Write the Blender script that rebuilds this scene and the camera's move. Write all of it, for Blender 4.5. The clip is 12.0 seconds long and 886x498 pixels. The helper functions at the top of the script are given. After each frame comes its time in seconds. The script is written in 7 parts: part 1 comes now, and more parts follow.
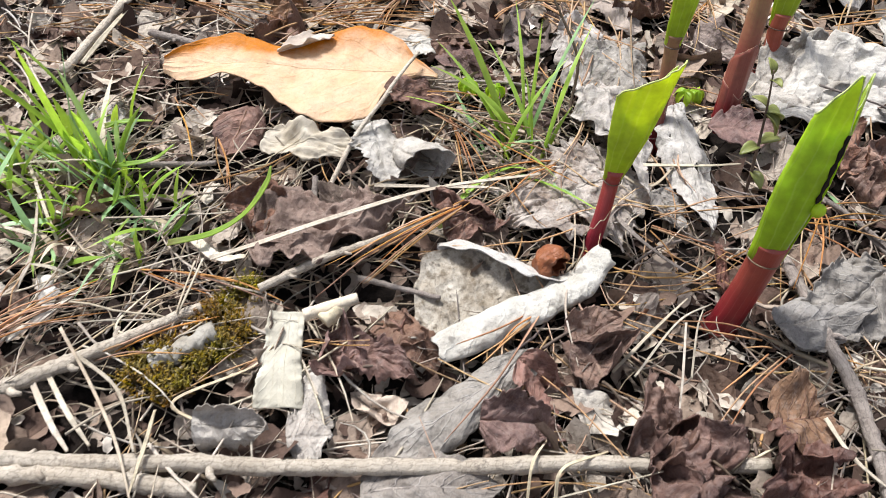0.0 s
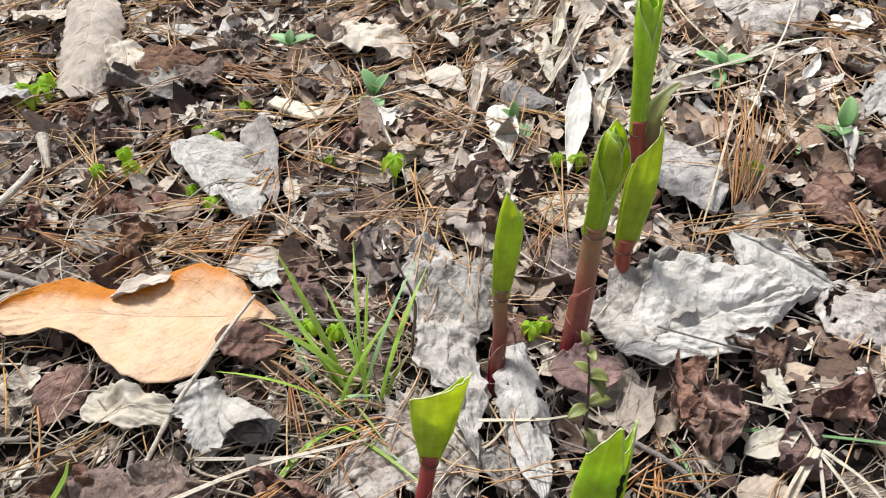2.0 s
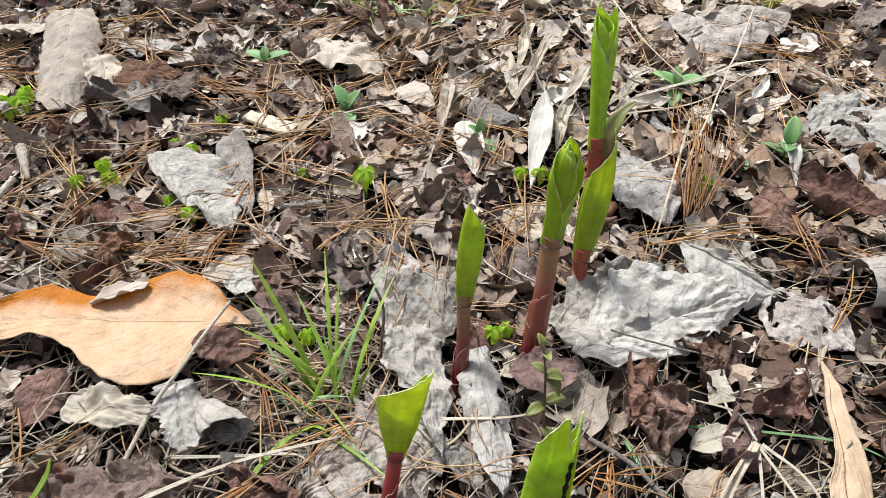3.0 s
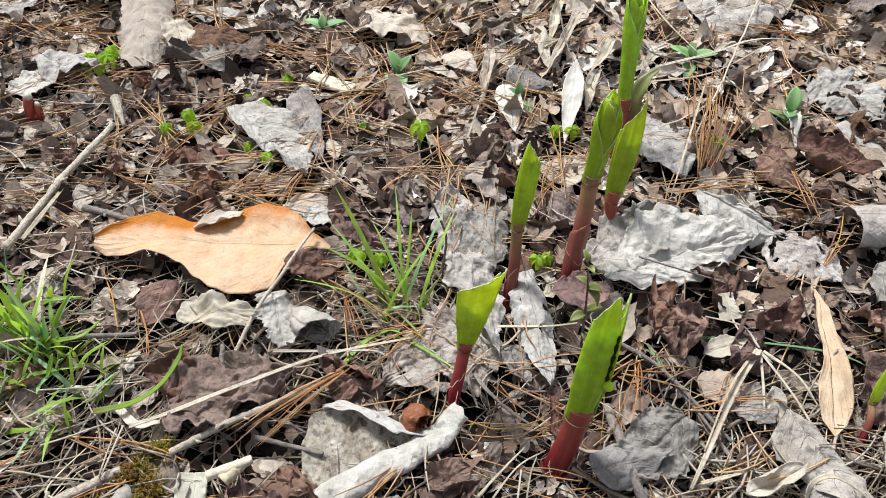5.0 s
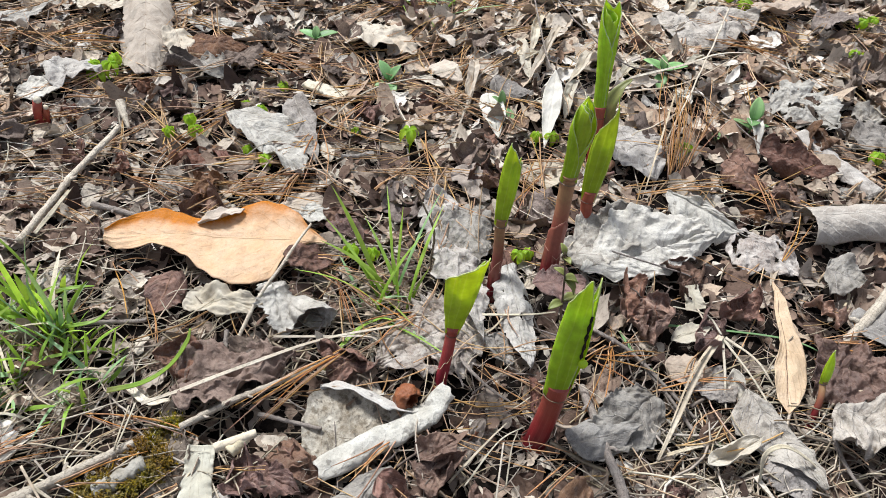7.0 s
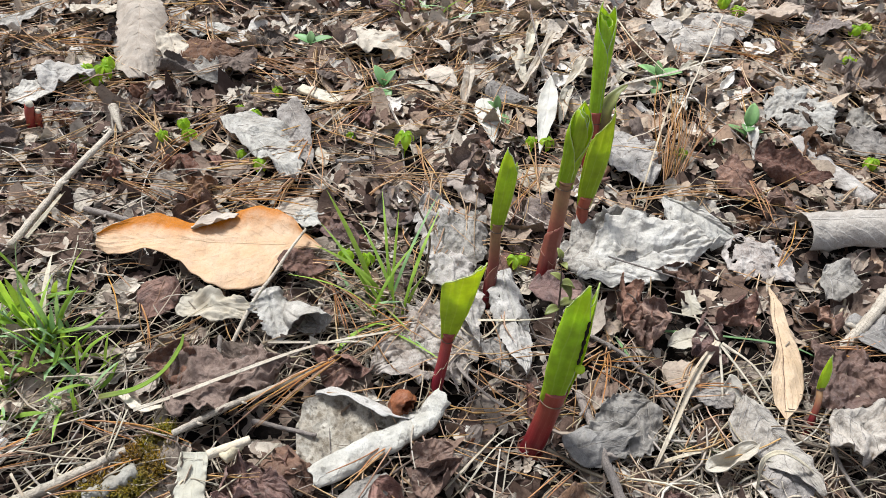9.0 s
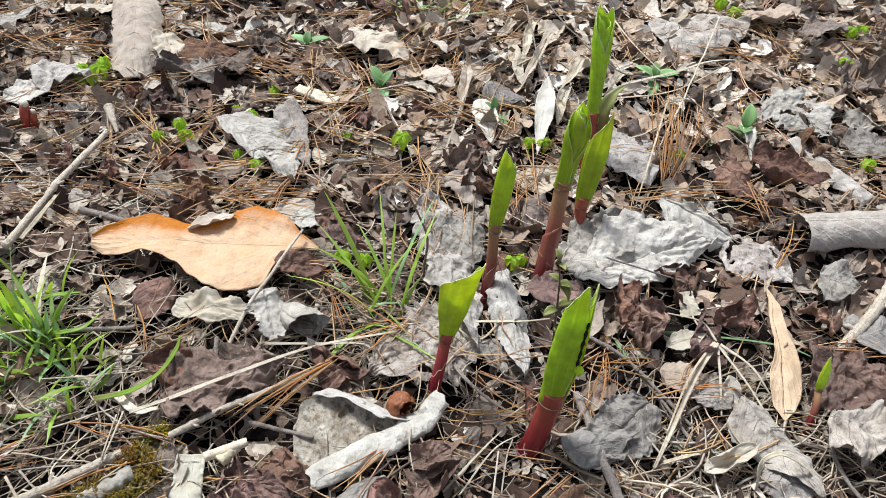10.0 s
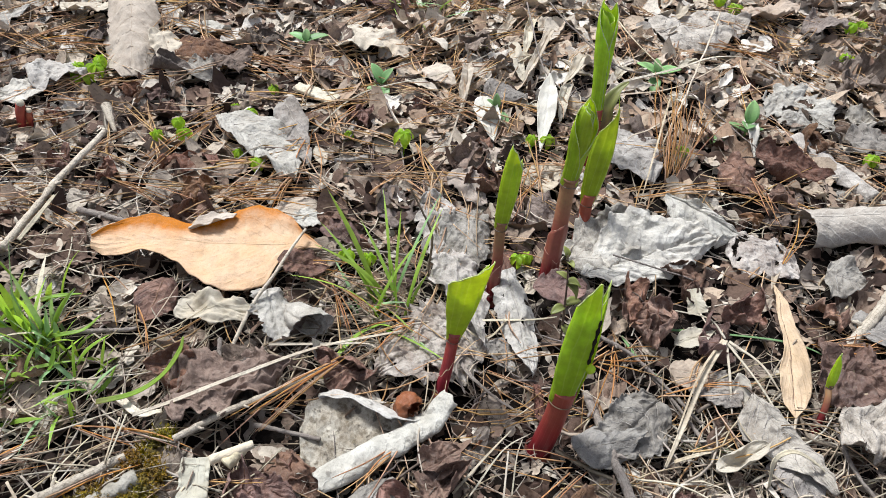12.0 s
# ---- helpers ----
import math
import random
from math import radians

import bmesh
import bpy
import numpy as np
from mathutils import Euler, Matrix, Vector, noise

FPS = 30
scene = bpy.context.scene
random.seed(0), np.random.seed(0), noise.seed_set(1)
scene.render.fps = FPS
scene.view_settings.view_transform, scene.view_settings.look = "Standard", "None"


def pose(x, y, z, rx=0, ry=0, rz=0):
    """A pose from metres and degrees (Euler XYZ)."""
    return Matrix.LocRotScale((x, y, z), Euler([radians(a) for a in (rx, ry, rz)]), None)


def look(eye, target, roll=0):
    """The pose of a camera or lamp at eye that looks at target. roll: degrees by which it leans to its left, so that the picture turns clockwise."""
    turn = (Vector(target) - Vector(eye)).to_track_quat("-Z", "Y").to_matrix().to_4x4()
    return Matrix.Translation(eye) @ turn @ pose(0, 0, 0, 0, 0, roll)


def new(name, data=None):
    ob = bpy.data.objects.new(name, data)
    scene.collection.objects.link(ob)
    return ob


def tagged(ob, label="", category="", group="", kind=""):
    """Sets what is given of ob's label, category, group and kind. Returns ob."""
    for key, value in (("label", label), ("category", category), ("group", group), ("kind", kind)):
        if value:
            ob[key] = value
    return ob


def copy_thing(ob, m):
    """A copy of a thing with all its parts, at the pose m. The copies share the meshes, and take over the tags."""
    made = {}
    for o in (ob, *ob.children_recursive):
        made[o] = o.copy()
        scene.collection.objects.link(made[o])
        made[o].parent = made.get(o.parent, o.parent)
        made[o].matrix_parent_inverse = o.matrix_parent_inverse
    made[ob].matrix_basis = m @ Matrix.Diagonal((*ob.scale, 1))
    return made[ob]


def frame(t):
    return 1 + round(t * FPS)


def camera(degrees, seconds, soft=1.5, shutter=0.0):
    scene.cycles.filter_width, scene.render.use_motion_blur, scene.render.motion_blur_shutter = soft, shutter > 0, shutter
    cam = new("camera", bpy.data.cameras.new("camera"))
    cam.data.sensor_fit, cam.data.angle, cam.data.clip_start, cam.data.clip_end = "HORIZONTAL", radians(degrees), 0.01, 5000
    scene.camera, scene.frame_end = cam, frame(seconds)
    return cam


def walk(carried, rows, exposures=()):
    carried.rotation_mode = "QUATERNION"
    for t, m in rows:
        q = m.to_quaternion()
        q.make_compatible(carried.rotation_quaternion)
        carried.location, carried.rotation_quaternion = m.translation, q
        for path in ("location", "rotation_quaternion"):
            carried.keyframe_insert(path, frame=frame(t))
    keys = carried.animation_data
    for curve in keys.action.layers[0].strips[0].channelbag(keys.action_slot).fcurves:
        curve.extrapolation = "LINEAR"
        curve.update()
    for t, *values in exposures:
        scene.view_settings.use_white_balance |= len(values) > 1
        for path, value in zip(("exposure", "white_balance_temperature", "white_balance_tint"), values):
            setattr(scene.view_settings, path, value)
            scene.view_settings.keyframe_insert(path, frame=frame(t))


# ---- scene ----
# Woodland floor in early spring: leaf litter with furled lily shoots, grass tufts and seedlings.
cam = camera(61.0, 12.0, soft=0.85, shutter=0.25)
PATH = [
    (0, (0.0186, 0.0165, 0.2704), (-0.0449, 1.2610, -1.2939), 0.73),
    (0.5, (0.0457, 0.0434, 0.2679), (-0.0528, 1.3025, -1.2829), -1.22),
    (1, (0.0721, 0.0667, 0.2755), (0.0026, 1.3600, -1.2485), -0.98),
    (1.5, (0.0816, 0.0904, 0.2966), (0.0246, 1.4162, -1.1998), -1.19),
    (2, (0.0930, 0.1016, 0.3224), (0.0583, 1.4724, -1.1335), -0.58),
    (2.5, (0.1066, 0.0969, 0.3340), (0.1133, 1.4948, -1.0964), 0.22),
    (3, (0.0969, 0.0849, 0.3374), (0.1318, 1.4791, -1.0961), 1.64),
    (3.5, (0.0773, 0.0668, 0.3458), (0.1023, 1.4612, -1.0878), 2.21),
    (3.7, (0.0718, 0.0536, 0.3464), (0.0933, 1.4329, -1.1017), 2.07),
    (5.3, (0.0565, 0.0013, 0.3685), (0.1255, 1.3697, -1.0885), 3.98),
    (5.5, (0.0607, -0.0067, 0.3654), (0.1383, 1.3627, -1.0902), 4.20),
    (6, (0.0536, -0.0133, 0.3680), (0.1380, 1.3631, -1.0807), 4.40),
    (6.5, (0.0518, -0.0150, 0.3783), (0.1472, 1.3744, -1.0573), 4.78),
    (7, (0.0517, -0.0224, 0.3854), (0.1555, 1.3678, -1.0486), 5.09),
    (9, (0.0502, -0.0213, 0.3823), (0.1716, 1.3821, -1.0374), 5.60),
    (9.5, (0.0474, -0.0206, 0.3828), (0.1745, 1.3838, -1.0355), 5.84),
    (10, (0.0487, -0.0200, 0.3808), (0.1823, 1.3851, -1.0361), 5.97),
    (10.5, (0.0466, -0.0188, 0.3794), (0.1838, 1.3858, -1.0378), 5.98),
    (11, (0.0449, -0.0186, 0.3789), (0.1862, 1.3856, -1.0382), 5.98),
    (11.5, (0.0433, -0.0172, 0.3763), (0.1898, 1.3847, -1.0425), 6.07),
    (12, (0.0408, -0.0165, 0.3750), (0.1939, 1.3888, -1.0398), 6.16),
]
walk(cam, [(t, look(eye, target, roll)) for t, eye, target, roll in PATH],
     exposures=[(0.0, 0.60, 6330, 12), (0.8, 0.48, 6310, 12), (1.5, 0.46, 6290, 11), (3.0, 0.33, 6290, 10), (6.0, 0.35, 6190, 9), (12.0, 0.35, 6170, 9)])

# ---- light: bright overcast sky ----
world = bpy.data.worlds.new("overcast_sky")
scene.world = world
world.use_nodes = True
wn = world.node_tree
sky = wn.nodes.new("ShaderNodeTexSky")
sky.sky_type, sky.sun_disc = "NISHITA", False
sky.sun_elevation, sky.sun_rotation = radians(58), radians(-35)
sky.air_density, sky.dust_density = 1.0, 6.0
pale = wn.nodes.new("ShaderNodeMixRGB")
pale.inputs["Fac"].default_value = 0.72
pale.inputs["Color2"].default_value = (7.7, 8.3, 9.9, 1)
wn.links.new(sky.outputs["Color"], pale.inputs["Color1"])
wn.links.new(pale.outputs["Color"], wn.nodes["Background"].inputs["Color"])
wn.nodes["Background"].inputs["Strength"].default_value = 0.057
sun = new("sun", bpy.data.lights.new("sun", "SUN"))
sun.data.energy, sun.data.angle, sun.data.color = 4.4, radians(13), (1.0, 1.0, 1.0)
sun.matrix_world = look((-0.9, 1.3, 2.5), (0, 0, 0))


# ---- materials ----
def rgb(c):
    return (c[0], c[1], c[2], 1.0)


class Nodes:
    """A small builder for node materials."""

    def __init__(self, name, rough=0.8):
        self.mat = bpy.data.materials.new(name)
        self.mat.use_nodes = True
        self.tree = self.mat.node_tree
        self.bsdf = self.tree.nodes["Principled BSDF"]
        self.out = self.tree.nodes["Material Output"]
        self.bsdf.inputs["Roughness"].default_value = rough
        self.bsdf.inputs["Specular IOR Level"].default_value = 0.1
        self.coord = self.tree.nodes.new("ShaderNodeTexCoord").outputs["Object"]
        info = self.tree.nodes.new("ShaderNodeObjectInfo")
        self.random = info.outputs["Random"]

    def link(self, a, b):
        self.tree.links.new(a, b)

    def put(self, socket, value):
        if hasattr(value, "is_linked"):
            self.link(value, socket)
        elif isinstance(value, (tuple, list)):
            socket.default_value = rgb(value) if len(value) == 3 else value
        else:
            socket.default_value = value

    def noise(self, scale, detail=4.0, rough=0.6, shift=None):
        n = self.tree.nodes.new("ShaderNodeTexNoise")
        n.inputs["Scale"].default_value, n.inputs["Detail"].default_value = scale, detail
        n.inputs["Roughness"].default_value = rough
        src = self.coord
        if shift is not None:
            add = self.tree.nodes.new("ShaderNodeVectorMath")
            self.link(src, add.inputs[0])
            self.link(shift, add.inputs[1])
            src = add.outputs[0]
        self.link(src, n.inputs["Vector"])
        return n.outputs["Fac"]

    def ramp(self, fac, stops):
        n = self.tree.nodes.new("ShaderNodeValToRGB")
        el = n.color_ramp.elements
        while len(el) < len(stops):
            el.new(0.5)
        for k in reversed(range(len(stops))):
            el[k].position = stops[k][0]
        for e, (p, c) in zip(el, stops):
            e.color = rgb(c) if isinstance(c, (tuple, list)) else (c, c, c, 1)
        self.put(n.inputs["Fac"], fac)
        return n.outputs["Color"]

    def mix(self, fac, a, b, how="MIX"):
        n = self.tree.nodes.new("ShaderNodeMixRGB")
        n.blend_type = how
        self.put(n.inputs["Fac"], fac)
        self.put(n.inputs["Color1"], a)
        self.put(n.inputs["Color2"], b)
        return n.outputs["Color"]

    def math(self, how, a, b=0.0, c=0.0):
        n = self.tree.nodes.new("ShaderNodeMath")
        n.operation = how
        for s, v in zip(n.inputs, (a, b, c)):
            self.put(s, v)
        return n.outputs[0]

    def cells(self, scale, shift):
        """The distance to the nearest wall of a net of cells."""
        n = self.tree.nodes.new("ShaderNodeTexVoronoi")
        n.feature = "DISTANCE_TO_EDGE"
        n.inputs["Scale"].default_value = scale
        add = self.tree.nodes.new("ShaderNodeVectorMath")
        self.link(self.coord, add.inputs[0])
        self.link(shift, add.inputs[1])
        self.link(add.outputs[0], n.inputs["Vector"])
        return n.outputs["Distance"]

    def facets(self, scale, shift):
        n = self.tree.nodes.new("ShaderNodeTexVoronoi")
        n.inputs["Scale"].default_value = scale
        add = self.tree.nodes.new("ShaderNodeVectorMath")
        self.link(self.coord, add.inputs[0])
        self.link(shift, add.inputs[1])
        self.link(add.outputs[0], n.inputs["Vector"])
        return n.outputs["Distance"]

    def uv(self):
        n = self.tree.nodes.new("ShaderNodeUVMap")
        s = self.tree.nodes.new("ShaderNodeSeparateXYZ")
        self.link(n.outputs[0], s.inputs[0])
        return s.outputs[0], s.outputs[1]

    def island(self):
        return self.tree.nodes.new("ShaderNodeNewGeometry").outputs["Random Per Island"]

    def tone(self, color, hue=0.5, sat=1.0, val=1.0):
        n = self.tree.nodes.new("ShaderNodeHueSaturation")
        for key, v in (("Hue", hue), ("Saturation", sat), ("Value", val), ("Color", color)):
            self.put(n.inputs[key], v)
        return n.outputs["Color"]

    def bump(self, height, strength=0.5, distance=0.0005):
        n = self.tree.nodes.new("ShaderNodeBump")
        n.inputs["Strength"].default_value, n.inputs["Distance"].default_value = strength, distance
        self.link(height, n.inputs["Height"])
        self.link(n.outputs["Normal"], self.bsdf.inputs["Normal"])

    def done(self, color, thin=0.0, glow=(1.0, 1.0, 1.0)):
        """thin: the share of light that passes through a thin blade."""
        self.put(self.bsdf.inputs["Base Color"], color)
        if thin:
            t = self.tree.nodes.new("ShaderNodeBsdfTranslucent")
            self.put(t.inputs["Color"], self.mix(1.0, color, glow, "MULTIPLY"))
            m = self.tree.nodes.new("ShaderNodeMixShader")
            m.inputs["Fac"].default_value = thin
            self.link(self.bsdf.outputs[0], m.inputs[1])
            self.link(t.outputs[0], m.inputs[2])
            self.link(m.outputs[0], self.out.inputs["Surface"])
        return self.mat


def spread(n, r, lo, hi):
    return n.math("MULTIPLY_ADD", r, hi - lo, lo)


def dry_leaf_material(name, base, other, vein, speck=0.35, thin=0.12, vary=0.3, veins=0.5, rough=0.8, sheen=0.14, pits=0.0, edge=None, calm=0.0, dust=0.0, stain=0.0):
    """A dead leaf: two tones in blotches, pale feather veins, specks and fine relief."""
    n = Nodes(name, rough)
    n.bsdf.inputs["Specular IOR Level"].default_value = sheen
    n.random = n.math("FRACT", n.math("ADD", n.random, n.island()))
    move = n.tree.nodes.new("ShaderNodeCombineXYZ")
    n.link(n.math("MULTIPLY", n.random, 7.0), move.inputs[0])
    shift = move.outputs[0]
    blotch = n.noise(55, 5, 0.65, shift)
    fine = n.noise(420, 5, 0.7, shift)
    color = n.mix(n.ramp(blotch, [(0.36, 0.0), (0.66, 1.0)]), base, other)
    u, v = n.uv()
    side = n.math("ABSOLUTE", n.math("SUBTRACT", v, 0.5))
    run = n.math("SUBTRACT", u, n.math("MULTIPLY", side, 0.75))
    wob = n.math("MULTIPLY_ADD", blotch, 0.12, run)
    wave = n.math("PINGPONG", n.math("MULTIPLY", wob, 8.0), 0.5)
    lateral = n.ramp(wave, [(0.0, 1.0), (0.09, 0.0)])
    mid = n.ramp(side, [(0.0, 1.0), (0.028, 0.0)])
    ribs = n.mix(1.0, lateral, mid, "LIGHTEN")
    color = n.mix(n.math("MULTIPLY", n.math("MULTIPLY", ribs, n.ramp(n.noise(90, 3), [(0.35, 0.15), (0.6, 1.0)])), veins), color, vein)
    if edge is not None:
        rim = n.ramp(n.math("ADD", n.math("MULTIPLY_ADD", blotch, 0.45, v), n.math("MULTIPLY_ADD", n.math("PINGPONG", u, 0.70), 0.45, -0.33)), [(0.70, 0.0), (0.86, 0.38), (1.0, 1.0)])
        color = n.mix(rim, color, edge)
    mottle = n.noise(120, 6, 0.66, shift)
    color = n.mix(1.0 - calm, color, n.ramp(mottle, [(0.28, 0.66), (0.5, 0.98), (0.72, 1.16)]), "MULTIPLY")
    color = n.mix(n.math("MULTIPLY", n.ramp(fine, [(0.56, 0.0), (0.68, 1.0)]), speck), color, [c * 0.35 for c in base])
    net = n.ramp(n.cells(420, shift), [(0.0, 1.0), (0.10, 0.0)])  # the fine net of small veins
    color = n.mix(n.math("MULTIPLY", net, 0.20 - 0.12 * calm), color, vein)
    crisp = n.noise(1100, 4, 0.8, shift)
    color = n.mix(n.math("MULTIPLY", n.ramp(crisp, [(0.56, 0.0), (0.62, 1.0)]), 0.32 - 0.22 * calm), color, [c * 0.25 for c in other])
    if dust:
        grey = n.ramp(n.noise(310, 5, 0.75, shift), [(0.50, 0.0), (0.62, 1.0)])
        color = n.mix(n.math("MULTIPLY", grey, dust), color, (0.36, 0.285, 0.235))
    if stain:
        spots = n.ramp(n.noise(210, 4, 0.6, shift), [(0.50, 0.0), (0.63, 1.0)])
        color = n.mix(n.math("MULTIPLY", spots, stain), color, [c * 0.7 for c in other])
    if pits:
        dark = n.ramp(n.noise(150, 3, 0.5, shift), [(0.60, 0.0), (0.68, 1.0)])
        color = n.mix(n.math("MULTIPLY", dark, pits), color, (0.05, 0.04, 0.035))
    color = n.tone(color, spread(n, n.random, 0.49, 0.512), spread(n, n.math("FRACT", n.math("MULTIPLY", n.random, 17.0)), 1.0 - min(0.25, vary), 1.1),
                   spread(n, n.math("FRACT", n.math("MULTIPLY", n.random, 5.0)), 1 - vary, 1 + vary))
    height = n.math("ADD", n.math("MULTIPLY", fine, 0.7), n.math("MULTIPLY_ADD", ribs, 0.25, n.math("MULTIPLY", blotch, 1.5)))
    height = n.math("MULTIPLY_ADD", net, 0.08, height)
    facets = n.math("MULTIPLY_ADD", n.facets(330, shift), 0.45, n.facets(130, shift))  # sharp creases of crumpled leaf
    height = n.math("MULTIPLY_ADD", facets, 1.5 - 1.2 * calm, height)
    n.bump(n.math("MULTIPLY_ADD", mottle, 0.8 - 0.6 * calm, height), 0.9 - 0.5 * calm, 0.0011)
    return n.done(color, thin)


GREY = dry_leaf_material("grey_leaf", (0.455, 0.408, 0.354), (0.29, 0.248, 0.206), (0.50, 0.47, 0.43), pits=0.5)
LIGHT = dry_leaf_material("light_grey_leaf", (0.57, 0.525, 0.460), (0.40, 0.350, 0.292), (0.56, 0.53, 0.49), vary=0.10, pits=0.4)
WHITE = dry_leaf_material("bleached_leaf", (0.605, 0.567, 0.502), (0.47, 0.425, 0.36), (0.66, 0.625, 0.565), vary=0.08, speck=0.35, pits=0.5, calm=0.15)
MOTTLED = dry_leaf_material("mottled_leaf", (0.54, 0.48, 0.405), (0.24, 0.175, 0.125), (0.46, 0.42, 0.37), pits=0.8, speck=0.6, stain=0.45)
BROWN = dry_leaf_material("brown_leaf", (0.095, 0.044, 0.034), (0.30, 0.156, 0.106), (0.35, 0.22, 0.145), vary=0.32, sheen=0.28, dust=0.2, rough=0.6)
DARK = dry_leaf_material("dark_purple_leaf", (0.075, 0.040, 0.034), (0.200, 0.110, 0.082), (0.27, 0.165, 0.12), vary=0.10, sheen=0.35, dust=0.16, rough=0.5)
RUST = dry_leaf_material("rust_leaf", (0.26, 0.135, 0.080), (0.15, 0.075, 0.05), (0.32, 0.18, 0.11), vary=0.3, sheen=0.25, thin=0.15, dust=0.3)
BROAD = dry_leaf_material("grey_brown_leaf", (0.30, 0.225, 0.185), (0.16, 0.108, 0.088), (0.36, 0.27, 0.22), vary=0.0, dust=0.4, pits=0.4, stain=0.3)
TAUPE = dry_leaf_material("taupe_leaf", (0.29, 0.225, 0.178), (0.115, 0.082, 0.064), (0.34, 0.28, 0.23), vary=0.4, dust=0.3)
UNDERSIDE = dry_leaf_material("leaf_underside", (0.58, 0.515, 0.43), (0.22, 0.165, 0.115), (0.60, 0.54, 0.46), vary=0.04, pits=0.75, speck=0.6, stain=0.75)
CUP_LEAF = dry_leaf_material("glossy_red_brown_leaf", (0.40, 0.165, 0.075), (0.24, 0.085, 0.04), (0.45, 0.24, 0.13), vary=0.0, sheen=0.5, thin=0.2, rough=0.4)
BEIGE = dry_leaf_material("beige_leaf", (0.60, 0.50, 0.39), (0.47, 0.375, 0.28), (0.62, 0.53, 0.42), vary=0.2, speck=0.25, calm=0.5)
TAN = dry_leaf_material("tan_leaf", (0.67, 0.515, 0.345), (0.60, 0.435, 0.265), (0.36, 0.19, 0.08), vary=0.1, speck=0.3, veins=0.35, calm=0.65)
ORANGE = dry_leaf_material("orange_leaf", (0.70, 0.515, 0.325), (0.67, 0.455, 0.250), (0.62, 0.38, 0.20), vary=0.0, speck=0.3, veins=0.3, thin=0.15, edge=(0.52, 0.20, 0.015), calm=0.55, sheen=0.25, rough=0.6)
HUSK = dry_leaf_material("white_husk", (0.75, 0.71, 0.63), (0.68, 0.62, 0.52), (0.84, 0.8, 0.72), vary=0.06, speck=0.1, thin=0.2, calm=0.7)
PALE = dry_leaf_material("pale_ribbed_leaf", (0.52, 0.47, 0.40), (0.41, 0.36, 0.30), (0.70, 0.65, 0.57), vary=0.05, speck=0.25, veins=0.8, calm=0.3)
FILM = dry_leaf_material("papery_husk", (0.66, 0.615, 0.50), (0.54, 0.48, 0.37), (0.74, 0.70, 0.60), vary=0.04, speck=0.1, veins=0.0, thin=0.22, calm=0.75)
SILK = dry_leaf_material("pale_husk", (0.68, 0.61, 0.50), (0.56, 0.47, 0.35), (0.74, 0.68, 0.55), vary=0.12, speck=0.12, thin=0.22, calm=0.65)


def fibre_material(name, base, other, scale=300, rough=0.7, vary=0.25, thin=0.0, per_island=False):
    n = Nodes(name, rough)
    blotch = n.noise(45, 3)
    fine = n.noise(scale, 4, 0.7)
    color = n.mix(n.ramp(blotch, [(0.35, 0.0), (0.65, 1.0)]), base, other)
    color = n.mix(n.math("MULTIPLY", n.ramp(fine, [(0.48, 0.0), (0.66, 1.0)]), 0.55), color, [c * 0.35 for c in base])
    r = n.island() if per_island else n.random
    color = n.tone(color, spread(n, r, 0.488, 0.512), spread(n, n.math("FRACT", n.math("MULTIPLY", r, 13.0)), 0.75, 1.15),
                   spread(n, n.math("FRACT", n.math("MULTIPLY", r, 7.0)), 1 - vary, 1 + vary))
    n.bump(fine, 0.9, 0.0010)
    return n.done(color, thin)


NEEDLE = fibre_material("pine_needle", (0.50, 0.265, 0.115), (0.36, 0.185, 0.08), vary=0.4, rough=0.5)
NEEDLES = fibre_material("pine_needles", (0.57, 0.36, 0.185), (0.40, 0.24, 0.125), vary=0.4, rough=0.5, per_island=True)
STRAW = fibre_material("straw", (0.64, 0.555, 0.42), (0.50, 0.41, 0.29), vary=0.2, thin=0.1)
STRAWS = fibre_material("straws", (0.43, 0.35, 0.25), (0.28, 0.22, 0.155), vary=0.45, thin=0.05, per_island=True)
PALE_STRAWS = fibre_material("pale_straws", (0.56, 0.49, 0.39), (0.50, 0.42, 0.31), vary=0.3, thin=0.05, per_island=True)
PITH = fibre_material("pale_stalk", (0.62, 0.55, 0.42), (0.60, 0.50, 0.34), vary=0.08)
def bark_material(name, base, other, dark):
    """Twig bark: blotches, fine grain, dark cracks across and lengthwise streaks."""
    n = Nodes(name, 0.88)
    u, v = n.uv()
    blotch, grain = n.noise(70, 5, 0.7), n.noise(420, 6, 0.75)
    color = n.mix(n.ramp(blotch, [(0.32, 0.0), (0.66, 1.0)]), base, other)
    streak = n.math("PINGPONG", n.math("MULTIPLY_ADD", blotch, 3.0, n.math("MULTIPLY", v, 9.0)), 0.5)
    color = n.mix(n.math("MULTIPLY", n.ramp(streak, [(0.0, 1.0), (0.14, 0.0)]), 0.35), color, dark)
    crack = n.math("PINGPONG", n.math("MULTIPLY_ADD", n.noise(140, 3), 4.0, n.math("MULTIPLY", u, 22.0)), 0.5)
    color = n.mix(n.math("MULTIPLY", n.ramp(crack, [(0.0, 1.0), (0.06, 0.0)]), 0.5), color, dark)
    color = n.mix(n.ramp(grain, [(0.52, 0.0), (0.66, 0.5)]), color, dark)
    color = n.tone(color, 0.5, 1.0, spread(n, n.random, 0.85, 1.15))
    n.bump(n.math("MULTIPLY_ADD", blotch, 1.5, grain), 1.0, 0.0015)
    return n.done(color)


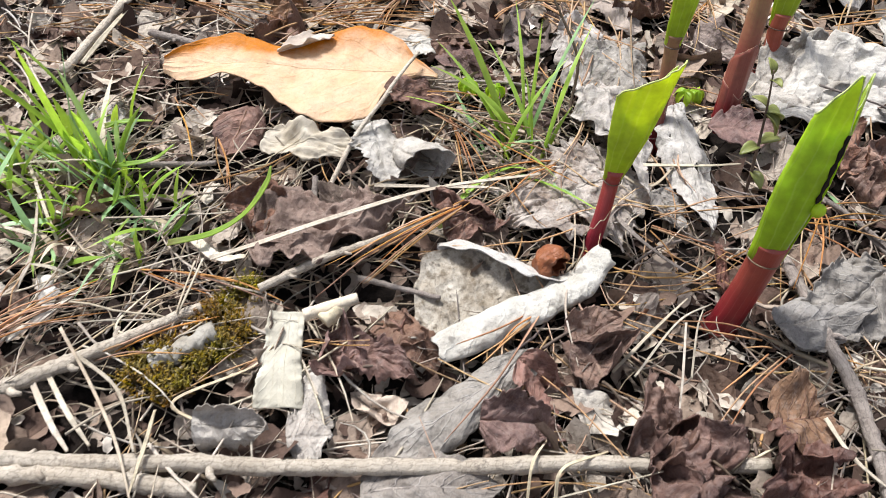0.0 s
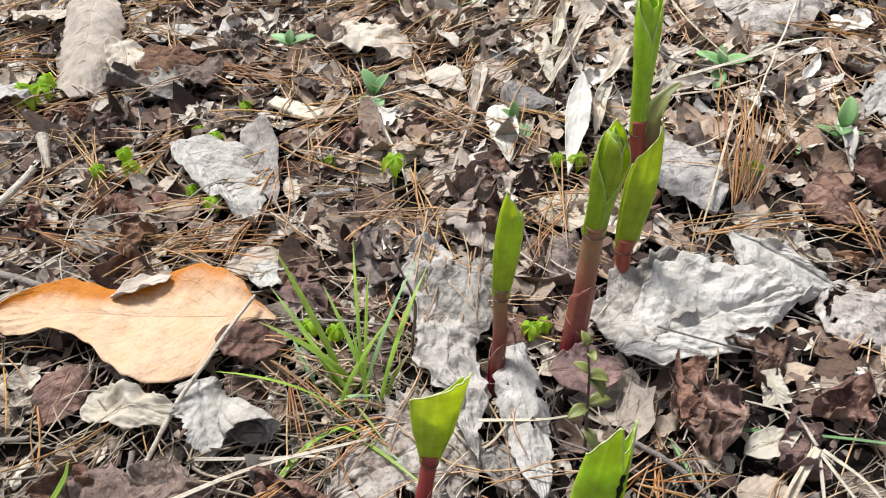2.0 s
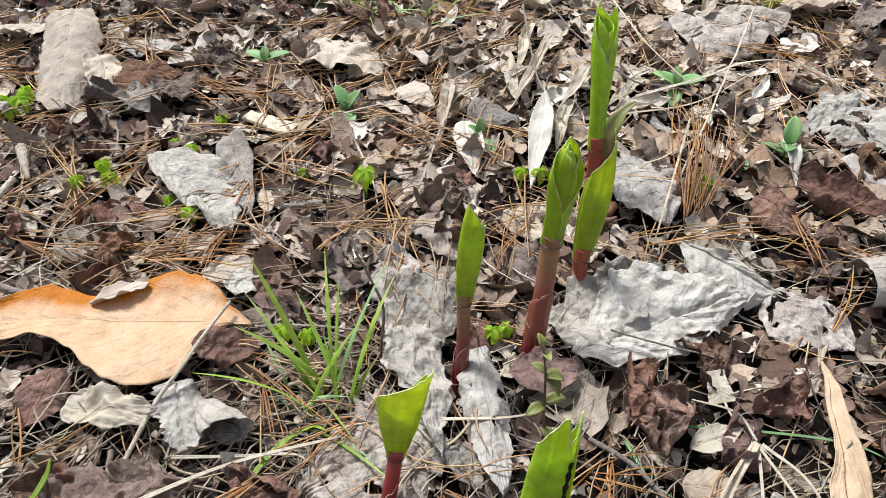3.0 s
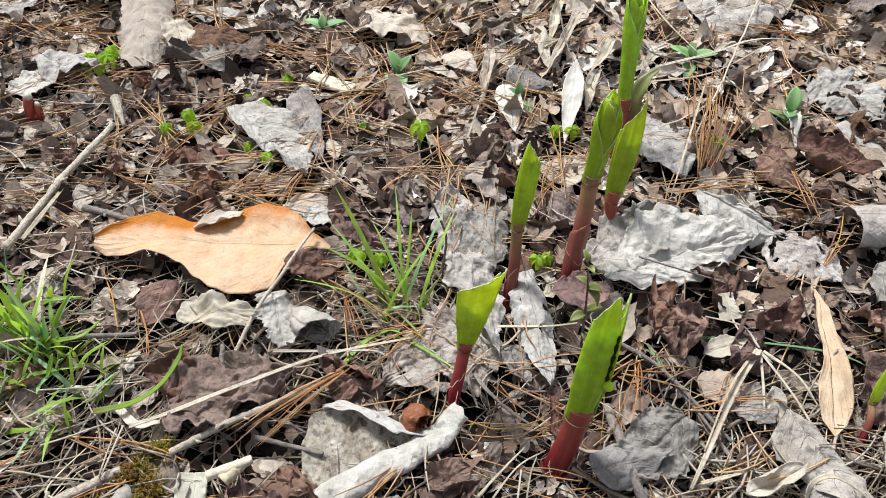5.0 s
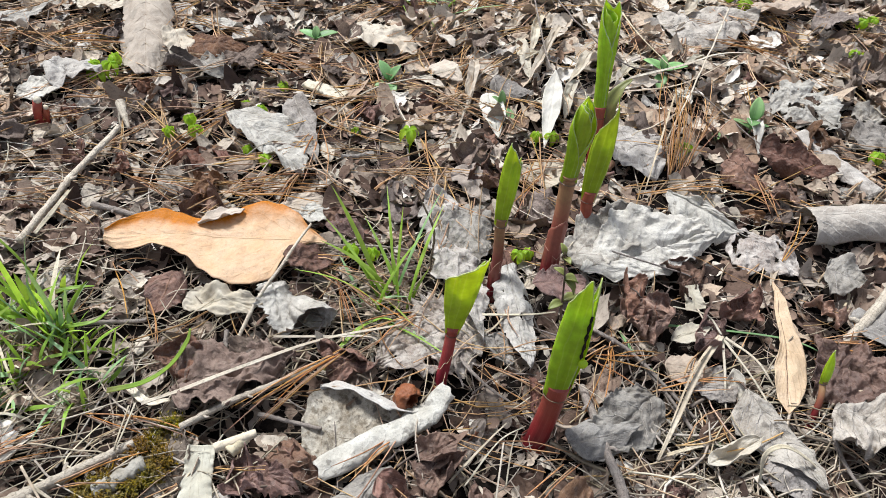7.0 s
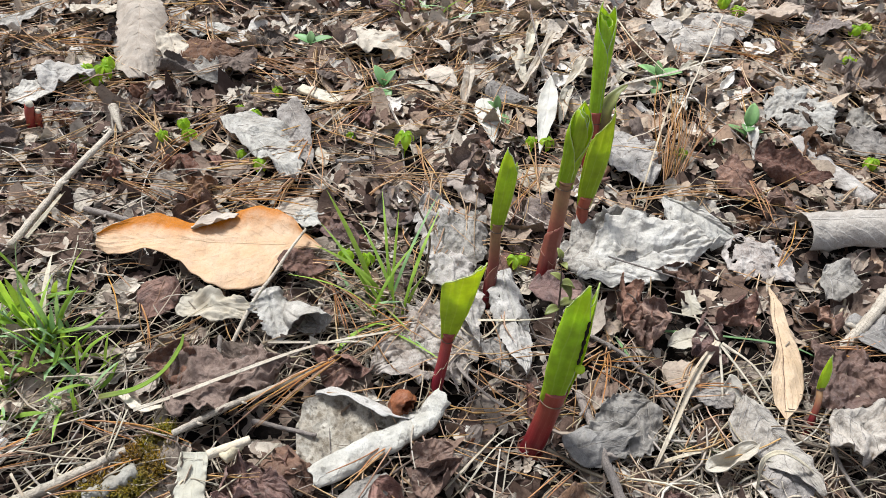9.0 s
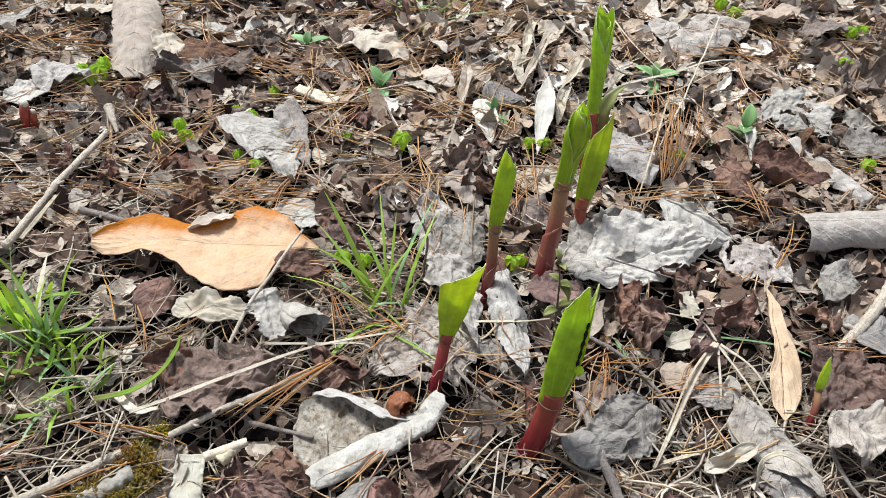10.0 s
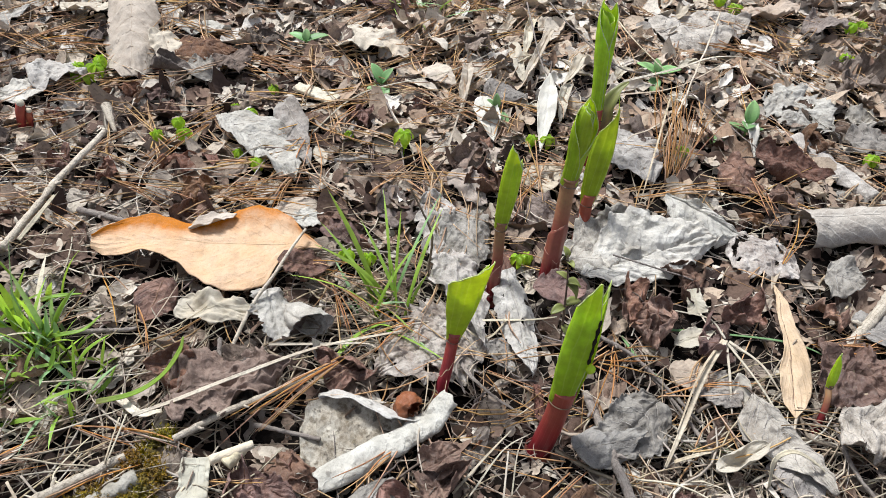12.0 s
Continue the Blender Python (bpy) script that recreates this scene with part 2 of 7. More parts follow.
BARK = bark_material("twig_bark", (0.36, 0.31, 0.265), (0.23, 0.19, 0.16), (0.07, 0.055, 0.045))
BARK_PALE = bark_material("pale_twig_bark", (0.66, 0.58, 0.465), (0.47, 0.395, 0.30), (0.11, 0.085, 0.065))
LICHEN = fibre_material("lichen_bark", (0.42, 0.39, 0.34), (0.27, 0.235, 0.19), scale=500, vary=0.1, rough=0.95)
STEM_DARK = fibre_material("dark_stem", (0.11, 0.08, 0.06), (0.19, 0.14, 0.10), vary=0.3)
MOSS = fibre_material("moss", (0.19, 0.155, 0.02), (0.20, 0.10, 0.022), vary=0.5, per_island=True)


def litter_material(name, tones):
    """Crumbs of dead leaf, each with its own tone."""
    n = Nodes(name, 0.8)
    r = n.island()
    color = n.ramp(r, tones)
    fine = n.noise(350, 5, 0.7)
    blotch = n.noise(70, 3)
    color = n.mix(n.ramp(blotch, [(0.4, 0.0), (0.75, 0.45)]), color, (0.12, 0.080, 0.066))
    color = n.mix(n.math("MULTIPLY", n.ramp(fine, [(0.5, 0.0), (0.72, 1.0)]), 0.5), color, (0.018, 0.013, 0.010))
    n.bump(fine, 1.0, 0.0012)
    return n.done(color)


def soil_material():
    n = Nodes("soil", 0.95)
    a, b = n.noise(38, 6, 0.7), n.noise(260, 6, 0.75)
    # dark soil, its tones lowered further to stand for shade under the leaves
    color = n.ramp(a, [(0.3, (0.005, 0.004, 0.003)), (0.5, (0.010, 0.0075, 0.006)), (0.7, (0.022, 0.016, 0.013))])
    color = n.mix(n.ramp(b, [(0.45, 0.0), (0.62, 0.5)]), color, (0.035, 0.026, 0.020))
    n.bump(n.math("ADD", a, b), 0.9, 0.003)
    return n.done(color)


def far_litter_material():
    """Ground under fallen leaves that lie too far off to be built one by one."""
    n = Nodes("far_leaf_litter", 0.9)
    cell = n.tree.nodes.new("ShaderNodeTexVoronoi")
    cell.inputs["Scale"].default_value = 42.0
    warp = n.tree.nodes.new("ShaderNodeVectorMath")
    wobble = n.tree.nodes.new("ShaderNodeTexNoise")
    wobble.inputs["Scale"].default_value = 60.0
    n.link(n.coord, wobble.inputs["Vector"])
    warp.operation = "MULTIPLY_ADD"
    n.link(wobble.outputs["Color"], warp.inputs[0])
    warp.inputs[1].default_value = (0.02, 0.02, 0.02)
    n.link(n.coord, warp.inputs[2])
    n.link(warp.outputs[0], cell.inputs["Vector"])
    pick = n.tree.nodes.new("ShaderNodeSeparateXYZ")
    n.link(cell.outputs["Color"], pick.inputs[0])
    color = n.ramp(pick.outputs[0], [(0.0, (0.012, 0.008, 0.007)), (0.35, (0.05, 0.034, 0.027)), (0.65, (0.12, 0.085, 0.066)), (0.88, (0.25, 0.20, 0.155)), (1.0, (0.42, 0.36, 0.29))])
    color = n.mix(1.0, color, n.ramp(n.noise(190, 5, 0.7), [(0.3, 0.45), (0.6, 1.1)]), "MULTIPLY")
    color = n.mix(n.ramp(n.noise(3.0, 4), [(0.4, 0.0), (0.7, 0.5)]), color, (0.06, 0.044, 0.034))
    n.bump(n.math("MULTIPLY_ADD", pick.outputs[1], 3.0, n.noise(190, 5, 0.7)), 1.0, 0.004)
    return n.done(color)


FAR_LITTER = far_litter_material()
CRUMBS = litter_material("leaf_crumbs", [(0.0, (0.022, 0.015, 0.012)), (0.18, (0.085, 0.054, 0.041)), (0.38, (0.215, 0.142, 0.103)), (0.60, (0.33, 0.245, 0.18)),
                       (0.8, (0.41, 0.345, 0.275)), (0.92, (0.55, 0.465, 0.36)), (1.0, (0.64, 0.575, 0.475))])
PALE_CRUMBS = litter_material("pale_crumbs", [(0.0, (0.33, 0.215, 0.14)), (0.3, (0.47, 0.355, 0.255)), (0.55, (0.57, 0.465, 0.35)), (0.8, (0.64, 0.56, 0.455)), (1.0, (0.74, 0.69, 0.61))])
# humus toned down almost to black for the shade between the leaves
SHADED_HUMUS = litter_material("shaded_humus_crumbs", [(0.0, (0.005, 0.004, 0.003)), (0.5, (0.013, 0.009, 0.007)), (0.85, (0.032, 0.022, 0.017)), (1.0, (0.08, 0.055, 0.043))])
SHADED_SOIL = soil_material()


def blade_material(name, low, high, stripe, thin=0.3, rough=0.42, stripes=26.0, foot=None, vary=0.12, glow=(1.3, 1.2, 0.7)):
    """A living blade: colour runs from low to high along it, with fine stripes along its length."""
    n = Nodes(name, rough)
    n.bsdf.inputs["Specular IOR Level"].default_value = 0.45
    u, v = n.uv()
    blotch = n.noise(60, 3)
    along = n.math("MULTIPLY_ADD", blotch, 0.25, n.math("SUBTRACT", u, 0.12))
    stops = [(0.0, foot or low), (0.2, low), (0.55, high)]
    color = n.ramp(along, stops)
    wave = n.math("PINGPONG", n.math("MULTIPLY_ADD", blotch, 0.6, n.math("MULTIPLY", v, stripes)), 0.5)
    lines = n.ramp(wave, [(0.0, 1.0), (0.09, 0.0)])
    color = n.mix(n.math("MULTIPLY", lines, 0.45), color, stripe)
    fine = n.noise(500, 3)
    color = n.mix(n.math("MULTIPLY", n.ramp(fine, [(0.5, 0.0), (0.8, 1.0)]), 0.25), color, low)
    color = n.mix(1.0, color, n.ramp(n.noise(110, 4, 0.6), [(0.3, 0.78), (0.7, 1.12)]), "MULTIPLY")
    color = n.tone(color, spread(n, n.random, 0.492, 0.508), 1.0, spread(n, n.math("FRACT", n.math("MULTIPLY", n.random, 9.0)), 1 - vary, 1 + vary))
    n.bump(n.math("ADD", lines, fine), 0.25, 0.0003)
    return n.done(color, thin, glow)


SHOOT = blade_material("furled_leaf", (0.44, 0.63, 0.03), (0.54, 0.75, 0.045), (0.62, 0.80, 0.15), stripes=9.0, thin=0.5, glow=(1.55, 1.25, 0.8))
SHOOT_IN = blade_material("inner_leaf", (0.42, 0.60, 0.03), (0.52, 0.72, 0.05), (0.58, 0.76, 0.13), stripes=8.0, thin=0.5, glow=(1.55, 1.25, 0.8))
STEM = blade_material("red_stem", (0.21, 0.014, 0.022), (0.30, 0.17, 0.075), (0.28, 0.07, 0.06), thin=0.05, stripes=18.0, foot=(0.13, 0.006, 0.012), rough=0.55)
STEM_RED = blade_material("deep_red_stem", (0.30, 0.022, 0.027), (0.35, 0.072, 0.044), (0.42, 0.10, 0.08), thin=0.08, stripes=14.0, foot=(0.16, 0.008, 0.016), rough=0.42)
SHEATH = blade_material("papery_sheath", (0.21, 0.014, 0.024), (0.25, 0.07, 0.05), (0.30, 0.08, 0.07), thin=0.08, stripes=10.0)
BRACT = blade_material("olive_bract", (0.24, 0.12, 0.06), (0.24, 0.25, 0.08), (0.32, 0.22, 0.12), thin=0.3, stripes=10.0)
EDGE = fibre_material("pale_margin", (0.60, 0.68, 0.25), (0.52, 0.62, 0.18), vary=0.05)
EDGE_DRY = fibre_material("dry_sheath_edge", (0.42, 0.26, 0.20), (0.34, 0.20, 0.15), vary=0.05)
GRASS = blade_material("grass", (0.25, 0.42, 0.04), (0.34, 0.52, 0.075), (0.40, 0.56, 0.15), stripes=5.0, thin=0.45, foot=(0.30, 0.30, 0.10), vary=0.3)
GRASS_BLUE = blade_material("blue_grass", (0.20, 0.37, 0.12), (0.30, 0.47, 0.22), (0.24, 0.38, 0.16), stripes=5.0, vary=0.25)
SEEDLING = blade_material("seedling_leaf", (0.36, 0.56, 0.03), (0.46, 0.68, 0.04), (0.54, 0.72, 0.10), stripes=2.0, thin=0.45, vary=0.15)
COTYLEDON = blade_material("cotyledon", (0.19, 0.38, 0.12), (0.29, 0.48, 0.19), (0.34, 0.53, 0.24), stripes=2.0, vary=0.2, rough=0.5)
DUSKY = blade_material("dusky_leaf", (0.20, 0.21, 0.06), (0.29, 0.32, 0.09), (0.36, 0.38, 0.14), stripes=3.0, vary=0.2)
BLACK = fibre_material("blackened", (0.020, 0.016, 0.014), (0.035, 0.026, 0.02), vary=0.1)


# ---- geometry helpers ----
def ground_height(x, y):
    far = min(1.0, max(0.0, (math.hypot(x - 0.12, y - 0.4) - 1.0) / 6.0))
    z = 0.0035 * noise.noise((x * 16, y * 16, 3.1)) + 0.006 * noise.noise((x * 4.5, y * 4.5, 9.7)) - 0.012
    return z + far * 0.25 * noise.noise((x * 0.2, y * 0.2, 1.3))


class Geo:
    """Vertices, faces and a (along, across) coordinate at each vertex."""

    def __init__(self):
        self.v, self.f, self.uv = [], [], []

    def grid(self, nu, nv, place, closed=False, keep=None):
        base = len(self.v)
        for i in range(nu):
            for j in range(nv):
                u, v = i / (nu - 1), j / (nv if closed else nv - 1)
                self.v.append(tuple(place(u, v)))
                self.uv.append((u, v))
        for i in range(nu - 1):
            for j in range(nv if closed else nv - 1):
                k = (j + 1) % nv
                if keep is None or keep((i + 0.5) / (nu - 1), (j + 0.5) / (nv - 1)):
                    self.f.append((base + i * nv + j, base + i * nv + k, base + (i + 1) * nv + k, base + (i + 1) * nv + j))
        return self

    def tube(self, pts, radii, sides=6, lumps=0.0, seed=0.0):
        pts = [Vector(p) for p in pts]
        base, n = len(self.v), len(pts)
        for i, p in enumerate(pts):
            t = (pts[min(i + 1, n - 1)] - pts[max(i - 1, 0)]).normalized()
            if i == 0:
                side = t.cross(Vector((0.13, 0.27, 1)) if abs(t.z) < 0.8 else Vector((1, 0.1, 0)))
            side = (side - t * side.dot(t)).normalized()
            up = side.cross(t)
            for j in range(sides):
                a = math.tau * j / sides
                d = math.cos(a) * side + math.sin(a) * up
                r = radii[i] * (1 + 0.6 * lumps * noise.noise(p * 300 + d * 1.7 + Vector((seed, 0, 0))))
                self.v.append(tuple(p + d * r))
                self.uv.append((i / (n - 1), j / sides))
        for i in range(n - 1):
            for j in range(sides):
                k = (j + 1) % sides
                self.f.append((base + i * sides + j, base + i * sides + k, base + (i + 1) * sides + k, base + (i + 1) * sides + j))
        self.f.append(tuple(base + j for j in reversed(range(sides))))
        self.f.append(tuple(base + (n - 1) * sides + j for j in range(sides)))
        return self

    def mesh(self, name, mat, smooth=True):
        me = bpy.data.meshes.new(name)
        me.from_pydata(self.v, [], self.f)
        loops = np.empty(len(me.loops), dtype=np.int32)
        me.loops.foreach_get("vertex_index", loops)
        me.uv_layers.new(name="UVMap").data.foreach_set("uv", np.array(self.uv, dtype=np.float32)[loops].ravel())
        me.polygons.foreach_set("use_smooth", [smooth] * len(me.polygons))
        me.materials.append(mat)
        me.update()
        return me


def thing(name, geo, mat, label, category, group="", kind=""):
    return tagged(new(name, geo.mesh(name, mat)), label, category, group, kind)


def part(name, geo, mat, parent, label=""):
    ob = new(name, geo.mesh(name, mat))
    ob.parent = parent
    return tagged(ob, label)


def holder(name, at, label, category, group=""):
    ob = new(name)
    ob.empty_display_size = 0.01
    ob.location = at
    return tagged(ob, label, category, group)


def thicken(ob, depth):
    m = ob.modifiers.new("thickness", "SOLIDIFY")
    m.thickness, m.offset = depth, 0.0
    return ob


def smooth_line(pts, n):
    """n points on a smooth line through pts."""
    pts = [Vector(p) for p in pts]
    if len(pts) == 2:
        return [pts[0].lerp(pts[1], i / (n - 1)) for i in range(n)]
    ext = [2 * pts[0] - pts[1], *pts, 2 * pts[-1] - pts[-2]]
    out = []
    for i in range(n):
        s = i / (n - 1) * (len(pts) - 1)
        k = min(int(s), len(pts) - 2)
        t = s - k
        a, b, c, d = ext[k : k + 4]
        out.append(0.5 * ((2 * b) + (c - a) * t + (2 * a - 5 * b + 4 * c - d) * t * t + (3 * b - a - 3 * c + d) * t ** 3))
    return out


def outline(kind, u):
    """Half width of a leaf at the share u of its length."""
    if kind == "poplar":
        return math.sin(math.pi * min(1, u + 0.015) ** 0.62) ** 0.75
    if kind == "oval":
        return max(0.0, math.sin(math.pi * u)) ** 0.6
    if kind == "lance":
        return max(0.0, math.sin(math.pi * u ** 0.8)) ** 1.1
    if kind == "drop":
        return max(0.0, math.sin(math.pi * u ** 1.7)) ** 0.9
    if kind == "strip":
        return min(1.0, 0.75 + 0.25 * u) * (1.0 if 0.0 < u < 1.0 else 0.93)
    return 1.0


def sampled(values, u):
    """A smooth run through evenly spaced values."""
    s = min(max(u, 0.0), 1.0) * (len(values) - 1)
    k = min(int(s), len(values) - 2)
    t = s - k
    t = t * t * (3 - 2 * t) * 0.5 + t * 0.5
    return values[k] * (1 - t) + values[k + 1] * t


def leaf_geo(length, half, kind="poplar", roll=(0.0, 0.0), rim=0.0, bend=0.0, crumple=0.002, pucker=0.0006, teeth=0.04, ragged=0.12, holes=0.0, seed=0.0, nu=44, nv=27, edges=None, freq=1.0, flutter=0.35):
    """A dead leaf along +Y, upper side +Z. roll: radians by which its two sides turn up (minus: down) outside the share rim of the half width."""
    g = Geo()
    s = Vector((seed * 3.17, seed * 1.31, seed * 0.77))

    def place(u, v):
        side = -1 if v < 0.5 else 1
        w = outline(kind, u) * half if edges is None else sampled(edges[0 if side < 0 else 1], u)
        w *= (1 + teeth * (2 * abs((u * 13 + 0.2 * side) % 1 - 0.5) - 0.5))
        w *= 1 + ragged * noise.noise((u * 5, side * 3.0 + seed, 2.2)) + 0.5 * ragged * noise.noise((u * 17, side * 3.0 + seed, 5.2))
        a = abs(2 * v - 1)
        x = a * w
        turn = roll[0 if side < 0 else 1] * (1 + 0.45 * noise.noise((u * 2.5, side * 4 + seed, 0.3)))
        x0, z = rim * half, 0.0
        if abs(turn) > 0.02 and x > x0:
            r = (half - x0) / abs(turn)
            t = (x - x0) / r
            shrink = 1 - 0.06 * max(0.0, t - 2.5)
            x, z = x0 + r * shrink * math.sin(t), math.copysign(r, turn) * (1 - shrink * math.cos(t))
        y = (u - 0.5) * length
        z += flutter * half * a ** 3 * (noise.noise((u * 4.5, side * 5 + seed, 6.1)) + 0.5 * noise.noise((u * 11, side * 5 + seed, 2.9)))
        z += pucker * min(1.0, half / 0.024) * (0.5 + noise.noise((u * 6, v * 5, seed))) * math.cos(math.tau * 7 * (u - 0.37 * a) + 2 * noise.noise((u * 3, v * 3, seed + 1))) * min(1, a * 4) * (1 if a < 0.93 else 0.6) - pucker * 2 * math.exp(-((a / 0.06) ** 2))
        if abs(bend) > 0.01:
            r = length / bend
            y, z = (r - z) * math.sin(y / r), r - (r - z) * math.cos(y / r)
        p = Vector((side * x, y, z))
        d = noise.noise_vector(p * (34 * freq) + s) * crumple + noise.noise_vector(p * (120 * freq) + s) * crumple * 0.22
        fold = abs(noise.noise(p * (36 * freq) + s)) * 1.5 + abs(noise.noise(p * (85 * freq) + s)) * 0.75 + abs(noise.noise(p * (200 * freq) + s)) * 0.3
        return p + Vector((d.x * 0.75, d.y * 0.75, d.z * 1.3 + (0.95 - 1.35 * fold) * crumple))

    keep = None
    if holes:
        def keep(u, v):
            return noise.noise((u * 5 + seed, v * 4, 4.4)) + 0.35 * noise.noise((u * 14 + seed, v * 11, 1.4)) < 0.62 - holes
    return g.grid(nu, nv, place, keep=keep)


def maple_geo(size, roll=0.8, crumple=0.0058, seed=0.0, rings=26, spokes=100):
    """A lobed leaf, its stalk end at the origin's -Y side."""
    g = Geo()
    s = Vector((seed * 2.3, seed * 1.9, seed))
    crumple *= min(1.0, size / 0.027)

    def place(u, v):
        a = math.tau * v
        lobe = 0.70 + 0.30 * abs(math.cos(2.5 * (a - math.pi / 2))) ** 1.3
        tooth = 1 + 0.04 * math.cos(a * 21) + 0.10 * noise.noise((math.cos(a) * 3 + seed, math.sin(a) * 3, 1.0))
        back = 1 - 0.35 * max(0.0, -math.sin(a)) ** 3
        r = u * size * lobe * tooth * back
        x, y = r * math.cos(a), r * math.sin(a)
        k = roll / size
        z = 0.5 * k * x * x + 0.25 * k * y * y * noise.noise((seed, 0.5, a * 0.1))
        z += 0.34 * size * u ** 3 * noise.noise((math.cos(a) * 1.6 + seed, math.sin(a) * 1.6, 7.7))
        for way, off in ((seed * 2.1, 0.22), (seed * 2.1 + 2.3, 0.35), (seed * 2.1 - 2.0, 0.45)):
            nx, ny = math.cos(way), math.sin(way)
            over = x * nx + y * ny - off * size
            if over > 0:
                arc = 0.16 * size * (1.2 + 0.6 * math.sin(seed * 3 + way))
                t = min(over / arc, 2.4)
                slide = over - (arc * math.sin(t) + (over - t * arc) * math.cos(t))
                x, y, z = x - nx * slide, y - ny * slide, z + arc * (1 - math.cos(t)) + (over - t * arc) * math.sin(t)
        p = Vector((x, y, z))
        d = noise.noise_vector(p * 48 + s) * crumple + noise.noise_vector(p * 150 + s) * crumple * 0.25
        fold = (abs(noise.noise(p * 55 + s)) * 1.6 + abs(noise.noise(p * 120 + s)) * 1.1 + abs(noise.noise(p * 260 + s)) * 0.5 - 0.9) * crumple * 1.35
        return p + Vector((d.x * 0.8, d.y * 0.8, d.z * 1.5 - fold + 0.0012 * math.cos(5 * (a - math.pi / 2)) * u))

    g.grid(rings, spokes, place, closed=True)
    g.uv = [(0.5 + 0.5 * y / size, 0.5 + 0.5 * x / size) for x, y, z in g.v]
    return g


BED = 0.006  # how deep the loose litter lies over the soil
CLEAR = []  # places and reaches of things that lie on top of the loose litter


def keep_clear(pts, reach):
    for p in pts:
        CLEAR.append((p[0], p[1], reach))


def covered(x, y, grow=0.0):
    return any((x - a) ** 2 + (y - b) ** 2 < (r + grow) ** 2 for a, b, r in CLEAR)


def cover_map():
    """The covered places as a set of 4 mm cells."""
    cells = set()
    for a, b, r in CLEAR:
        k = int(r / 0.004) + 1
        i0, j0 = round(a / 0.004), round(b / 0.004)
        for i in range(-k, k + 1):
            for j in range(-k, k + 1):
                if (i * i + j * j) * 0.000016 < r * r:
                    cells.add((i0 + i, j0 + j))
    return cells


def rest(ob, sink=0.001):
    """Let a thing down, or lift it, until its lowest point lies just in the ground."""
    m = ob.matrix_basis
    low = min(w.z - ground_height(w.x, w.y) - BED for w in (m @ v.co for v in ob.data.vertices))
    if low > -sink or low < -0.004:
        lift = max(-0.006, -sink - low) if low > -sink else min(0.006, -0.004 - low)
        ob.matrix_basis = Matrix.Translation((0, 0, lift)) @ m
    return ob


def along(a, b, tilt=0.0):
    """The pose at the middle of a-b, with +Y towards b, turned about that line by tilt degrees."""
    a, b = Vector(a), Vector(b)
    y = (b - a).normalized()
    x = y.cross(Vector((0, 0, 1))).normalized()
    z = x.cross(y)
    m = Matrix((x, y, z)).transposed().to_4x4()
    m.translation = (a + b) / 2
    return m @ Matrix.Rotation(radians(tilt), 4, "Y")


SEED = [0.0]


def leaf(a, b, half, mat, label, kind="poplar", tilt=0.0, depth=0.0004, stalk=0.0, name="dead_leaf", group="dead leaves on the ground", **form):
    """One dead leaf from its stalk end a to its tip b."""
    label = label if len(label.split()) > 3 else label + " on the litter"
    SEED[0] += 1.37
    length = (Vector(b) - Vector(a)).length
    g = leaf_geo(length, half, kind, seed=SEED[0], **form)
    ob = thing(name, g, mat, label, "dead leaf", group)
    ob.matrix_basis = along(a, b, tilt)
    rest(ob)
    m = ob.matrix_basis
    nu, nv = form.get("nu", 44), form.get("nv", 27)
    keep_clear([m @ Vector(g.v[i * nv + j]) for i in range(1, nu, 4) for j in range(1, nv, 3)], 0.0035 + 2.2 * length / nu)
    thicken(ob, depth)
    if mat is not PITH and mat is not FILM:
        rib = [Vector(g.v[i * nv + nv // 2]) + Vector((0, 0, 0.0002)) for i in range(1, nu - 2)]
        thick = 0.0005 if half > 0.011 and kind != "strip" else 0.00028
        part("midrib", Geo().tube(rib, [thick * (1 - 0.6 * i / len(rib)) for i in range(len(rib))], 6), RUST if mat is TAN else mat, ob)
    if half >= 0.0165 and kind == "poplar" and mat in (GREY, LIGHT, WHITE, MOTTLED, TAUPE, BEIGE, BROWN, RUST) and not form.get("holes"):
        for way in (-1, 1):
            for k in range(5):
                i0, reach = int(nu * (0.06 + 0.16 * k)), nv // 2 - 1
                line = [Vector(g.v[min(nu - 2, i0 + round(j * 0.45 * nu / nv)) * nv + nv // 2 + way * j]) + Vector((0, 0, 0.00015)) for j in range(0, reach)]
                part("side_vein", Geo().tube(line, [0.00034 * (1 - 0.6 * j / reach) for j in range(reach)], 5), mat, ob)
    if stalk:
        line = [(0, -length / 2 - stalk * k, 0.002 * math.sin(k * 3) - 0.004 * k) for k in (0.0, 0.35, 0.7, 1.0)]
        part("stalk", Geo().tube(smooth_line(line, 9), [0.0008 - 0.0002 * k / 8 for k in range(9)], 6), STEM_DARK, ob)
    return ob


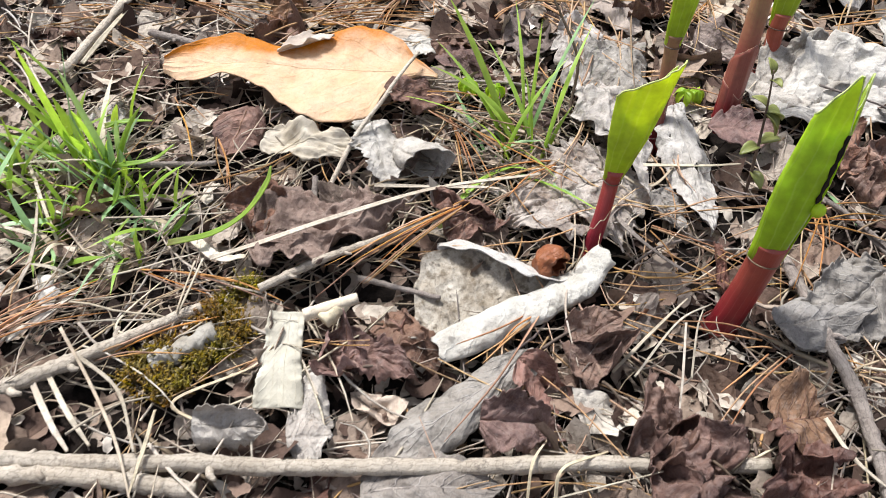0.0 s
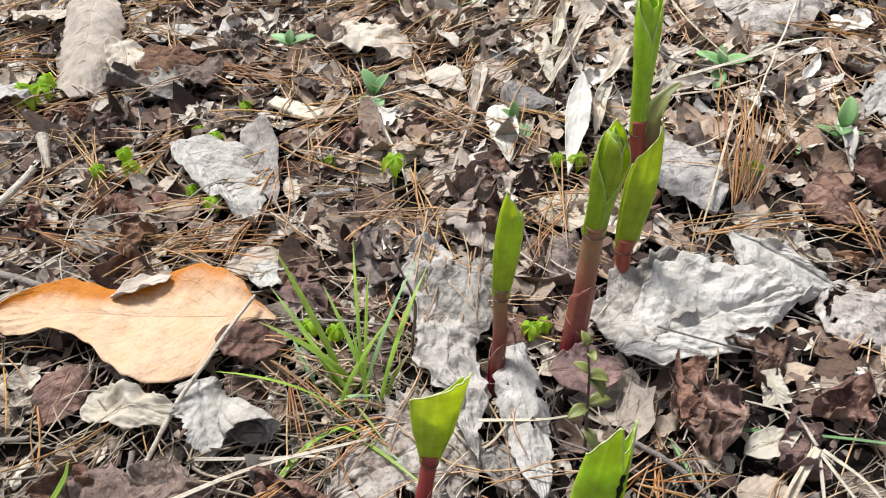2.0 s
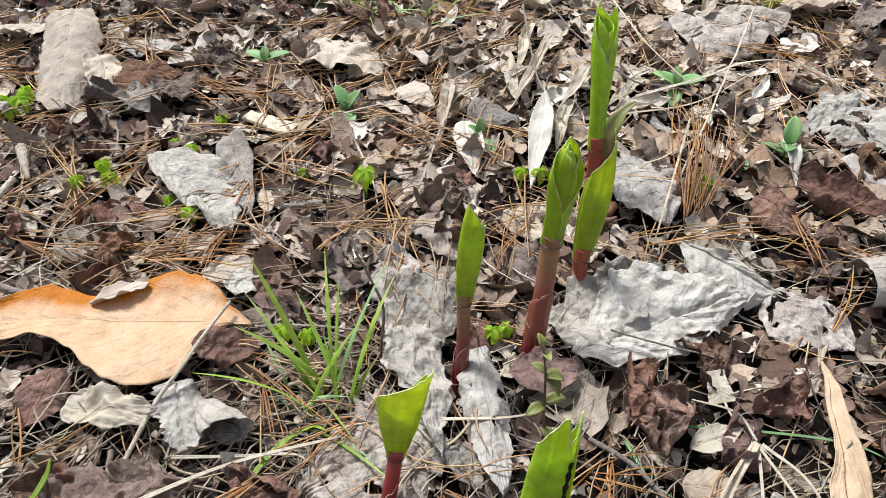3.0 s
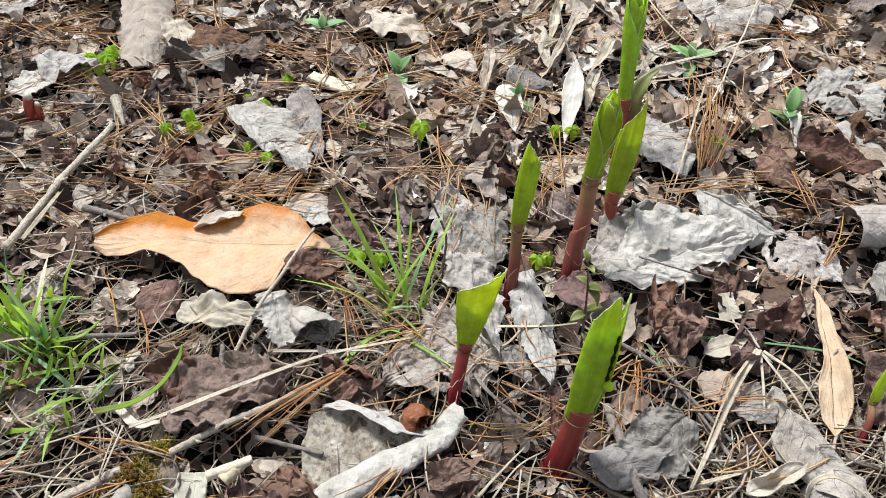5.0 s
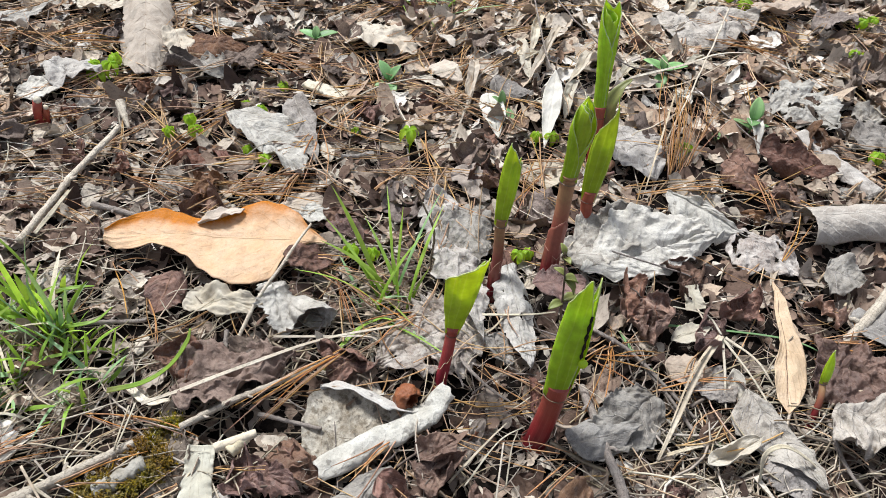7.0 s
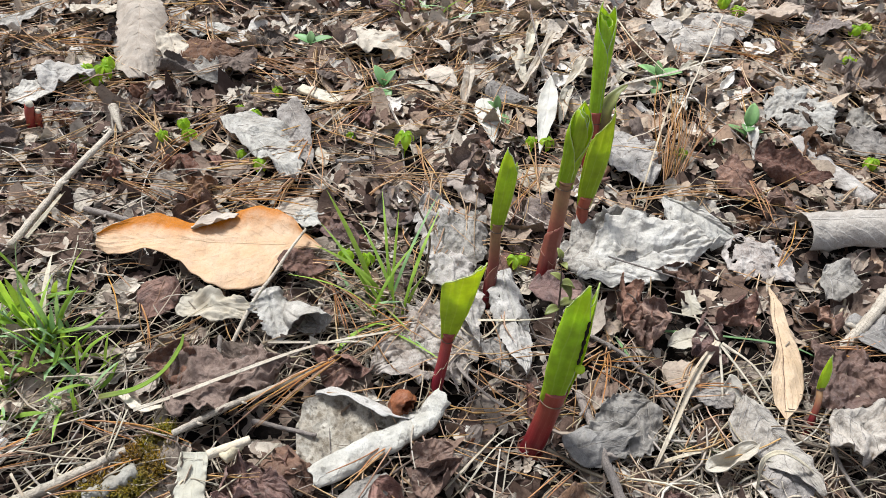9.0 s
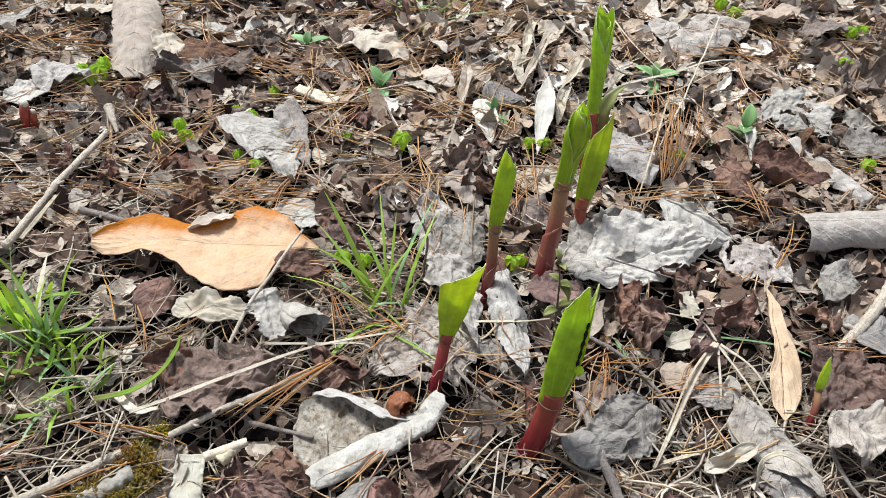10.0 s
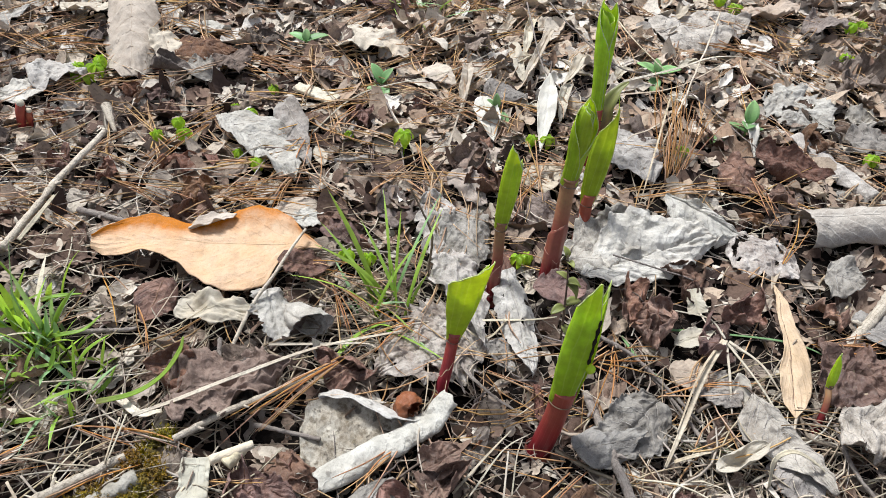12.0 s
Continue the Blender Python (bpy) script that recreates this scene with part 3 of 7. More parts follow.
def maple(at, size, turn, mat, label, tilt=(0.0, 0.0), **form):
    SEED[0] += 1.37
    ob = thing("dead_leaf", maple_geo(size, seed=SEED[0], **form), mat, label, "dead leaf", "dead leaves on the ground")
    ob.matrix_basis = pose(*at, tilt[0] + 11 * math.sin(turn), tilt[1] + 11 * math.cos(turn * 1.7), turn)
    rest(ob)
    keep_clear([at], size * 0.6)
    stem = [(0.0, -size * 0.55, 0.0), (0.002, -size * 0.8, 0.002), (0.006, -size * 1.15, -0.002)]
    part("stalk", Geo().tube(smooth_line(stem, 8), [0.0008, 0.0007, 0.0007, 0.0006, 0.0006, 0.0006, 0.0006, 0.0007], 6), STEM_DARK, ob)
    for k in range(5, 100, 20):
        rib = [Vector(ob.data.vertices[i * 100 + k].co) + Vector((0, 0, 0.0002)) for i in range(0, 25, 2)]
        part("vein", Geo().tube(rib, [0.0005 - 0.00003 * i for i in range(len(rib))], 5), mat, ob)
    return thicken(ob, 0.0004)


def ribbon_geo(pts, width, n=26, fold=0.25, twist=0.0, taper=0.5, seed=0.0):
    """A flat, slightly folded strip along a smooth line."""
    line = smooth_line(pts, n)
    g = Geo()

    def place(u, v):
        i = min(n - 1, round(u * (n - 1)))
        t = (line[min(i + 1, n - 1)] - line[max(i - 1, 0)]).normalized()
        side = t.cross(Vector((0, 0, 1)))
        side = side.normalized() if side.length > 0.05 else Vector((1, 0, 0))
        up = side.cross(t)
        a = twist * (u - 0.5) + 0.5 * noise.noise((u * 4, seed, 0.7))
        c, s = math.cos(a), math.sin(a)
        w = width * 0.5 * (1 - taper * u ** 3) * (1 + 0.2 * noise.noise((u * 6, seed, 3.0)))
        d = 2 * v - 1
        x, z = d * w, abs(d) * w * fold
        return line[i] + side * (x * c - z * s) + up * (x * s + z * c)

    return g.grid(n, 5, place)


def drop_line(pts):
    """Lay a line's lowest point on the ground when it hangs over it."""
    low = min(p[2] - ground_height(p[0], p[1]) - BED for p in pts)
    keep_clear(smooth_line(pts, 12), 0.006)
    return [(p[0], p[1], p[2] - min(0.005, max(0.0, low - 0.001))) for p in pts]


def straw(pts, width, label="pale dry grass straw lying on the leaf litter", mat=None, name="dry_straw", twist=0.6, fold=0.3, taper=0.5, group="dry straws"):
    SEED[0] += 1.37
    g = ribbon_geo(drop_line(pts), width, twist=twist, fold=fold, taper=taper, seed=SEED[0])
    return thicken(thing(name, g, mat or STRAW, label if len(label.split()) > 3 else label + " on the litter", "dry straw", group), 0.0004)


def twig(pts, r0, r1, label, mat=None, lumps=0.5, n=34, knots=0, name="twig", group="twigs on the ground", wander=0.0012, category="twig"):
    """A tapering, slightly crooked twig, with swollen knots and broken side spurs."""
    SEED[0] += 1.37
    label = label if len(label.split()) > 3 else label + " on the litter"
    n = max(n, 24 + 14 * knots)
    line = smooth_line(drop_line(pts), n)
    line = [p + noise.noise_vector(p * 40 + Vector((SEED[0], 0, 0))) * wander for p in line]
    radii = [r0 + (r1 - r0) * i / (n - 1) for i in range(n)]
    marks = [int((k + 0.6) * n / (knots + 0.4)) for k in range(knots)]
    for k in marks:
        for d, s in ((-1, 1.06), (0, 1.16), (1, 1.05)):
            if 0 <= k + d < n:
                radii[k + d] *= s
    g = Geo().tube(line, radii, 10, lumps, SEED[0])
    ob = thing(name, g, mat or BARK, label, category, group)
    for k in marks[:2]:
        if 0 < k < n - 1:
            t = (line[k + 1] - line[k - 1]).normalized()
            d = (t.cross(Vector((0, 0, 1))) * random.choice((-1, 1)) + Vector((0, 0, 0.4)) + t * 0.4).normalized()
            r = radii[k] * 0.5
            part("spur", Geo().tube([line[k], line[k] + d * r * 3.2, line[k] + d * r * 4.5 + t * r], [r, r * 0.8, r * 0.45], 7, 0.3, k), mat or BARK, ob)
    return ob


# ---- ground: one sheet to the horizon, fine where the camera looks ----
def axis(lo, hi, step):
    fine = list(np.arange(lo, hi + step / 2, step))
    far, d = [], step
    while not far or far[-1] < 400:
        d *= 1.35
        far.append((far[-1] if far else 0.0) + d)
    return [lo - d for d in reversed(far)] + fine + [hi + d for d in far]


def build_ground():
    xs, ys = axis(-0.5, 0.8, 0.008), axis(-0.2, 1.0, 0.008)
    g = Geo()
    g.grid(len(xs), len(ys), lambda u, v: (xs[round(u * (len(xs) - 1))], ys[round(v * (len(ys) - 1))], 0.0))
    g.v = [(x, y, ground_height(x, y)) for x, y, z in g.v]
    ob = thing("ground", g, SHADED_SOIL, "dark woodland soil under dead leaves, its colour deepened for shaded gaps", "ground", kind="structure")
    ob.data.materials.append(FAR_LITTER)
    for poly in ob.data.polygons:
        x, y, _ = poly.center
        if math.hypot(max(0.0, abs(x - 0.18) - 0.45), max(0.0, abs(y - 0.45) - 0.45)) > 0.10 + 0.12 * noise.noise((x * 7, y * 7, 5.0)):
            poly.material_index = 1
    return ob


build_ground()


# ---- furled lily shoots ----
def furl_geo(length, widths, depth, start, span, rim, seed=0.0, overlap=0.10, nu=30, nv=49):
    """A leaf rolled about +Z. widths: half widths from foot to tip; depth: its thickness as a share of them; start, span: degrees at which
    its first edge stands and through which it winds on; rim: how high it reaches from its first edge to its last, as shares of length."""
    g = Geo()

    def place(u, v):
        h = u * sampled(rim, v)
        a = radians(start - span * v)
        r = sampled(widths, h) * (1 + overlap * min(1.0, h * 5) * (0.5 - v))
        r *= 1 + 0.05 * math.sin(3 * a + 2.5 * h + seed) * min(1.0, h * 3) + 0.03 * math.sin(7 * a + seed * 2)
        for at, wide in ((42, 7), (118, 10), (205, 9)):  # long folds
            r *= 1 - 0.16 * math.exp(-(((span * v - at - 22 * h) / wide) ** 2)) * min(1.0, h * 4)
        edge = max(0.0, u - 0.8) / 0.2
        return (r * math.cos(a) * (1 + 0.04 * edge * math.sin(9 * v + seed)), r * depth * math.sin(a), h * length + 0.0006 * edge * noise.noise((v * 9, seed, 1.0)))

    g.grid(nu, nv, place)
    g.uv = [(u * sampled(rim, v), v) for u, v in g.uv]
    return g


def frame_to(a, b):
    """The pose at a with +Z towards b and +X kept as far along the world's X as it goes."""
    a, b = Vector(a), Vector(b)
    z = (b - a).normalized()
    y = z.cross(Vector((1, 0, 0))).normalized()
    m = Matrix((y.cross(z), y, z)).transposed().to_4x4()
    m.translation = a
    return m


def shoot(base, joint, tip, r_stem, label, widths, rim, start=-60.0, span=370.0, depth=0.6, stem_mat=None, inner=(), sheaths=(), sink=0.006, scar=None):
    """A stem with one leaf rolled round the next: base, joint (where the green starts) and tip in the world; inner: rows of size, start, span and rim."""
    base, joint, tip = Vector(base), Vector(joint), Vector(tip)
    root = holder("lily_shoot", base, label, "plant shoot", "lily shoots")
    lift = Matrix.Translation(-base)
    foot = base - (joint - base).normalized() * sink
    foot.z = min(foot.z, ground_height(foot.x, foot.y) - 0.002)
    n = 22
    line = smooth_line([foot, base.lerp(joint, 0.5) + Vector((0.0006, 0, 0)), joint, joint.lerp(tip, 0.10)], n)
    radii = [r_stem * (1.02 - 0.1 * math.sin(math.pi * i / (n - 1)) + (0.12 if i < 2 else 0)) for i in range(n)]
    stem = Geo().tube([p - base for p in line], radii, 20, 0.05, base.x * 50)
    keep_clear([base], r_stem * 2)
    part("stem", stem, stem_mat or STEM, root, "dark red stem, browner towards the leaf")
    m = lift @ frame_to(joint, tip)
    length = (tip - joint).length

    def add(name, geo, at, mat, thick, text=""):
        geo.v = [tuple(at @ Vector(p)) for p in geo.v]
        return thicken(part(name, geo, mat, root, text), thick)

    widths = [k / 1000 for k in widths]
    nu, nv = 30, 49
    blade = furl_geo(length, widths, depth, start, span, rim, base.y * 40)
    outer = add("outer_leaf", blade, m, SHOOT, 0.0004, "bright green rolled leaf with fine lengthwise veins")
    # a thin pale margin along the free edges
    for edge in ([blade.v[i * nv] for i in range(2, nu)], [blade.v[(nu - 1) * nv + j] for j in range(nv)]):
        part("leaf_margin", Geo().tube(edge, [0.00036] * len(edge), 5), EDGE, outer, "pale green leaf edge")
    if scar:
        burnt = [Vector(blade.v[i * nv + 1]) + Vector((0.0004, -0.0004, 0)) for i in range(*scar)]
        k = len(burnt)
        black = Geo().tube(burnt, [0.0008 + 0.0003 * math.sin(i * 2.1) - 0.0004 * (i in (0, k - 1)) for i in range(k)], 8, 0.8, 3.0)
        part("blackened_scar", black, BLACK, outer, "black withered strip")
        low = burnt[0]
        bud = Geo().grid(9, 10, lambda u, v: low + Vector((0.0018 + 0.0028 * math.sin(math.pi * u) ** 0.7 * math.cos(math.tau * v), -0.001 + 0.0025 * math.sin(math.pi * u) ** 0.7 * math.sin(math.tau * v), -0.0065 + 0.0072 * u)), closed=True)
        part("bud", bud, SHOOT, outer, "small green bud")
    d = (tip - joint).normalized()
    s0 = d.cross(Vector((0, 1, 0))).normalized()
    s1 = d.cross(s0)
    ring = [joint - base + d * 0.0006 + (s0 * math.cos(math.tau * k / 24) + s1 * math.sin(math.tau * k / 24)) * r_stem * 1.07 for k in range(25)]
    part("collar", Geo().tube(ring, [0.0003] * 25, 5, 0.4), STEM_DARK, root, "thin brown line where the leaf leaves the stem")
    for size, turn, wind, tops in inner:
        g = furl_geo(length, [k * size for k in widths], depth, turn, wind, tops, base.y * 70 + turn, 0.25)
        leaf_in = add("inner_leaf", g, m, SHOOT_IN, 0.0004, "green inner leaf still rolled")
        edge = [g.v[i * nv] for i in range(8, nu)] + [g.v[(nu - 1) * nv + j] for j in range(nv)]
        part("leaf_margin", Geo().tube(edge, [0.00028] * len(edge), 5), EDGE, leaf_in, "pale green leaf edge")
    # a torn sheath at the foot and a thin fibre that clings to the stem
    k = r_stem * 1.1
    short = min(0.010, 0.3 * (joint - base).length + 0.004)
    add("sheath", furl_geo(short, [k, k * 1.05, k * 1.12], 1.0, start + 90, 400, [0.6, 1.0, 0.7, 0.9, 0.5], base.x * 33, 0.06, 14, 31), lift @ frame_to(foot, joint), SHEATH, 0.0003, "torn brownish sheath at the foot of the stem")
    d0 = (joint - base).normalized()
    e0 = d0.cross(Vector((0, 1, 0))).normalized()
    e1 = d0.cross(e0)
    wind = []
    for k in range(24):
        a = 2.6 + 3.0 * k / 23 + base.x * 40
        wind.append((joint - base) * (0.08 + 0.5 * k / 23 + 0.03 * math.sin(k * 0.9)) + (e0 * math.cos(a) + e1 * math.sin(a)) * r_stem * 1.05)
    part("fibre", Geo().tube(wind, [0.00016] * 24, 5), PITH, root, "thin pale fibre clinging to the stem")
    for share, r_k, turn in sheaths:
        top = base.lerp(joint, share)
        g = furl_geo((top - base).length + 0.004, [r_stem * 1.08, r_stem * 1.08, r_stem * r_k, r_stem * r_k * 1.08], 1.0, turn, 380, [0.55, 0.8, 1.0, 0.85, 0.5], share * 9, 0.05, 18, 31)
        add("sheath", g, lift @ frame_to(base - (top - base).normalized() * 0.004, top), SHEATH, 0.0003, "thin reddish papery sheath round the stem")
        edge = [g.v[17 * 31 + j] for j in range(31)]
        part("sheath_edge", Geo().tube(edge, [0.00022] * 31, 5), EDGE_DRY, root, "pale dry edge of the sheath")
    return root


shoot((0.0765, 0.2420, -0.0055), (0.0822, 0.2565, 0.0250), (0.0875, 0.2560, 0.0925), 0.0038, "short lily shoot with a bright green leaf rolled into a hood",
      (4.0, 6.0, 8.2, 9.4, 9.9, 10.8), (1.0, 0.96, 0.88, 0.78, 0.70, 0.66, 0.74, 0.95), start=15, span=350, depth=0.34, stem_mat=STEM_RED)
shoot((0.1335, 0.2065, -0.014), (0.1395, 0.2120, 0.0300), (0.1450, 0.2255, 0.1150), 0.0068, "thick lily shoot with two green leaf tips on a red stem",
      (7.0, 7.8, 9.0, 9.4, 8.8, 8.0, 7.2, 6.6), (0.72, 1.0, 0.90, 0.80, 0.74, 0.72, 0.74, 0.82, 0.99, 0.72), start=-53, span=335, depth=0.62, stem_mat=STEM_RED,
      inner=((0.74, 10, 330, (0.93, 0.8, 0.7, 0.72, 0.8, 0.7)),), scar=(15, 29))
shoot((0.1140, 0.3180, -0.004), (0.1145, 0.3330, 0.0430), (0.1180, 0.3404, 0.1054), 0.0038, "slim lily shoot with a narrow rolled green leaf",
      (3.9, 4.9, 5.8, 6.0, 5.4, 3.6), (0.74, 0.93, 1.0, 0.84, 0.74, 0.80, 0.66), start=-25, span=400, depth=0.5, sheaths=((0.55, 1.06, 200),), inner=((0.8, 0, 340, (0.85, 0.8, 0.75, 0.8)),))
shoot((0.1550, 0.3385, -0.004), (0.1600, 0.3600, 0.0600), (0.1635, 0.3660, 0.1230), 0.0056, "sturdy lily shoot whose leaf opens in a spiral",
      (5.6, 5.6, 6.2, 7.6, 8.1, 7.0, 3.0), (0.28, 0.56, 0.78, 0.94, 1.0, 0.95, 0.78, 0.52, 0.34), start=-68, span=372, depth=0.75,
      inner=((0.74, -20, 420, (0.62, 0.86, 0.92, 0.9, 0.84, 0.8, 0.7)), (0.45, 40, 400, (0.7, 0.9, 0.95, 0.8))), sheaths=((0.60, 1.06, 130), (0.35, 1.10, 300)))
shoot((0.1845, 0.3790, -0.008), (0.1850, 0.3860, 0.0200), (0.1930, 0.4040, 0.1010), 0.0048, "lily shoot with a broad green leaf on a short red stem",
      (4.6, 6.8, 8.0, 8.4, 7.2, 4.8, 0.8), (0.92, 0.80, 0.70, 0.62, 0.60, 0.66, 0.95, 1.0), start=-40, span=350, depth=0.36, stem_mat=STEM_RED, inner=((0.7, -10, 340, (0.6, 0.55, 0.5, 0.5, 0.6)),))
e_root = shoot((0.2050, 0.4640, -0.008), (0.2040, 0.4720, 0.0330), (0.2010, 0.5010, 0.1225), 0.0050, "tall lily shoot with a long rolled green leaf",
      (5.0, 5.2, 5.4, 6.2, 7.4, 8.0, 7.4, 5.2), (0.56, 0.70, 0.86, 1.0, 0.94, 0.90, 0.96, 0.84, 0.60), start=-62, span=372, depth=0.75, stem_mat=STEM_RED,
      inner=((0.74, -30, 410, (0.7, 0.86, 0.92, 0.88, 0.84, 0.8)),))
side = ribbon_geo([(0.003, 0.002, 0.020), (0.006, 0.009, 0.040), (0.013, 0.019, 0.058), (0.024, 0.027, 0.066)], 0.013, taper=0.9, fold=0.7)
thicken(part("side_leaf", side, BRACT, e_root, "brownish green bract leaning from the stem"), 0.0004)
shoot((0.3047, 0.2192, 0.0000), (0.3103, 0.2356, 0.0130), (0.3090, 0.2415, 0.0390), 0.0021, "tiny lily shoot with a thin green tip", (2.2, 2.8, 2.6, 1.7, 0.4), (0.7, 1.0, 0.9, 0.8, 0.6), start=-30, span=380, sink=0.004)
for base, top, r in (((-0.2494, 0.4821, 0.0000), (-0.2425, 0.4802, 0.0200), 0.0037), ((-0.2436, 0.4841, 0.0000), (-0.2392, 0.4821, 0.0120), 0.0026)):
    stub = holder("cut_stem", base, "short red stem cut off with a pale top", "plant stem", "cut red stems")
    h = Vector(top) - Vector(base)
    part("stem", Geo().tube([(0, 0, -0.01), h * 0.5, h * 0.97], [r, r * 0.95, r * 0.93], 14, 0.06), STEM_RED, stub)
    part("cut_end", Geo().tube([h * 0.93, h * 1.06, h * 1.12], [r * 0.9, r * 0.8, r * 0.3], 12, 0.3), PITH, stub, "pale cut end")
    thicken(part("sheath", ribbon_geo([(r, 0, 0), (r * 1.2, 0, h.z * 0.4), (r * 1.5, 0, h.z * 0.75)], r * 1.6, n=8, fold=-0.5), SHEATH, stub), 0.0003)


# ---- grass ----
def blade_geo(height, width, lean, droop, turn, seed):
    n, pts = 12, []
    for i in range(n):
        u = i / (n - 1)
        out = lean * u + droop * u ** 2.4
        pts.append((math.cos(turn) * out * height, math.sin(turn) * out * height, height * (u - 0.35 * droop * u ** 3) - 0.003))
    g = Geo()

    def place(u, v):
        i = round(u * (n - 1))
        p = Vector(pts[i])
        d = 2 * v - 1
        w = width * 0.5 * (0.75 + 0.5 * u) * max(0.03, 1 - u ** 4)
        twist = turn + math.pi / 2 + 0.5 * noise.noise((u * 2, seed, 1.0)) + 0.6 * math.sin(seed)
        return p + Vector((math.cos(twist), math.sin(twist), 0)) * d * w + Vector((math.cos(turn), math.sin(turn), 0.3)) * (abs(d) * w * 0.5)

    return g.grid(n, 5, place)


def tuft(at, count, spread_r, height, width, label, lean=0.35, seed=1, mats=(None,), ways=None, droop=0.35):
    rnd = random.Random(seed)
    root = holder("grass_tuft", (at[0], at[1], ground_height(at[0], at[1])), label, "grass", "grass tufts")
    for k in range(count):
        turn = rnd.uniform(0, math.tau) if ways is None else radians(rnd.gauss(rnd.choice(ways), 22))
        h = height * rnd.uniform(0.45, 1.15)
        g = blade_geo(h, width * rnd.uniform(0.7, 1.3), lean * rnd.uniform(0.1, 1.6), droop * rnd.uniform(0.0, 2.2), turn, rnd.uniform(0, 50))
        a, r = rnd.uniform(0, math.tau), spread_r * math.sqrt(rnd.random())
        dx, dy = r * math.cos(a), r * math.sin(a)
        g.v = [(x + dx, y + dy, z) for x, y, z in g.v]
        part("blade", g, rnd.choice(mats) or GRASS, root)
    return root


tuft((0.0463, 0.3012, 0.0000), 14, 0.015, 0.068, 0.0030, "small tuft of fresh green grass among dry needles", lean=0.45, seed=4, mats=(GRASS, GRASS, GRASS, GRASS_BLUE), droop=0.3, ways=(60, 120, 150, 30, 90))
tuft((0.0360, 0.3008, 0.0000), 8, 0.012, 0.030, 0.0026, "low tuft of bent green grass among dry needles", lean=1.1, seed=14, mats=(GRASS, GRASS_BLUE), droop=0.5, ways=(150, 200, 20, 330))
tuft((-0.1728, 0.2791, 0.0000), 11, 0.010, 0.086, 0.0036, "thick tuft of upright fresh green grass", lean=0.18, seed=6, mats=(GRASS, GRASS, GRASS_BLUE), droop=0.12)
tuft((-0.1774, 0.2595, 0.0000), 48, 0.036, 0.042, 0.0028, "tangled tuft of green grass on dark soil", lean=0.25, seed=7, mats=(GRASS, GRASS, GRASS_BLUE, STRAW), droop=0.35)
tuft((-0.1528, 0.2399, 0.0000), 44, 0.034, 0.030, 0.0028, "tangled tuft of short green grass", lean=0.3, seed=8, mats=(GRASS, GRASS, GRASS_BLUE, STRAW), droop=0.5)
tuft((-0.2048, 0.2682, 0.0000), 20, 0.038, 0.042, 0.0034, "spreading tuft of green grass mixed with dry blades", lean=0.4, seed=9, mats=(GRASS, GRASS, GRASS_BLUE, STRAW), droop=0.6)
tuft((-0.1812, 0.2903, 0.0000), 8, 0.030, 0.066, 0.0032, "upright tuft of broad green grass blades", lean=0.2, seed=10, mats=(GRASS,), droop=0.2)
tuft((-0.1976, 0.2317, 0.0000), 18, 0.03, 0.036, 0.0034, "tangled tuft of green grass", lean=0.8, seed=11, mats=(GRASS, GRASS_BLUE, STRAW), droop=0.6)
tuft((-0.1610, 0.2680, 0.0000), 12, 0.009, 0.046, 0.0034, "upright tuft of fresh grass at a grey twig", lean=0.22, seed=21, mats=(GRASS, GRASS, GRASS_BLUE), droop=0.15)
tuft((-0.1860, 0.2700, 0.0000), 26, 0.022, 0.040, 0.0030, "dense tuft of short bright green grass", lean=0.3, seed=22, mats=(GRASS, GRASS, GRASS, GRASS_BLUE), droop=0.3)
tuft((-0.1700, 0.2460, 0.0000), 18, 0.016, 0.028, 0.0030, "low tuft of bent green grass on the litter", lean=0.6, seed=23, mats=(GRASS, GRASS_BLUE, GRASS), droop=0.5)
tuft((0.0658, 0.7304, 0.0000), 30, 0.045, 0.034, 0.0028, "low sprawling tuft of green grass", lean=1.2, seed=12, mats=(GRASS, GRASS_BLUE), droop=0.7)
tuft((0.0113, 0.7649, 0.0000), 14, 0.04, 0.028, 0.0028, "low sprawling tuft of green grass", lean=1.2, seed=13, mats=(GRASS, GRASS_BLUE), droop=0.7)
for pts, w in (([(-0.1174, 0.2239, 0.0080), (-0.0965, 0.2260, 0.0140), (-0.0818, 0.2337, 0.0200), (-0.0731, 0.2458, 0.0280), (-0.0720, 0.2528, 0.0320)], 0.0036), ([(-0.1580, 0.2656, 0.0120), (-0.1453, 0.2650, 0.0160), (-0.1347, 0.2680, 0.0170), (-0.1296, 0.2816, 0.0140)], 0.0030),
               ([(-0.1682, 0.2924, 0.0140), (-0.1581, 0.2943, 0.0160), (-0.1463, 0.2993, 0.0130)], 0.0030), ([(-0.1541, 0.2438, 0.0000), (-0.1474, 0.2448, 0.0100), (-0.1443, 0.2515, 0.0200)], 0.0040),
               ([(-0.1236, 0.2329, 0.0000), (-0.1158, 0.2375, 0.0050), (-0.1114, 0.2445, 0.0120)], 0.0032), ([(0.2064, 0.2895, 0.0040), (0.2557, 0.2874, 0.0030), (0.3102, 0.2791, 0.0040), (0.3357, 0.2647, 0.0030)], 0.0018),
               ([(0.1971, 0.2853, 0.0000), (0.2044, 0.2607, 0.0030), (0.2143, 0.2495, 0.0040)], 0.0016), ([(0.0042, 0.2484, 0.0000), (0.0229, 0.2761, 0.0040), (0.0436, 0.2906, 0.0040)], 0.0030)):
    straw(pts, w, "single curved green grass blade", GRASS if w > 0.0029 else GRASS_BLUE, "grass_sprig", 0.3, 0.4, 0.8, "loose grass blades")


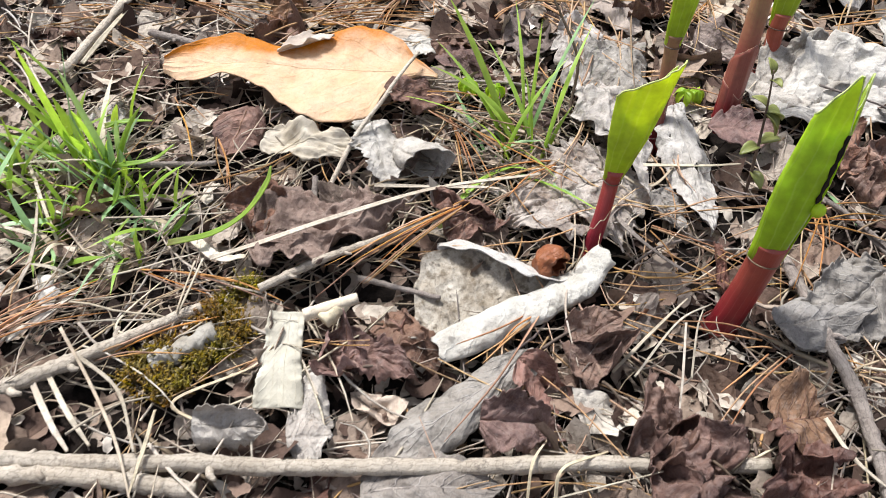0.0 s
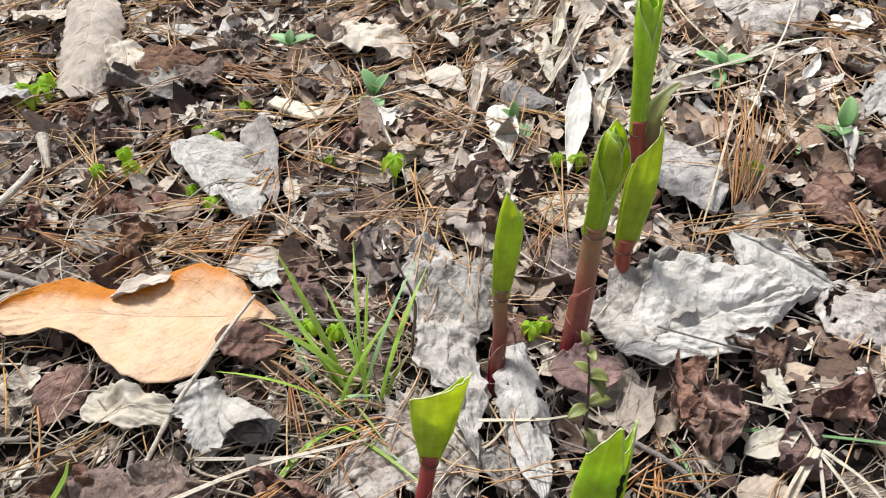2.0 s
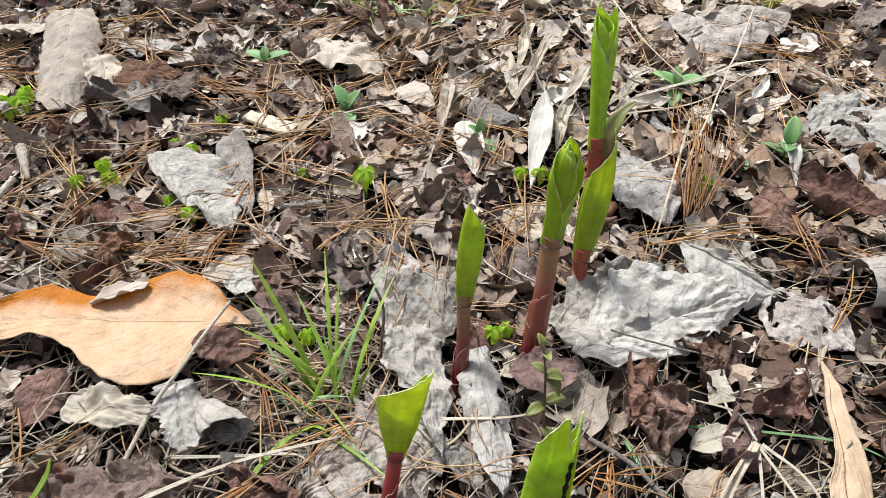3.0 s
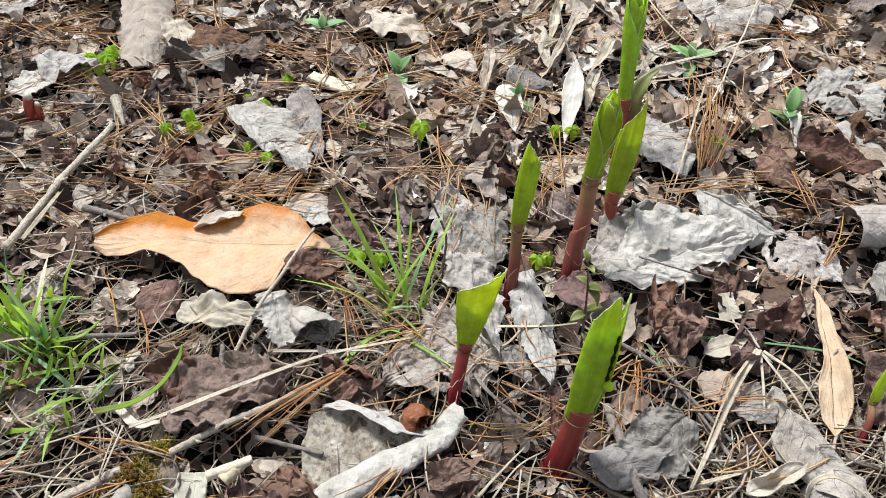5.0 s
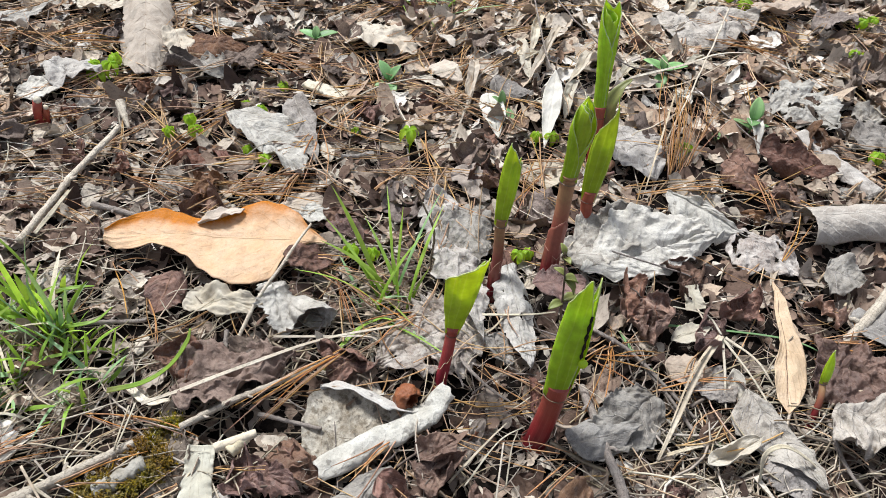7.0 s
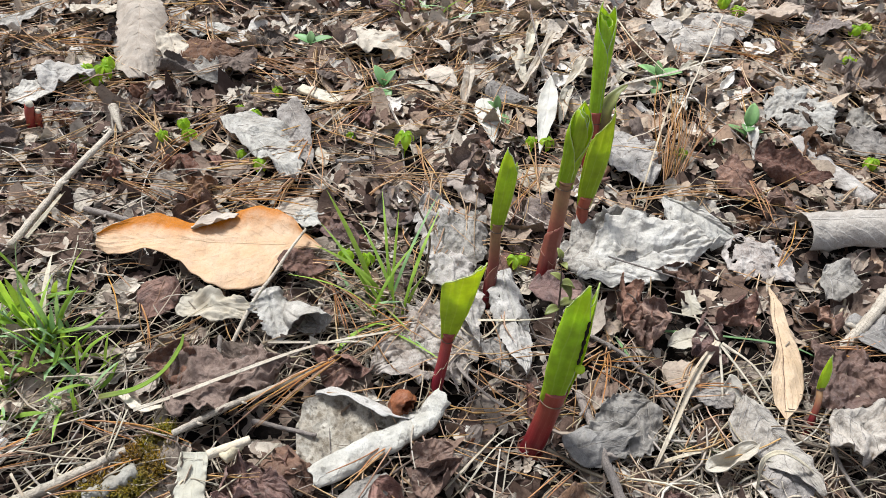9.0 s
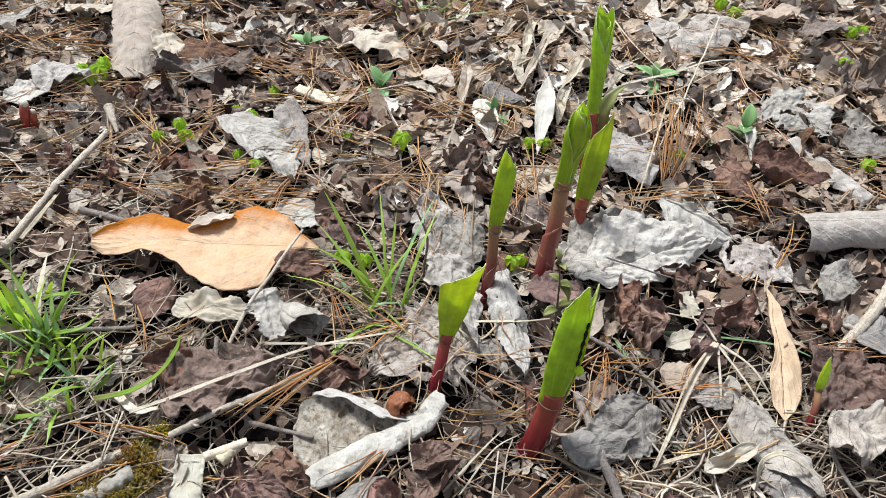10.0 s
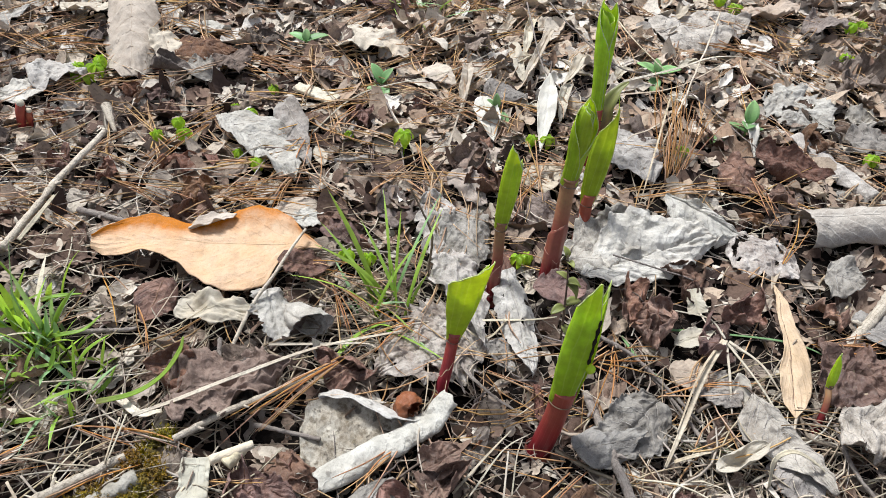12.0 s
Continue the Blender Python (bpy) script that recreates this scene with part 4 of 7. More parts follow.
# ---- seedlings ----
def leaflet_geo(length, half, droop):
    g = Geo()

    def place(u, v):
        d = 2 * v - 1
        w = half * max(0.02, math.sin(math.pi * min(1, u * 0.93 + 0.05)) ** 0.7)
        a = droop * u
        y, z = length * math.sin(a) / droop, -length * (1 - math.cos(a)) / droop
        return (d * w, y, z + abs(d) * w * 0.7)

    return g.grid(8, 5, place)


LEAFLETS = [leaflet_geo(0.0100, 0.0021, d).mesh("leaflet", SEEDLING) for d in (2.0, 2.4, 2.7)]


def lupin(at, height, heads, seed, size=1.0, label="tiny lupin seedling with folded bright green leaflets", mat=None):
    rnd = random.Random(seed)
    root = holder("lupin_seedling", (at[0], at[1], ground_height(at[0], at[1])), label, "seedling", "lupin seedlings")
    for k in range(heads):
        a = rnd.uniform(0, math.tau)
        out = 0.0 if heads == 1 else 0.008 * size
        top = Vector((math.cos(a + k * 2.3) * out, math.sin(a + k * 2.3) * out, height * (1 - 0.2 * k)))
        stalk = part("leaf_stalk", Geo().tube(smooth_line([(0, 0, -0.004), top * 0.5 + Vector((0.001, 0, 0.001)), top], 7), [0.0006] * 7, 6), mat or SEEDLING, root)
        droop = rnd.choice(LEAFLETS)
        for j in range(6):
            ob = new("leaflet", droop)
            ob.parent = stalk
            ob.matrix_basis = pose(*top, rnd.uniform(-12, 12), rnd.uniform(-12, 12), j * 60 + rnd.uniform(-9, 9)) @ Matrix.Scale(size * rnd.uniform(0.85, 1.1), 4)
    return root


for k, (at, h, heads, size) in enumerate((
        ((-0.1408, 0.4702, 0.0000), 0.016, 1, 1.05), ((-0.1320, 0.4761, 0.0000), 0.018, 2, 1.0), ((-0.0839, 0.5161, 0.0000), 0.012, 2, 0.9), ((-0.0769, 0.4566, 0.0000), 0.012, 1, 0.8), ((-0.0600, 0.4436, 0.0000), 0.014, 1, 1.05),
        ((0.0527, 0.4717, 0.0000), 0.020, 1, 1.15), ((0.1333, 0.3535, 0.0000), 0.014, 2, 0.8), ((0.1594, 0.4848, 0.0000), 0.014, 1, 1.0), ((0.1725, 0.4857, 0.0000), 0.013, 1, 1.0), ((-0.2175, 0.5649, 0.0000), 0.016, 2, 1.25), ((-0.2132, 0.5717, 0.0000), 0.018, 1, 1.1),
        ((0.2865, 0.4785, 0.0000), 0.014, 1, 0.9), ((0.4447, 0.4741, 0.0000), 0.014, 2, 1.0), ((0.5407, 0.7066, 0.0000), 0.018, 2, 1.2), ((0.4142, 0.7520, 0.0000), 0.018, 2, 1.4), ((0.0086, 0.4867, 0.0000), 0.010, 1, 0.6), ((-0.0610, 0.5496, 0.0000), 0.010, 1, 0.8),
        ((-0.2141, 0.5628, 0.0000), 0.016, 1, 1.2), ((0.5064, 0.6518, 0.0000), 0.014, 2, 1.0))):
    lupin(at, h * 1.15, heads, 20 + k, size * 1.25)


def oval_geo(length, half, bend):
    g = Geo()

    def place(u, v):
        d = 2 * v - 1
        w = half * max(0.03, math.sin(math.pi * min(1.0, u * 0.97 + 0.03) ** 0.85) ** 0.65)
        a = bend * u + 1e-4
        return (d * w, length * math.sin(a) / (bend + 1e-4), length * (1 - math.cos(a)) / (bend + 1e-4) + abs(d) * w * 0.3)

    return g.grid(10, 7, place)


def sprout(at, height, leaves, label, mat=None, name="seedling"):
    """leaves: rows of length, half width, turn, rise in degrees and the height share at which they sit."""
    root = holder(name, (at[0], at[1], ground_height(at[0], at[1])), label, "seedling", "broad-leaved seedlings")
    part("stem", Geo().tube([(0, 0, -0.004), (0.0006, 0, height * 0.5), (0, 0, height)], [0.0009, 0.0008, 0.0007], 7), mat or COTYLEDON, root)
    for length, half, turn, rise, share in leaves:
        ob = thicken(part("leaf", oval_geo(length, half, -0.5), mat or COTYLEDON, root), 0.0004)
        ob.matrix_basis = pose(0, 0, height * share, rise, 0, turn)
    return root


sprout((0.0331, 0.5607, 0.0000), 0.014, ((0.020, 0.0055, 40, 55, 1.0), (0.017, 0.0048, 300, 60, 1.0), (0.016, 0.005, 200, 10, 0.8), (0.014, 0.004, 100, 10, 0.7)), "small seedling with pointed green leaves")
sprout((0.2916, 0.5935, 0.0000), 0.016, ((0.026, 0.0062, 285, 18, 1.0), (0.022, 0.006, 60, 25, 1.0), (0.017, 0.006, 160, -10, 0.7), (0.015, 0.004, 5, 60, 1.0)), "seedling with four narrow pointed green leaves")
sprout((0.3546, 0.5153, 0.0000), 0.018, ((0.021, 0.0062, 345, 64, 1.0), (0.013, 0.0060, 150, 25, 0.95), (0.018, 0.0035, 60, 25, 0.5), (0.016, 0.0035, 265, 30, 0.5)), "seedling with two round blue-green leaves")
sprout((0.1321, 0.5229, 0.0000), 0.015, ((0.014, 0.0035, 0, 80, 1.0), (0.015, 0.006, 230, 10, 0.6), (0.013, 0.004, 90, 60, 1.0)), "seedling with upright folded green leaves")
sprout((-0.0391, 0.6233, 0.0000), 0.014, ((0.022, 0.005, 285, 25, 1.0), (0.020, 0.005, 60, 20, 1.0), (0.012, 0.004, 0, 60, 1.0)), "small seedling with pointed green leaves")
sprout((0.3217, 0.5006, 0.0000), 0.008, ((0.009, 0.0035, 20, 30, 1.0), (0.009, 0.0035, 140, 30, 1.0), (0.009, 0.0035, 260, 30, 1.0), (0.008, 0.003, 80, 50, 0.8), (0.008, 0.003, 200, 50, 0.8)), "very small blue-green seedling")
sprout((0.2323, 0.2052, 0.0000), 0.006, ((0.016, 0.0022, 80, 15, 1.0), (0.014, 0.0022, 255, 20, 1.0)), "two small blue-green grass-like leaves", GRASS_BLUE)
sprout((0.3410, 0.2560, 0.0000), 0.005, ((0.010, 0.002, 20, 60, 1.0),), "tiny green sprout in the litter", GRASS)
# a thin branching stem with dusky leaflets between the shoots
dusky = holder("dusky_seedling", (0.1551, 0.2792, 0.0000), "thin brown-stemmed seedling with folded dusky leaflets", "seedling")
part("stem", Geo().tube(smooth_line([(0, 0, -0.004), (-0.002, 0.004, 0.022), (-0.003, 0.010, 0.042), (-0.006, 0.013, 0.062)], 14), [0.0009 - 0.00004 * i for i in range(14)], 7, 0.3), STEM_DARK, dusky)
for x, y, z, turn, rise, s in ((-0.002, 0.005, 0.024, 120, 20, 1.3), (-0.002, 0.005, 0.026, 290, 20, 1.4), (-0.003, 0.010, 0.040, 250, -30, 1.6), (-0.003, 0.010, 0.041, 285, -10, 1.5),
                               (-0.003, 0.011, 0.043, 60, 40, 1.0), (-0.006, 0.013, 0.060, 30, 70, 0.9), (-0.005, 0.013, 0.056, 200, 40, 0.9), (-0.001, 0.002, 0.010, 200, 10, 1.2)):
    ob = thicken(part("leaflet", leaflet_geo(0.0085, 0.0024, 0.8), DUSKY, dusky), 0.0004)
    ob.matrix_basis = pose(x, y, z, rise, 0, turn) @ Matrix.Scale(s, 4)
for at, seed in (((0.0145, 0.3461, 0.0000), 3), ((0.0295, 0.3430, 0.0000), 5)):
    lupin(at, 0.017, 1, seed, 1.3, "dusky green folded seedling beside the grass", DUSKY)


# ---- dead leaves that can be told apart ----
UPPER = [k / 1000 for k in (1, 9, 21, 30, 33, 29, 20, 16, 17, 21, 22, 19, 12, 3)]
LOWER = [k / 1000 for k in (1, 1, 8, 35, 41, 43, 39, 31, 20, 13, 10.5, 12, 12, 4)]
leaf((-0.0020, 0.3480, 0.0150), (-0.1540, 0.3460, 0.0170), 0.0380, ORANGE, "large orange-tan leaf with a curled brown edge, lying on the litter", tilt=-4, roll=(-0.12, 0.42), rim=0.15,
     bend=-0.2, crumple=0.0015, freq=0.8, flutter=0.12, pucker=0.0002, teeth=0.012, ragged=0.06, nu=100, nv=51, depth=0.0006, edges=(LOWER, UPPER))
leaf((-0.0927, 0.3570, 0.0205), (-0.0619, 0.3700, 0.0205), 0.0070, BEIGE, "torn beige flap of leaf on the orange leaf", kind="oval", tilt=-20, roll=(0.6, 0.3), crumple=0.0015)
GL, WL, BL, TL = "crumpled grey poplar leaf with pale veins", "bleached white leaf curled at its edge", "crumpled dark brown dead leaf", "dull grey-brown crumpled dead leaf"
# round the shoots
leaf((0.1790, 0.3300, 0.0120), (0.2900, 0.3770, 0.0160), 0.030, WHITE, "large crumpled light grey poplar leaf beside the lily shoots", tilt=4, roll=(0.25, -0.9), rim=0.2, bend=-0.3, crumple=0.0044, freq=0.95, teeth=0.08, ragged=0.26, nu=110, nv=69, flutter=0.4, pucker=0.0011,
     edges=([0.004, 0.018, 0.030, 0.038, 0.034, 0.026, 0.020, 0.012, 0.002], [0.006, 0.0145, 0.018, 0.0205, 0.022, 0.018, 0.013, 0.008, 0.001]))
leaf((0.2500, 0.4030, 0.0230), (0.3020, 0.3735, 0.0100), 0.018, WHITE, "bleached leaf with a ragged edge standing up from the grey one", tilt=22, roll=(0.5, -0.5), rim=0.2, bend=-0.4, crumple=0.0036, freq=0.8, teeth=0.08, ragged=0.15, nu=60, nv=35, flutter=0.3,
     edges=([0.001, 0.004, 0.005, 0.006, 0.004, 0.004, 0.001], [0.003, 0.014, 0.023, 0.028, 0.027, 0.019, 0.001]))
leaf((0.2960, 0.3790, 0.0100), (0.3370, 0.3420, 0.0070), 0.022, MOTTLED, "wrinkled grey-brown leaf with small holes", roll=(-0.4, -0.5), crumple=0.0034, holes=0.12, bend=-0.4, nu=84, nv=51, freq=0.9,
     edges=([0.003, 0.0075, 0.012, 0.014, 0.017, 0.014, 0.004], [0.004, 0.0175, 0.0255, 0.0283, 0.0235, 0.014, 0.004]))
leaf((0.3560, 0.3830, 0.0240), (0.4650, 0.3960, 0.0250), 0.0260, PALE, "pale arched leaf with clear ribs, bleached underside up", kind="whole", roll=(-1.6, -1.7), crumple=0.0012, pucker=0.0007, teeth=0.02, ragged=0.06, flutter=0.08, nu=60)
leaf((-0.0970, 0.5010, 0.0100), (-0.0280, 0.4230, 0.0070), 0.027, LIGHT, "light grey poplar leaf arched over the litter", tilt=-4, roll=(-0.5, -0.8), rim=0.2, bend=-0.35, crumple=0.0038, freq=0.7, ragged=0.16, teeth=0.05, nu=70, nv=41, flutter=0.35,
     edges=([0.006, 0.024, 0.033, 0.036, 0.034, 0.027, 0.016, 0.001], [0.004, 0.008, 0.012, 0.013, 0.012, 0.009, 0.006, 0.001]))
leaf((-0.0477, 0.5258, 0.0080), (-0.0199, 0.4389, 0.0060), 0.014, GREY, "grey folded leaf half over a paler one", roll=(1.5, -0.4), crumple=0.004)
def rolled_leaf(a, b, label, sheet, radius, flap, turns, inside, outside):
    """A leaf from a to b whose near edge is rolled over it and whose far edge is folded back; sheet, radius, flap: its depth, the roll's radius and the fold's length from end to end."""
    SEED[0] += 1.37
    length, sd, nu, nv = (Vector(b) - Vector(a)).length, SEED[0], 90, 72
    g = Geo()

    def place(u, v):
        w, r, f = sampled(sheet, u), sampled(radius, u), sampled(flap, u)
        rag = 1 + 0.16 * noise.noise((u * 7, sd, 1.0)) + 0.10 * noise.noise((u * 23, sd, 2.0))
        back = 0.007 * min(1.0, w / 0.03)
        if v < 0.22:
            t = (0.22 - v) / 0.22
            c = 0.0014 * min(1.0, f / 0.004) + 0.00002
            if t < 0.3:
                s, z = w + c * math.sin(t / 0.3 * math.pi), back + c * (1 - math.cos(t / 0.3 * math.pi))
            else:
                k = (t - 0.3) / 0.7
                s, z = w - k * f * rag, back + 2 * c + 0.003 * k * min(1.0, f / 0.006)
        elif v < 0.58:
            t = (v - 0.22) / 0.36
            s, z = w * (1 - t), back * (1 - t) ** 2
        else:
            t = (v - 0.58) / 0.42
            q = t * turns * (1 + 0.10 * noise.noise((u * 5, sd, 3.0)) + 0.05 * noise.noise((u * 19, sd, 4.0)))
            k = r * (1 - 0.22 * t) * (1 + 0.13 * noise.noise((u * 5, t * 2, sd)) + 0.05 * noise.noise((u * 14, t * 5, sd)))
            s, z = -k * 1.45 * math.sin(q), 0.70 * (r - k * math.cos(q))
        z += 0.006 * max(0.0, u - 0.8) ** 2 / 0.04
        s += 0.005 * max(0.0, u - 0.8) / 0.2 + 0.009 * (1 - u) + 0.0018 * noise.noise((u * 6, v * 2, sd + 5))
        p = Vector((-s, (u - 0.5) * length * (1 + 0.02 * noise.noise((v * 9, sd, u))) + 0.0022 * noise.noise((v * 14, sd, 8.0)), z))
        d = noise.noise_vector(p * 45 + Vector((sd, 0, 0))) * 0.0016 + noise.noise_vector(p * 150) * 0.0006 - Vector((0, 0, 0.0010 * abs(noise.noise(p * 70))))
        return p + d

    g.grid(nu, nv, place)
    root = holder("dead_leaf", a, label, "dead leaf", "dead leaves on the ground")
    root.matrix_basis = along(a, b)
    low = min((root.matrix_basis @ Vector(p)).z for p in g.v)
    root.location.z -= low + 0.0075
    keep_clear([root.matrix_basis @ Vector(g.v[i * nv + j]) for i in range(1, nu, 5) for j in range(1, nv, 5)], 0.006)
    for name, first, last, mat, text in (("folded_flap", 0, 16, outside, "white torn edge folded back over the leaf"), ("sheet", 16, 42, inside, "mottled beige-grey inner side of the leaf"), ("rolled_edge", 42, nv - 1, outside, "bleached outer side rolled up")):
        piece = Geo()
        for i in range(nu):
            piece.v += g.v[i * nv + first : i * nv + last + 1]
            piece.uv += g.uv[i * nv + first : i * nv + last + 1]
        n = last - first + 1
        piece.f = [(i * n + j, i * n + j + 1, (i + 1) * n + j + 1, (i + 1) * n + j) for i in range(nu - 1) for j in range(n - 1)
                   if name != "folded_flap" or sampled(flap, i / nu) > 0.003]
        thicken(part(name, piece, mat, root, text), 0.0004)
    return root


rolled_leaf((0.0130, 0.1720, 0.0030), (0.0840, 0.2260, 0.0050), "large bleached leaf with its lower edge rolled over", [k / 1000 for k in (16, 34, 47, 44, 26, 9, 4, 3)],
            [k / 1000 for k in (5.4, 6.2, 6.4, 6.2, 5.9, 5.8, 4.8)], [k / 1000 for k in (0, 0, 0, 9, 17, 6, 0, 0)], 4.4, UNDERSIDE, WHITE)
leaf((0.0520, 0.1810, 0.0050), (-0.0110, 0.1310, 0.0040), 0.0150, GREY, "long pale grey leaf folded lengthwise", tilt=4, roll=(-1.0, -0.9), bend=-0.25, crumple=0.0024, freq=0.9, pucker=0.0002, nu=60, nv=35, stalk=0.025, flutter=0.3,
     edges=([0.004, 0.008, 0.010, 0.012, 0.014, 0.016, 0.014, 0.008, 0.001], [0.004, 0.008, 0.010, 0.011, 0.013, 0.015, 0.013, 0.007, 0.001]))
husk = leaf((-0.0555, 0.1895, 0.0120), (-0.0525, 0.1481, 0.0040), 0.0100, FILM, "pale crinkled strip of husk on the brown litter", kind="strip", roll=(-0.35, 0.3), crumple=0.0016, pucker=0.0003, teeth=0.02, ragged=0.12, nu=70, nv=21, flutter=0.55)
for side in (3, 8, 13, 18):
    part("fold_line", Geo().tube([husk.data.vertices[i * 21 + side].co + Vector((0, 0, 0.0002)) for i in range(2, 68, 2)], [0.00012] * 33, 5), FILM, husk)
leaf((-0.0443, 0.1667, 0.0040), (-0.0381, 0.1405, 0.0020), 0.0085, GREY, "greyish strip of leaf under the husk", kind="strip", roll=(-0.4, -0.4), crumple=0.0015)
leaf((-0.0338, 0.3076, 0.0140), (-0.0210, 0.2693, 0.0040), 0.0140, WHITE, "grey lobed leaf, torn and bent", roll=(-0.5, 0.4), crumple=0.0028, ragged=0.5, teeth=0.3, tilt=-14, freq=1.4)
FUNNEL_A, FUNNEL_B = Vector((-0.0200, 0.2990, 0.0060)), Vector((0.0020, 0.2760, 0.0130))
funnel = thing("dead_leaf", furl_geo((FUNNEL_B - FUNNEL_A).length, [0.004, 0.007, 0.0092, 0.0105, 0.0112], 0.85, 200, 345, [0.6, 0.72, 0.86, 1.0, 0.95, 0.8, 0.66], 3.3, 0.25, 40, 61), LIGHT, "grey leaf curled into an open tube", "dead leaf", "dead leaves on the ground")
for vert in funnel.data.vertices:
    vert.co += noise.noise_vector(vert.co * 110) * 0.0012
funnel.matrix_basis = frame_to(FUNNEL_A, FUNNEL_B)
keep_clear([FUNNEL_A.lerp(FUNNEL_B, k / 5) for k in range(6)], 0.010)
thicken(rest(funnel), 0.0004)
leaf((-0.0899, 0.2970, 0.0110), (-0.0356, 0.2880, 0.0110), 0.0115, SILK, "pale cream leaf, crumpled and folded", roll=(0.7, -0.9), crumple=0.004, ragged=0.3, freq=1.25, nu=56, nv=31)
leaf((-0.1001, 0.3182, 0.0100), (-0.1071, 0.2841, 0.0040), 0.0155, BROWN, "brown leathery leaf bent over", roll=(-1.1, -0.9), crumple=0.003, bend=-0.7)
leaf((-0.0290, 0.3300, 0.0200), (0.0048, 0.3345, 0.0060), 0.0150, BROWN, "purple-brown leaf lying against the orange one", kind="oval", roll=(-0.6, -0.5), crumple=0.0035)
leaf((0.0745, 0.4060, 0.0080), (0.1036, 0.2653, 0.0100), 0.0190, LIGHT, "long mottled grey leaf, torn along its middle", roll=(-0.6, -0.7), crumple=0.005, ragged=0.4, holes=0.22, nu=110, nv=51, teeth=0.2, freq=1.3)
leaf((0.1034, 0.3964, 0.0040), (0.0840, 0.3098, 0.0060), 0.019, GREY, "torn grey leaf fragment", roll=(-0.4, 0.5), crumple=0.005, ragged=0.35, holes=0.14, nu=84, nv=51)
leaf((0.1000, 0.2911, 0.0060), (0.0347, 0.2506, 0.0040), 0.0290, MOTTLED, "mottled grey-brown leaf pressed flat", crumple=0.0030, freq=1.6, ragged=0.3, teeth=0.10, roll=(-0.25, -0.15), holes=0.10, nu=120, nv=75, flutter=0.2)
leaf((0.1236, 0.3309, 0.0140), (0.1325, 0.2493, 0.0040), 0.0145, WHITE, "pale grey leaf folded and torn below a shoot", roll=(-1.0, -0.7), crumple=0.0032, ragged=0.3, holes=0.07, teeth=0.12, nu=110, nv=55, flutter=0.5)
leaf((0.1112, 0.2776, 0.0060), (0.1234, 0.2568, 0.0020), 0.010, GREY, "torn grey leaf fragment", roll=(-0.8, 0.4), crumple=0.003, ragged=0.3)
leaf((0.1406, 0.3169, 0.0120), (0.1773, 0.3185, 0.0120), 0.0145, BROWN, "flat purplish brown leaf between the shoots", kind="oval", roll=(0.3, -0.3), crumple=0.0022)
cup = Geo().grid(22, 26, lambda u, v: Vector((math.sin(0.62 + 2.5 * u) * math.cos(math.tau * v), math.sin(0.62 + 2.5 * u) * math.sin(math.tau * v), math.cos(0.62 + 2.5 * u))) *
                 (0.0066 + 0.0014 * noise.noise((math.cos(math.tau * v) * 2, math.sin(math.tau * v) * 2, u * 3)) + (0.0012 * math.sin(v * 40) * (1 - u) ** 4)), closed=True)
cup_leaf = thing("dead_leaf", cup, CUP_LEAF, "small red-brown leaf curled into a hollow cup", "dead leaf", "dead leaves on the ground")
cup_leaf.matrix_basis = look((0.0562, 0.2248, 0.0040), (0.0668, 0.2142, 0.0080))
cup_leaf.matrix_basis = cup_leaf.matrix_basis @ Matrix.Rotation(math.pi, 4, "X") @ Matrix.Diagonal((1.25, 1.0, 1.0, 1.0))
thicken(cup_leaf, 0.0004)
part("stalk", Geo().tube([(0, 0, -0.008), (0.001, 0.002, -0.012), (0.002, 0.005, -0.014)], [0.0005, 0.0005, 0.0004], 6), STEM_DARK, cup_leaf)
keep_clear([(0.0561, 0.2229, 0.0070)], 0.008)
leaf((-0.0270, 0.3876, 0.0040), (-0.0015, 0.3842, 0.0040), 0.0105, WHITE, "bluish white leaf fragment", kind="oval", roll=(-0.3, -0.3), crumple=0.0015)
leaf((-0.0422, 0.3940, 0.0030), (-0.0101, 0.4021, 0.0030), 0.0120, BEIGE, "pale beige leaf fragment", kind="oval", crumple=0.002)
# further back
leaf((-0.2103, 0.6828, 0.0180), (-0.1820, 0.5552, 0.0040), 0.0270, BEIGE, "large beige leaf arched over the litter, its tip ragged", roll=(-0.9, -0.8), bend=-0.25, crumple=0.0024, teeth=0.08, ragged=0.2, nu=56, nv=31,
     edges=([0.018, 0.023, 0.025, 0.026, 0.025, 0.024, 0.018, 0.006], [0.020, 0.026, 0.026, 0.028, 0.030, 0.026, 0.020, 0.008]))
leaf((-0.1707, 0.6228, 0.0140), (-0.1455, 0.5609, 0.0040), 0.0160, BEIGE, "folded beige leaf", roll=(-1.0, 0.4), crumple=0.004)
leaf((-0.2684, 0.5493, 0.0100), (-0.2194, 0.5569, 0.0060), 0.0240, WHITE, "white bleached leaf, pointed and arched", kind="lance", roll=(-0.9, -0.6), crumple=0.0035, tilt=-14, ragged=0.3, freq=1.4)
leaf((-0.2803, 0.5132, 0.0040), (-0.2419, 0.5389, 0.0060), 0.0150, WHITE, "pale bluish grey leaf pair", kind="lance", roll=(0.5, 0.5), crumple=0.002)
leaf((-0.2710, 0.6560, 0.0100), (-0.2150, 0.6800, 0.0080), 0.0200, BEIGE, "pale beige and brown leaf lying in the litter", roll=(-0.5, 0.4), crumple=0.0045, ragged=0.3, teeth=0.1)
leaf((-0.3380, 0.6350, 0.0060), (-0.3000, 0.6600, 0.0060), 0.0160, LIGHT, "pale grey leaf fragment", roll=(-0.4, 0.3), crumple=0.0040, ragged=0.3)
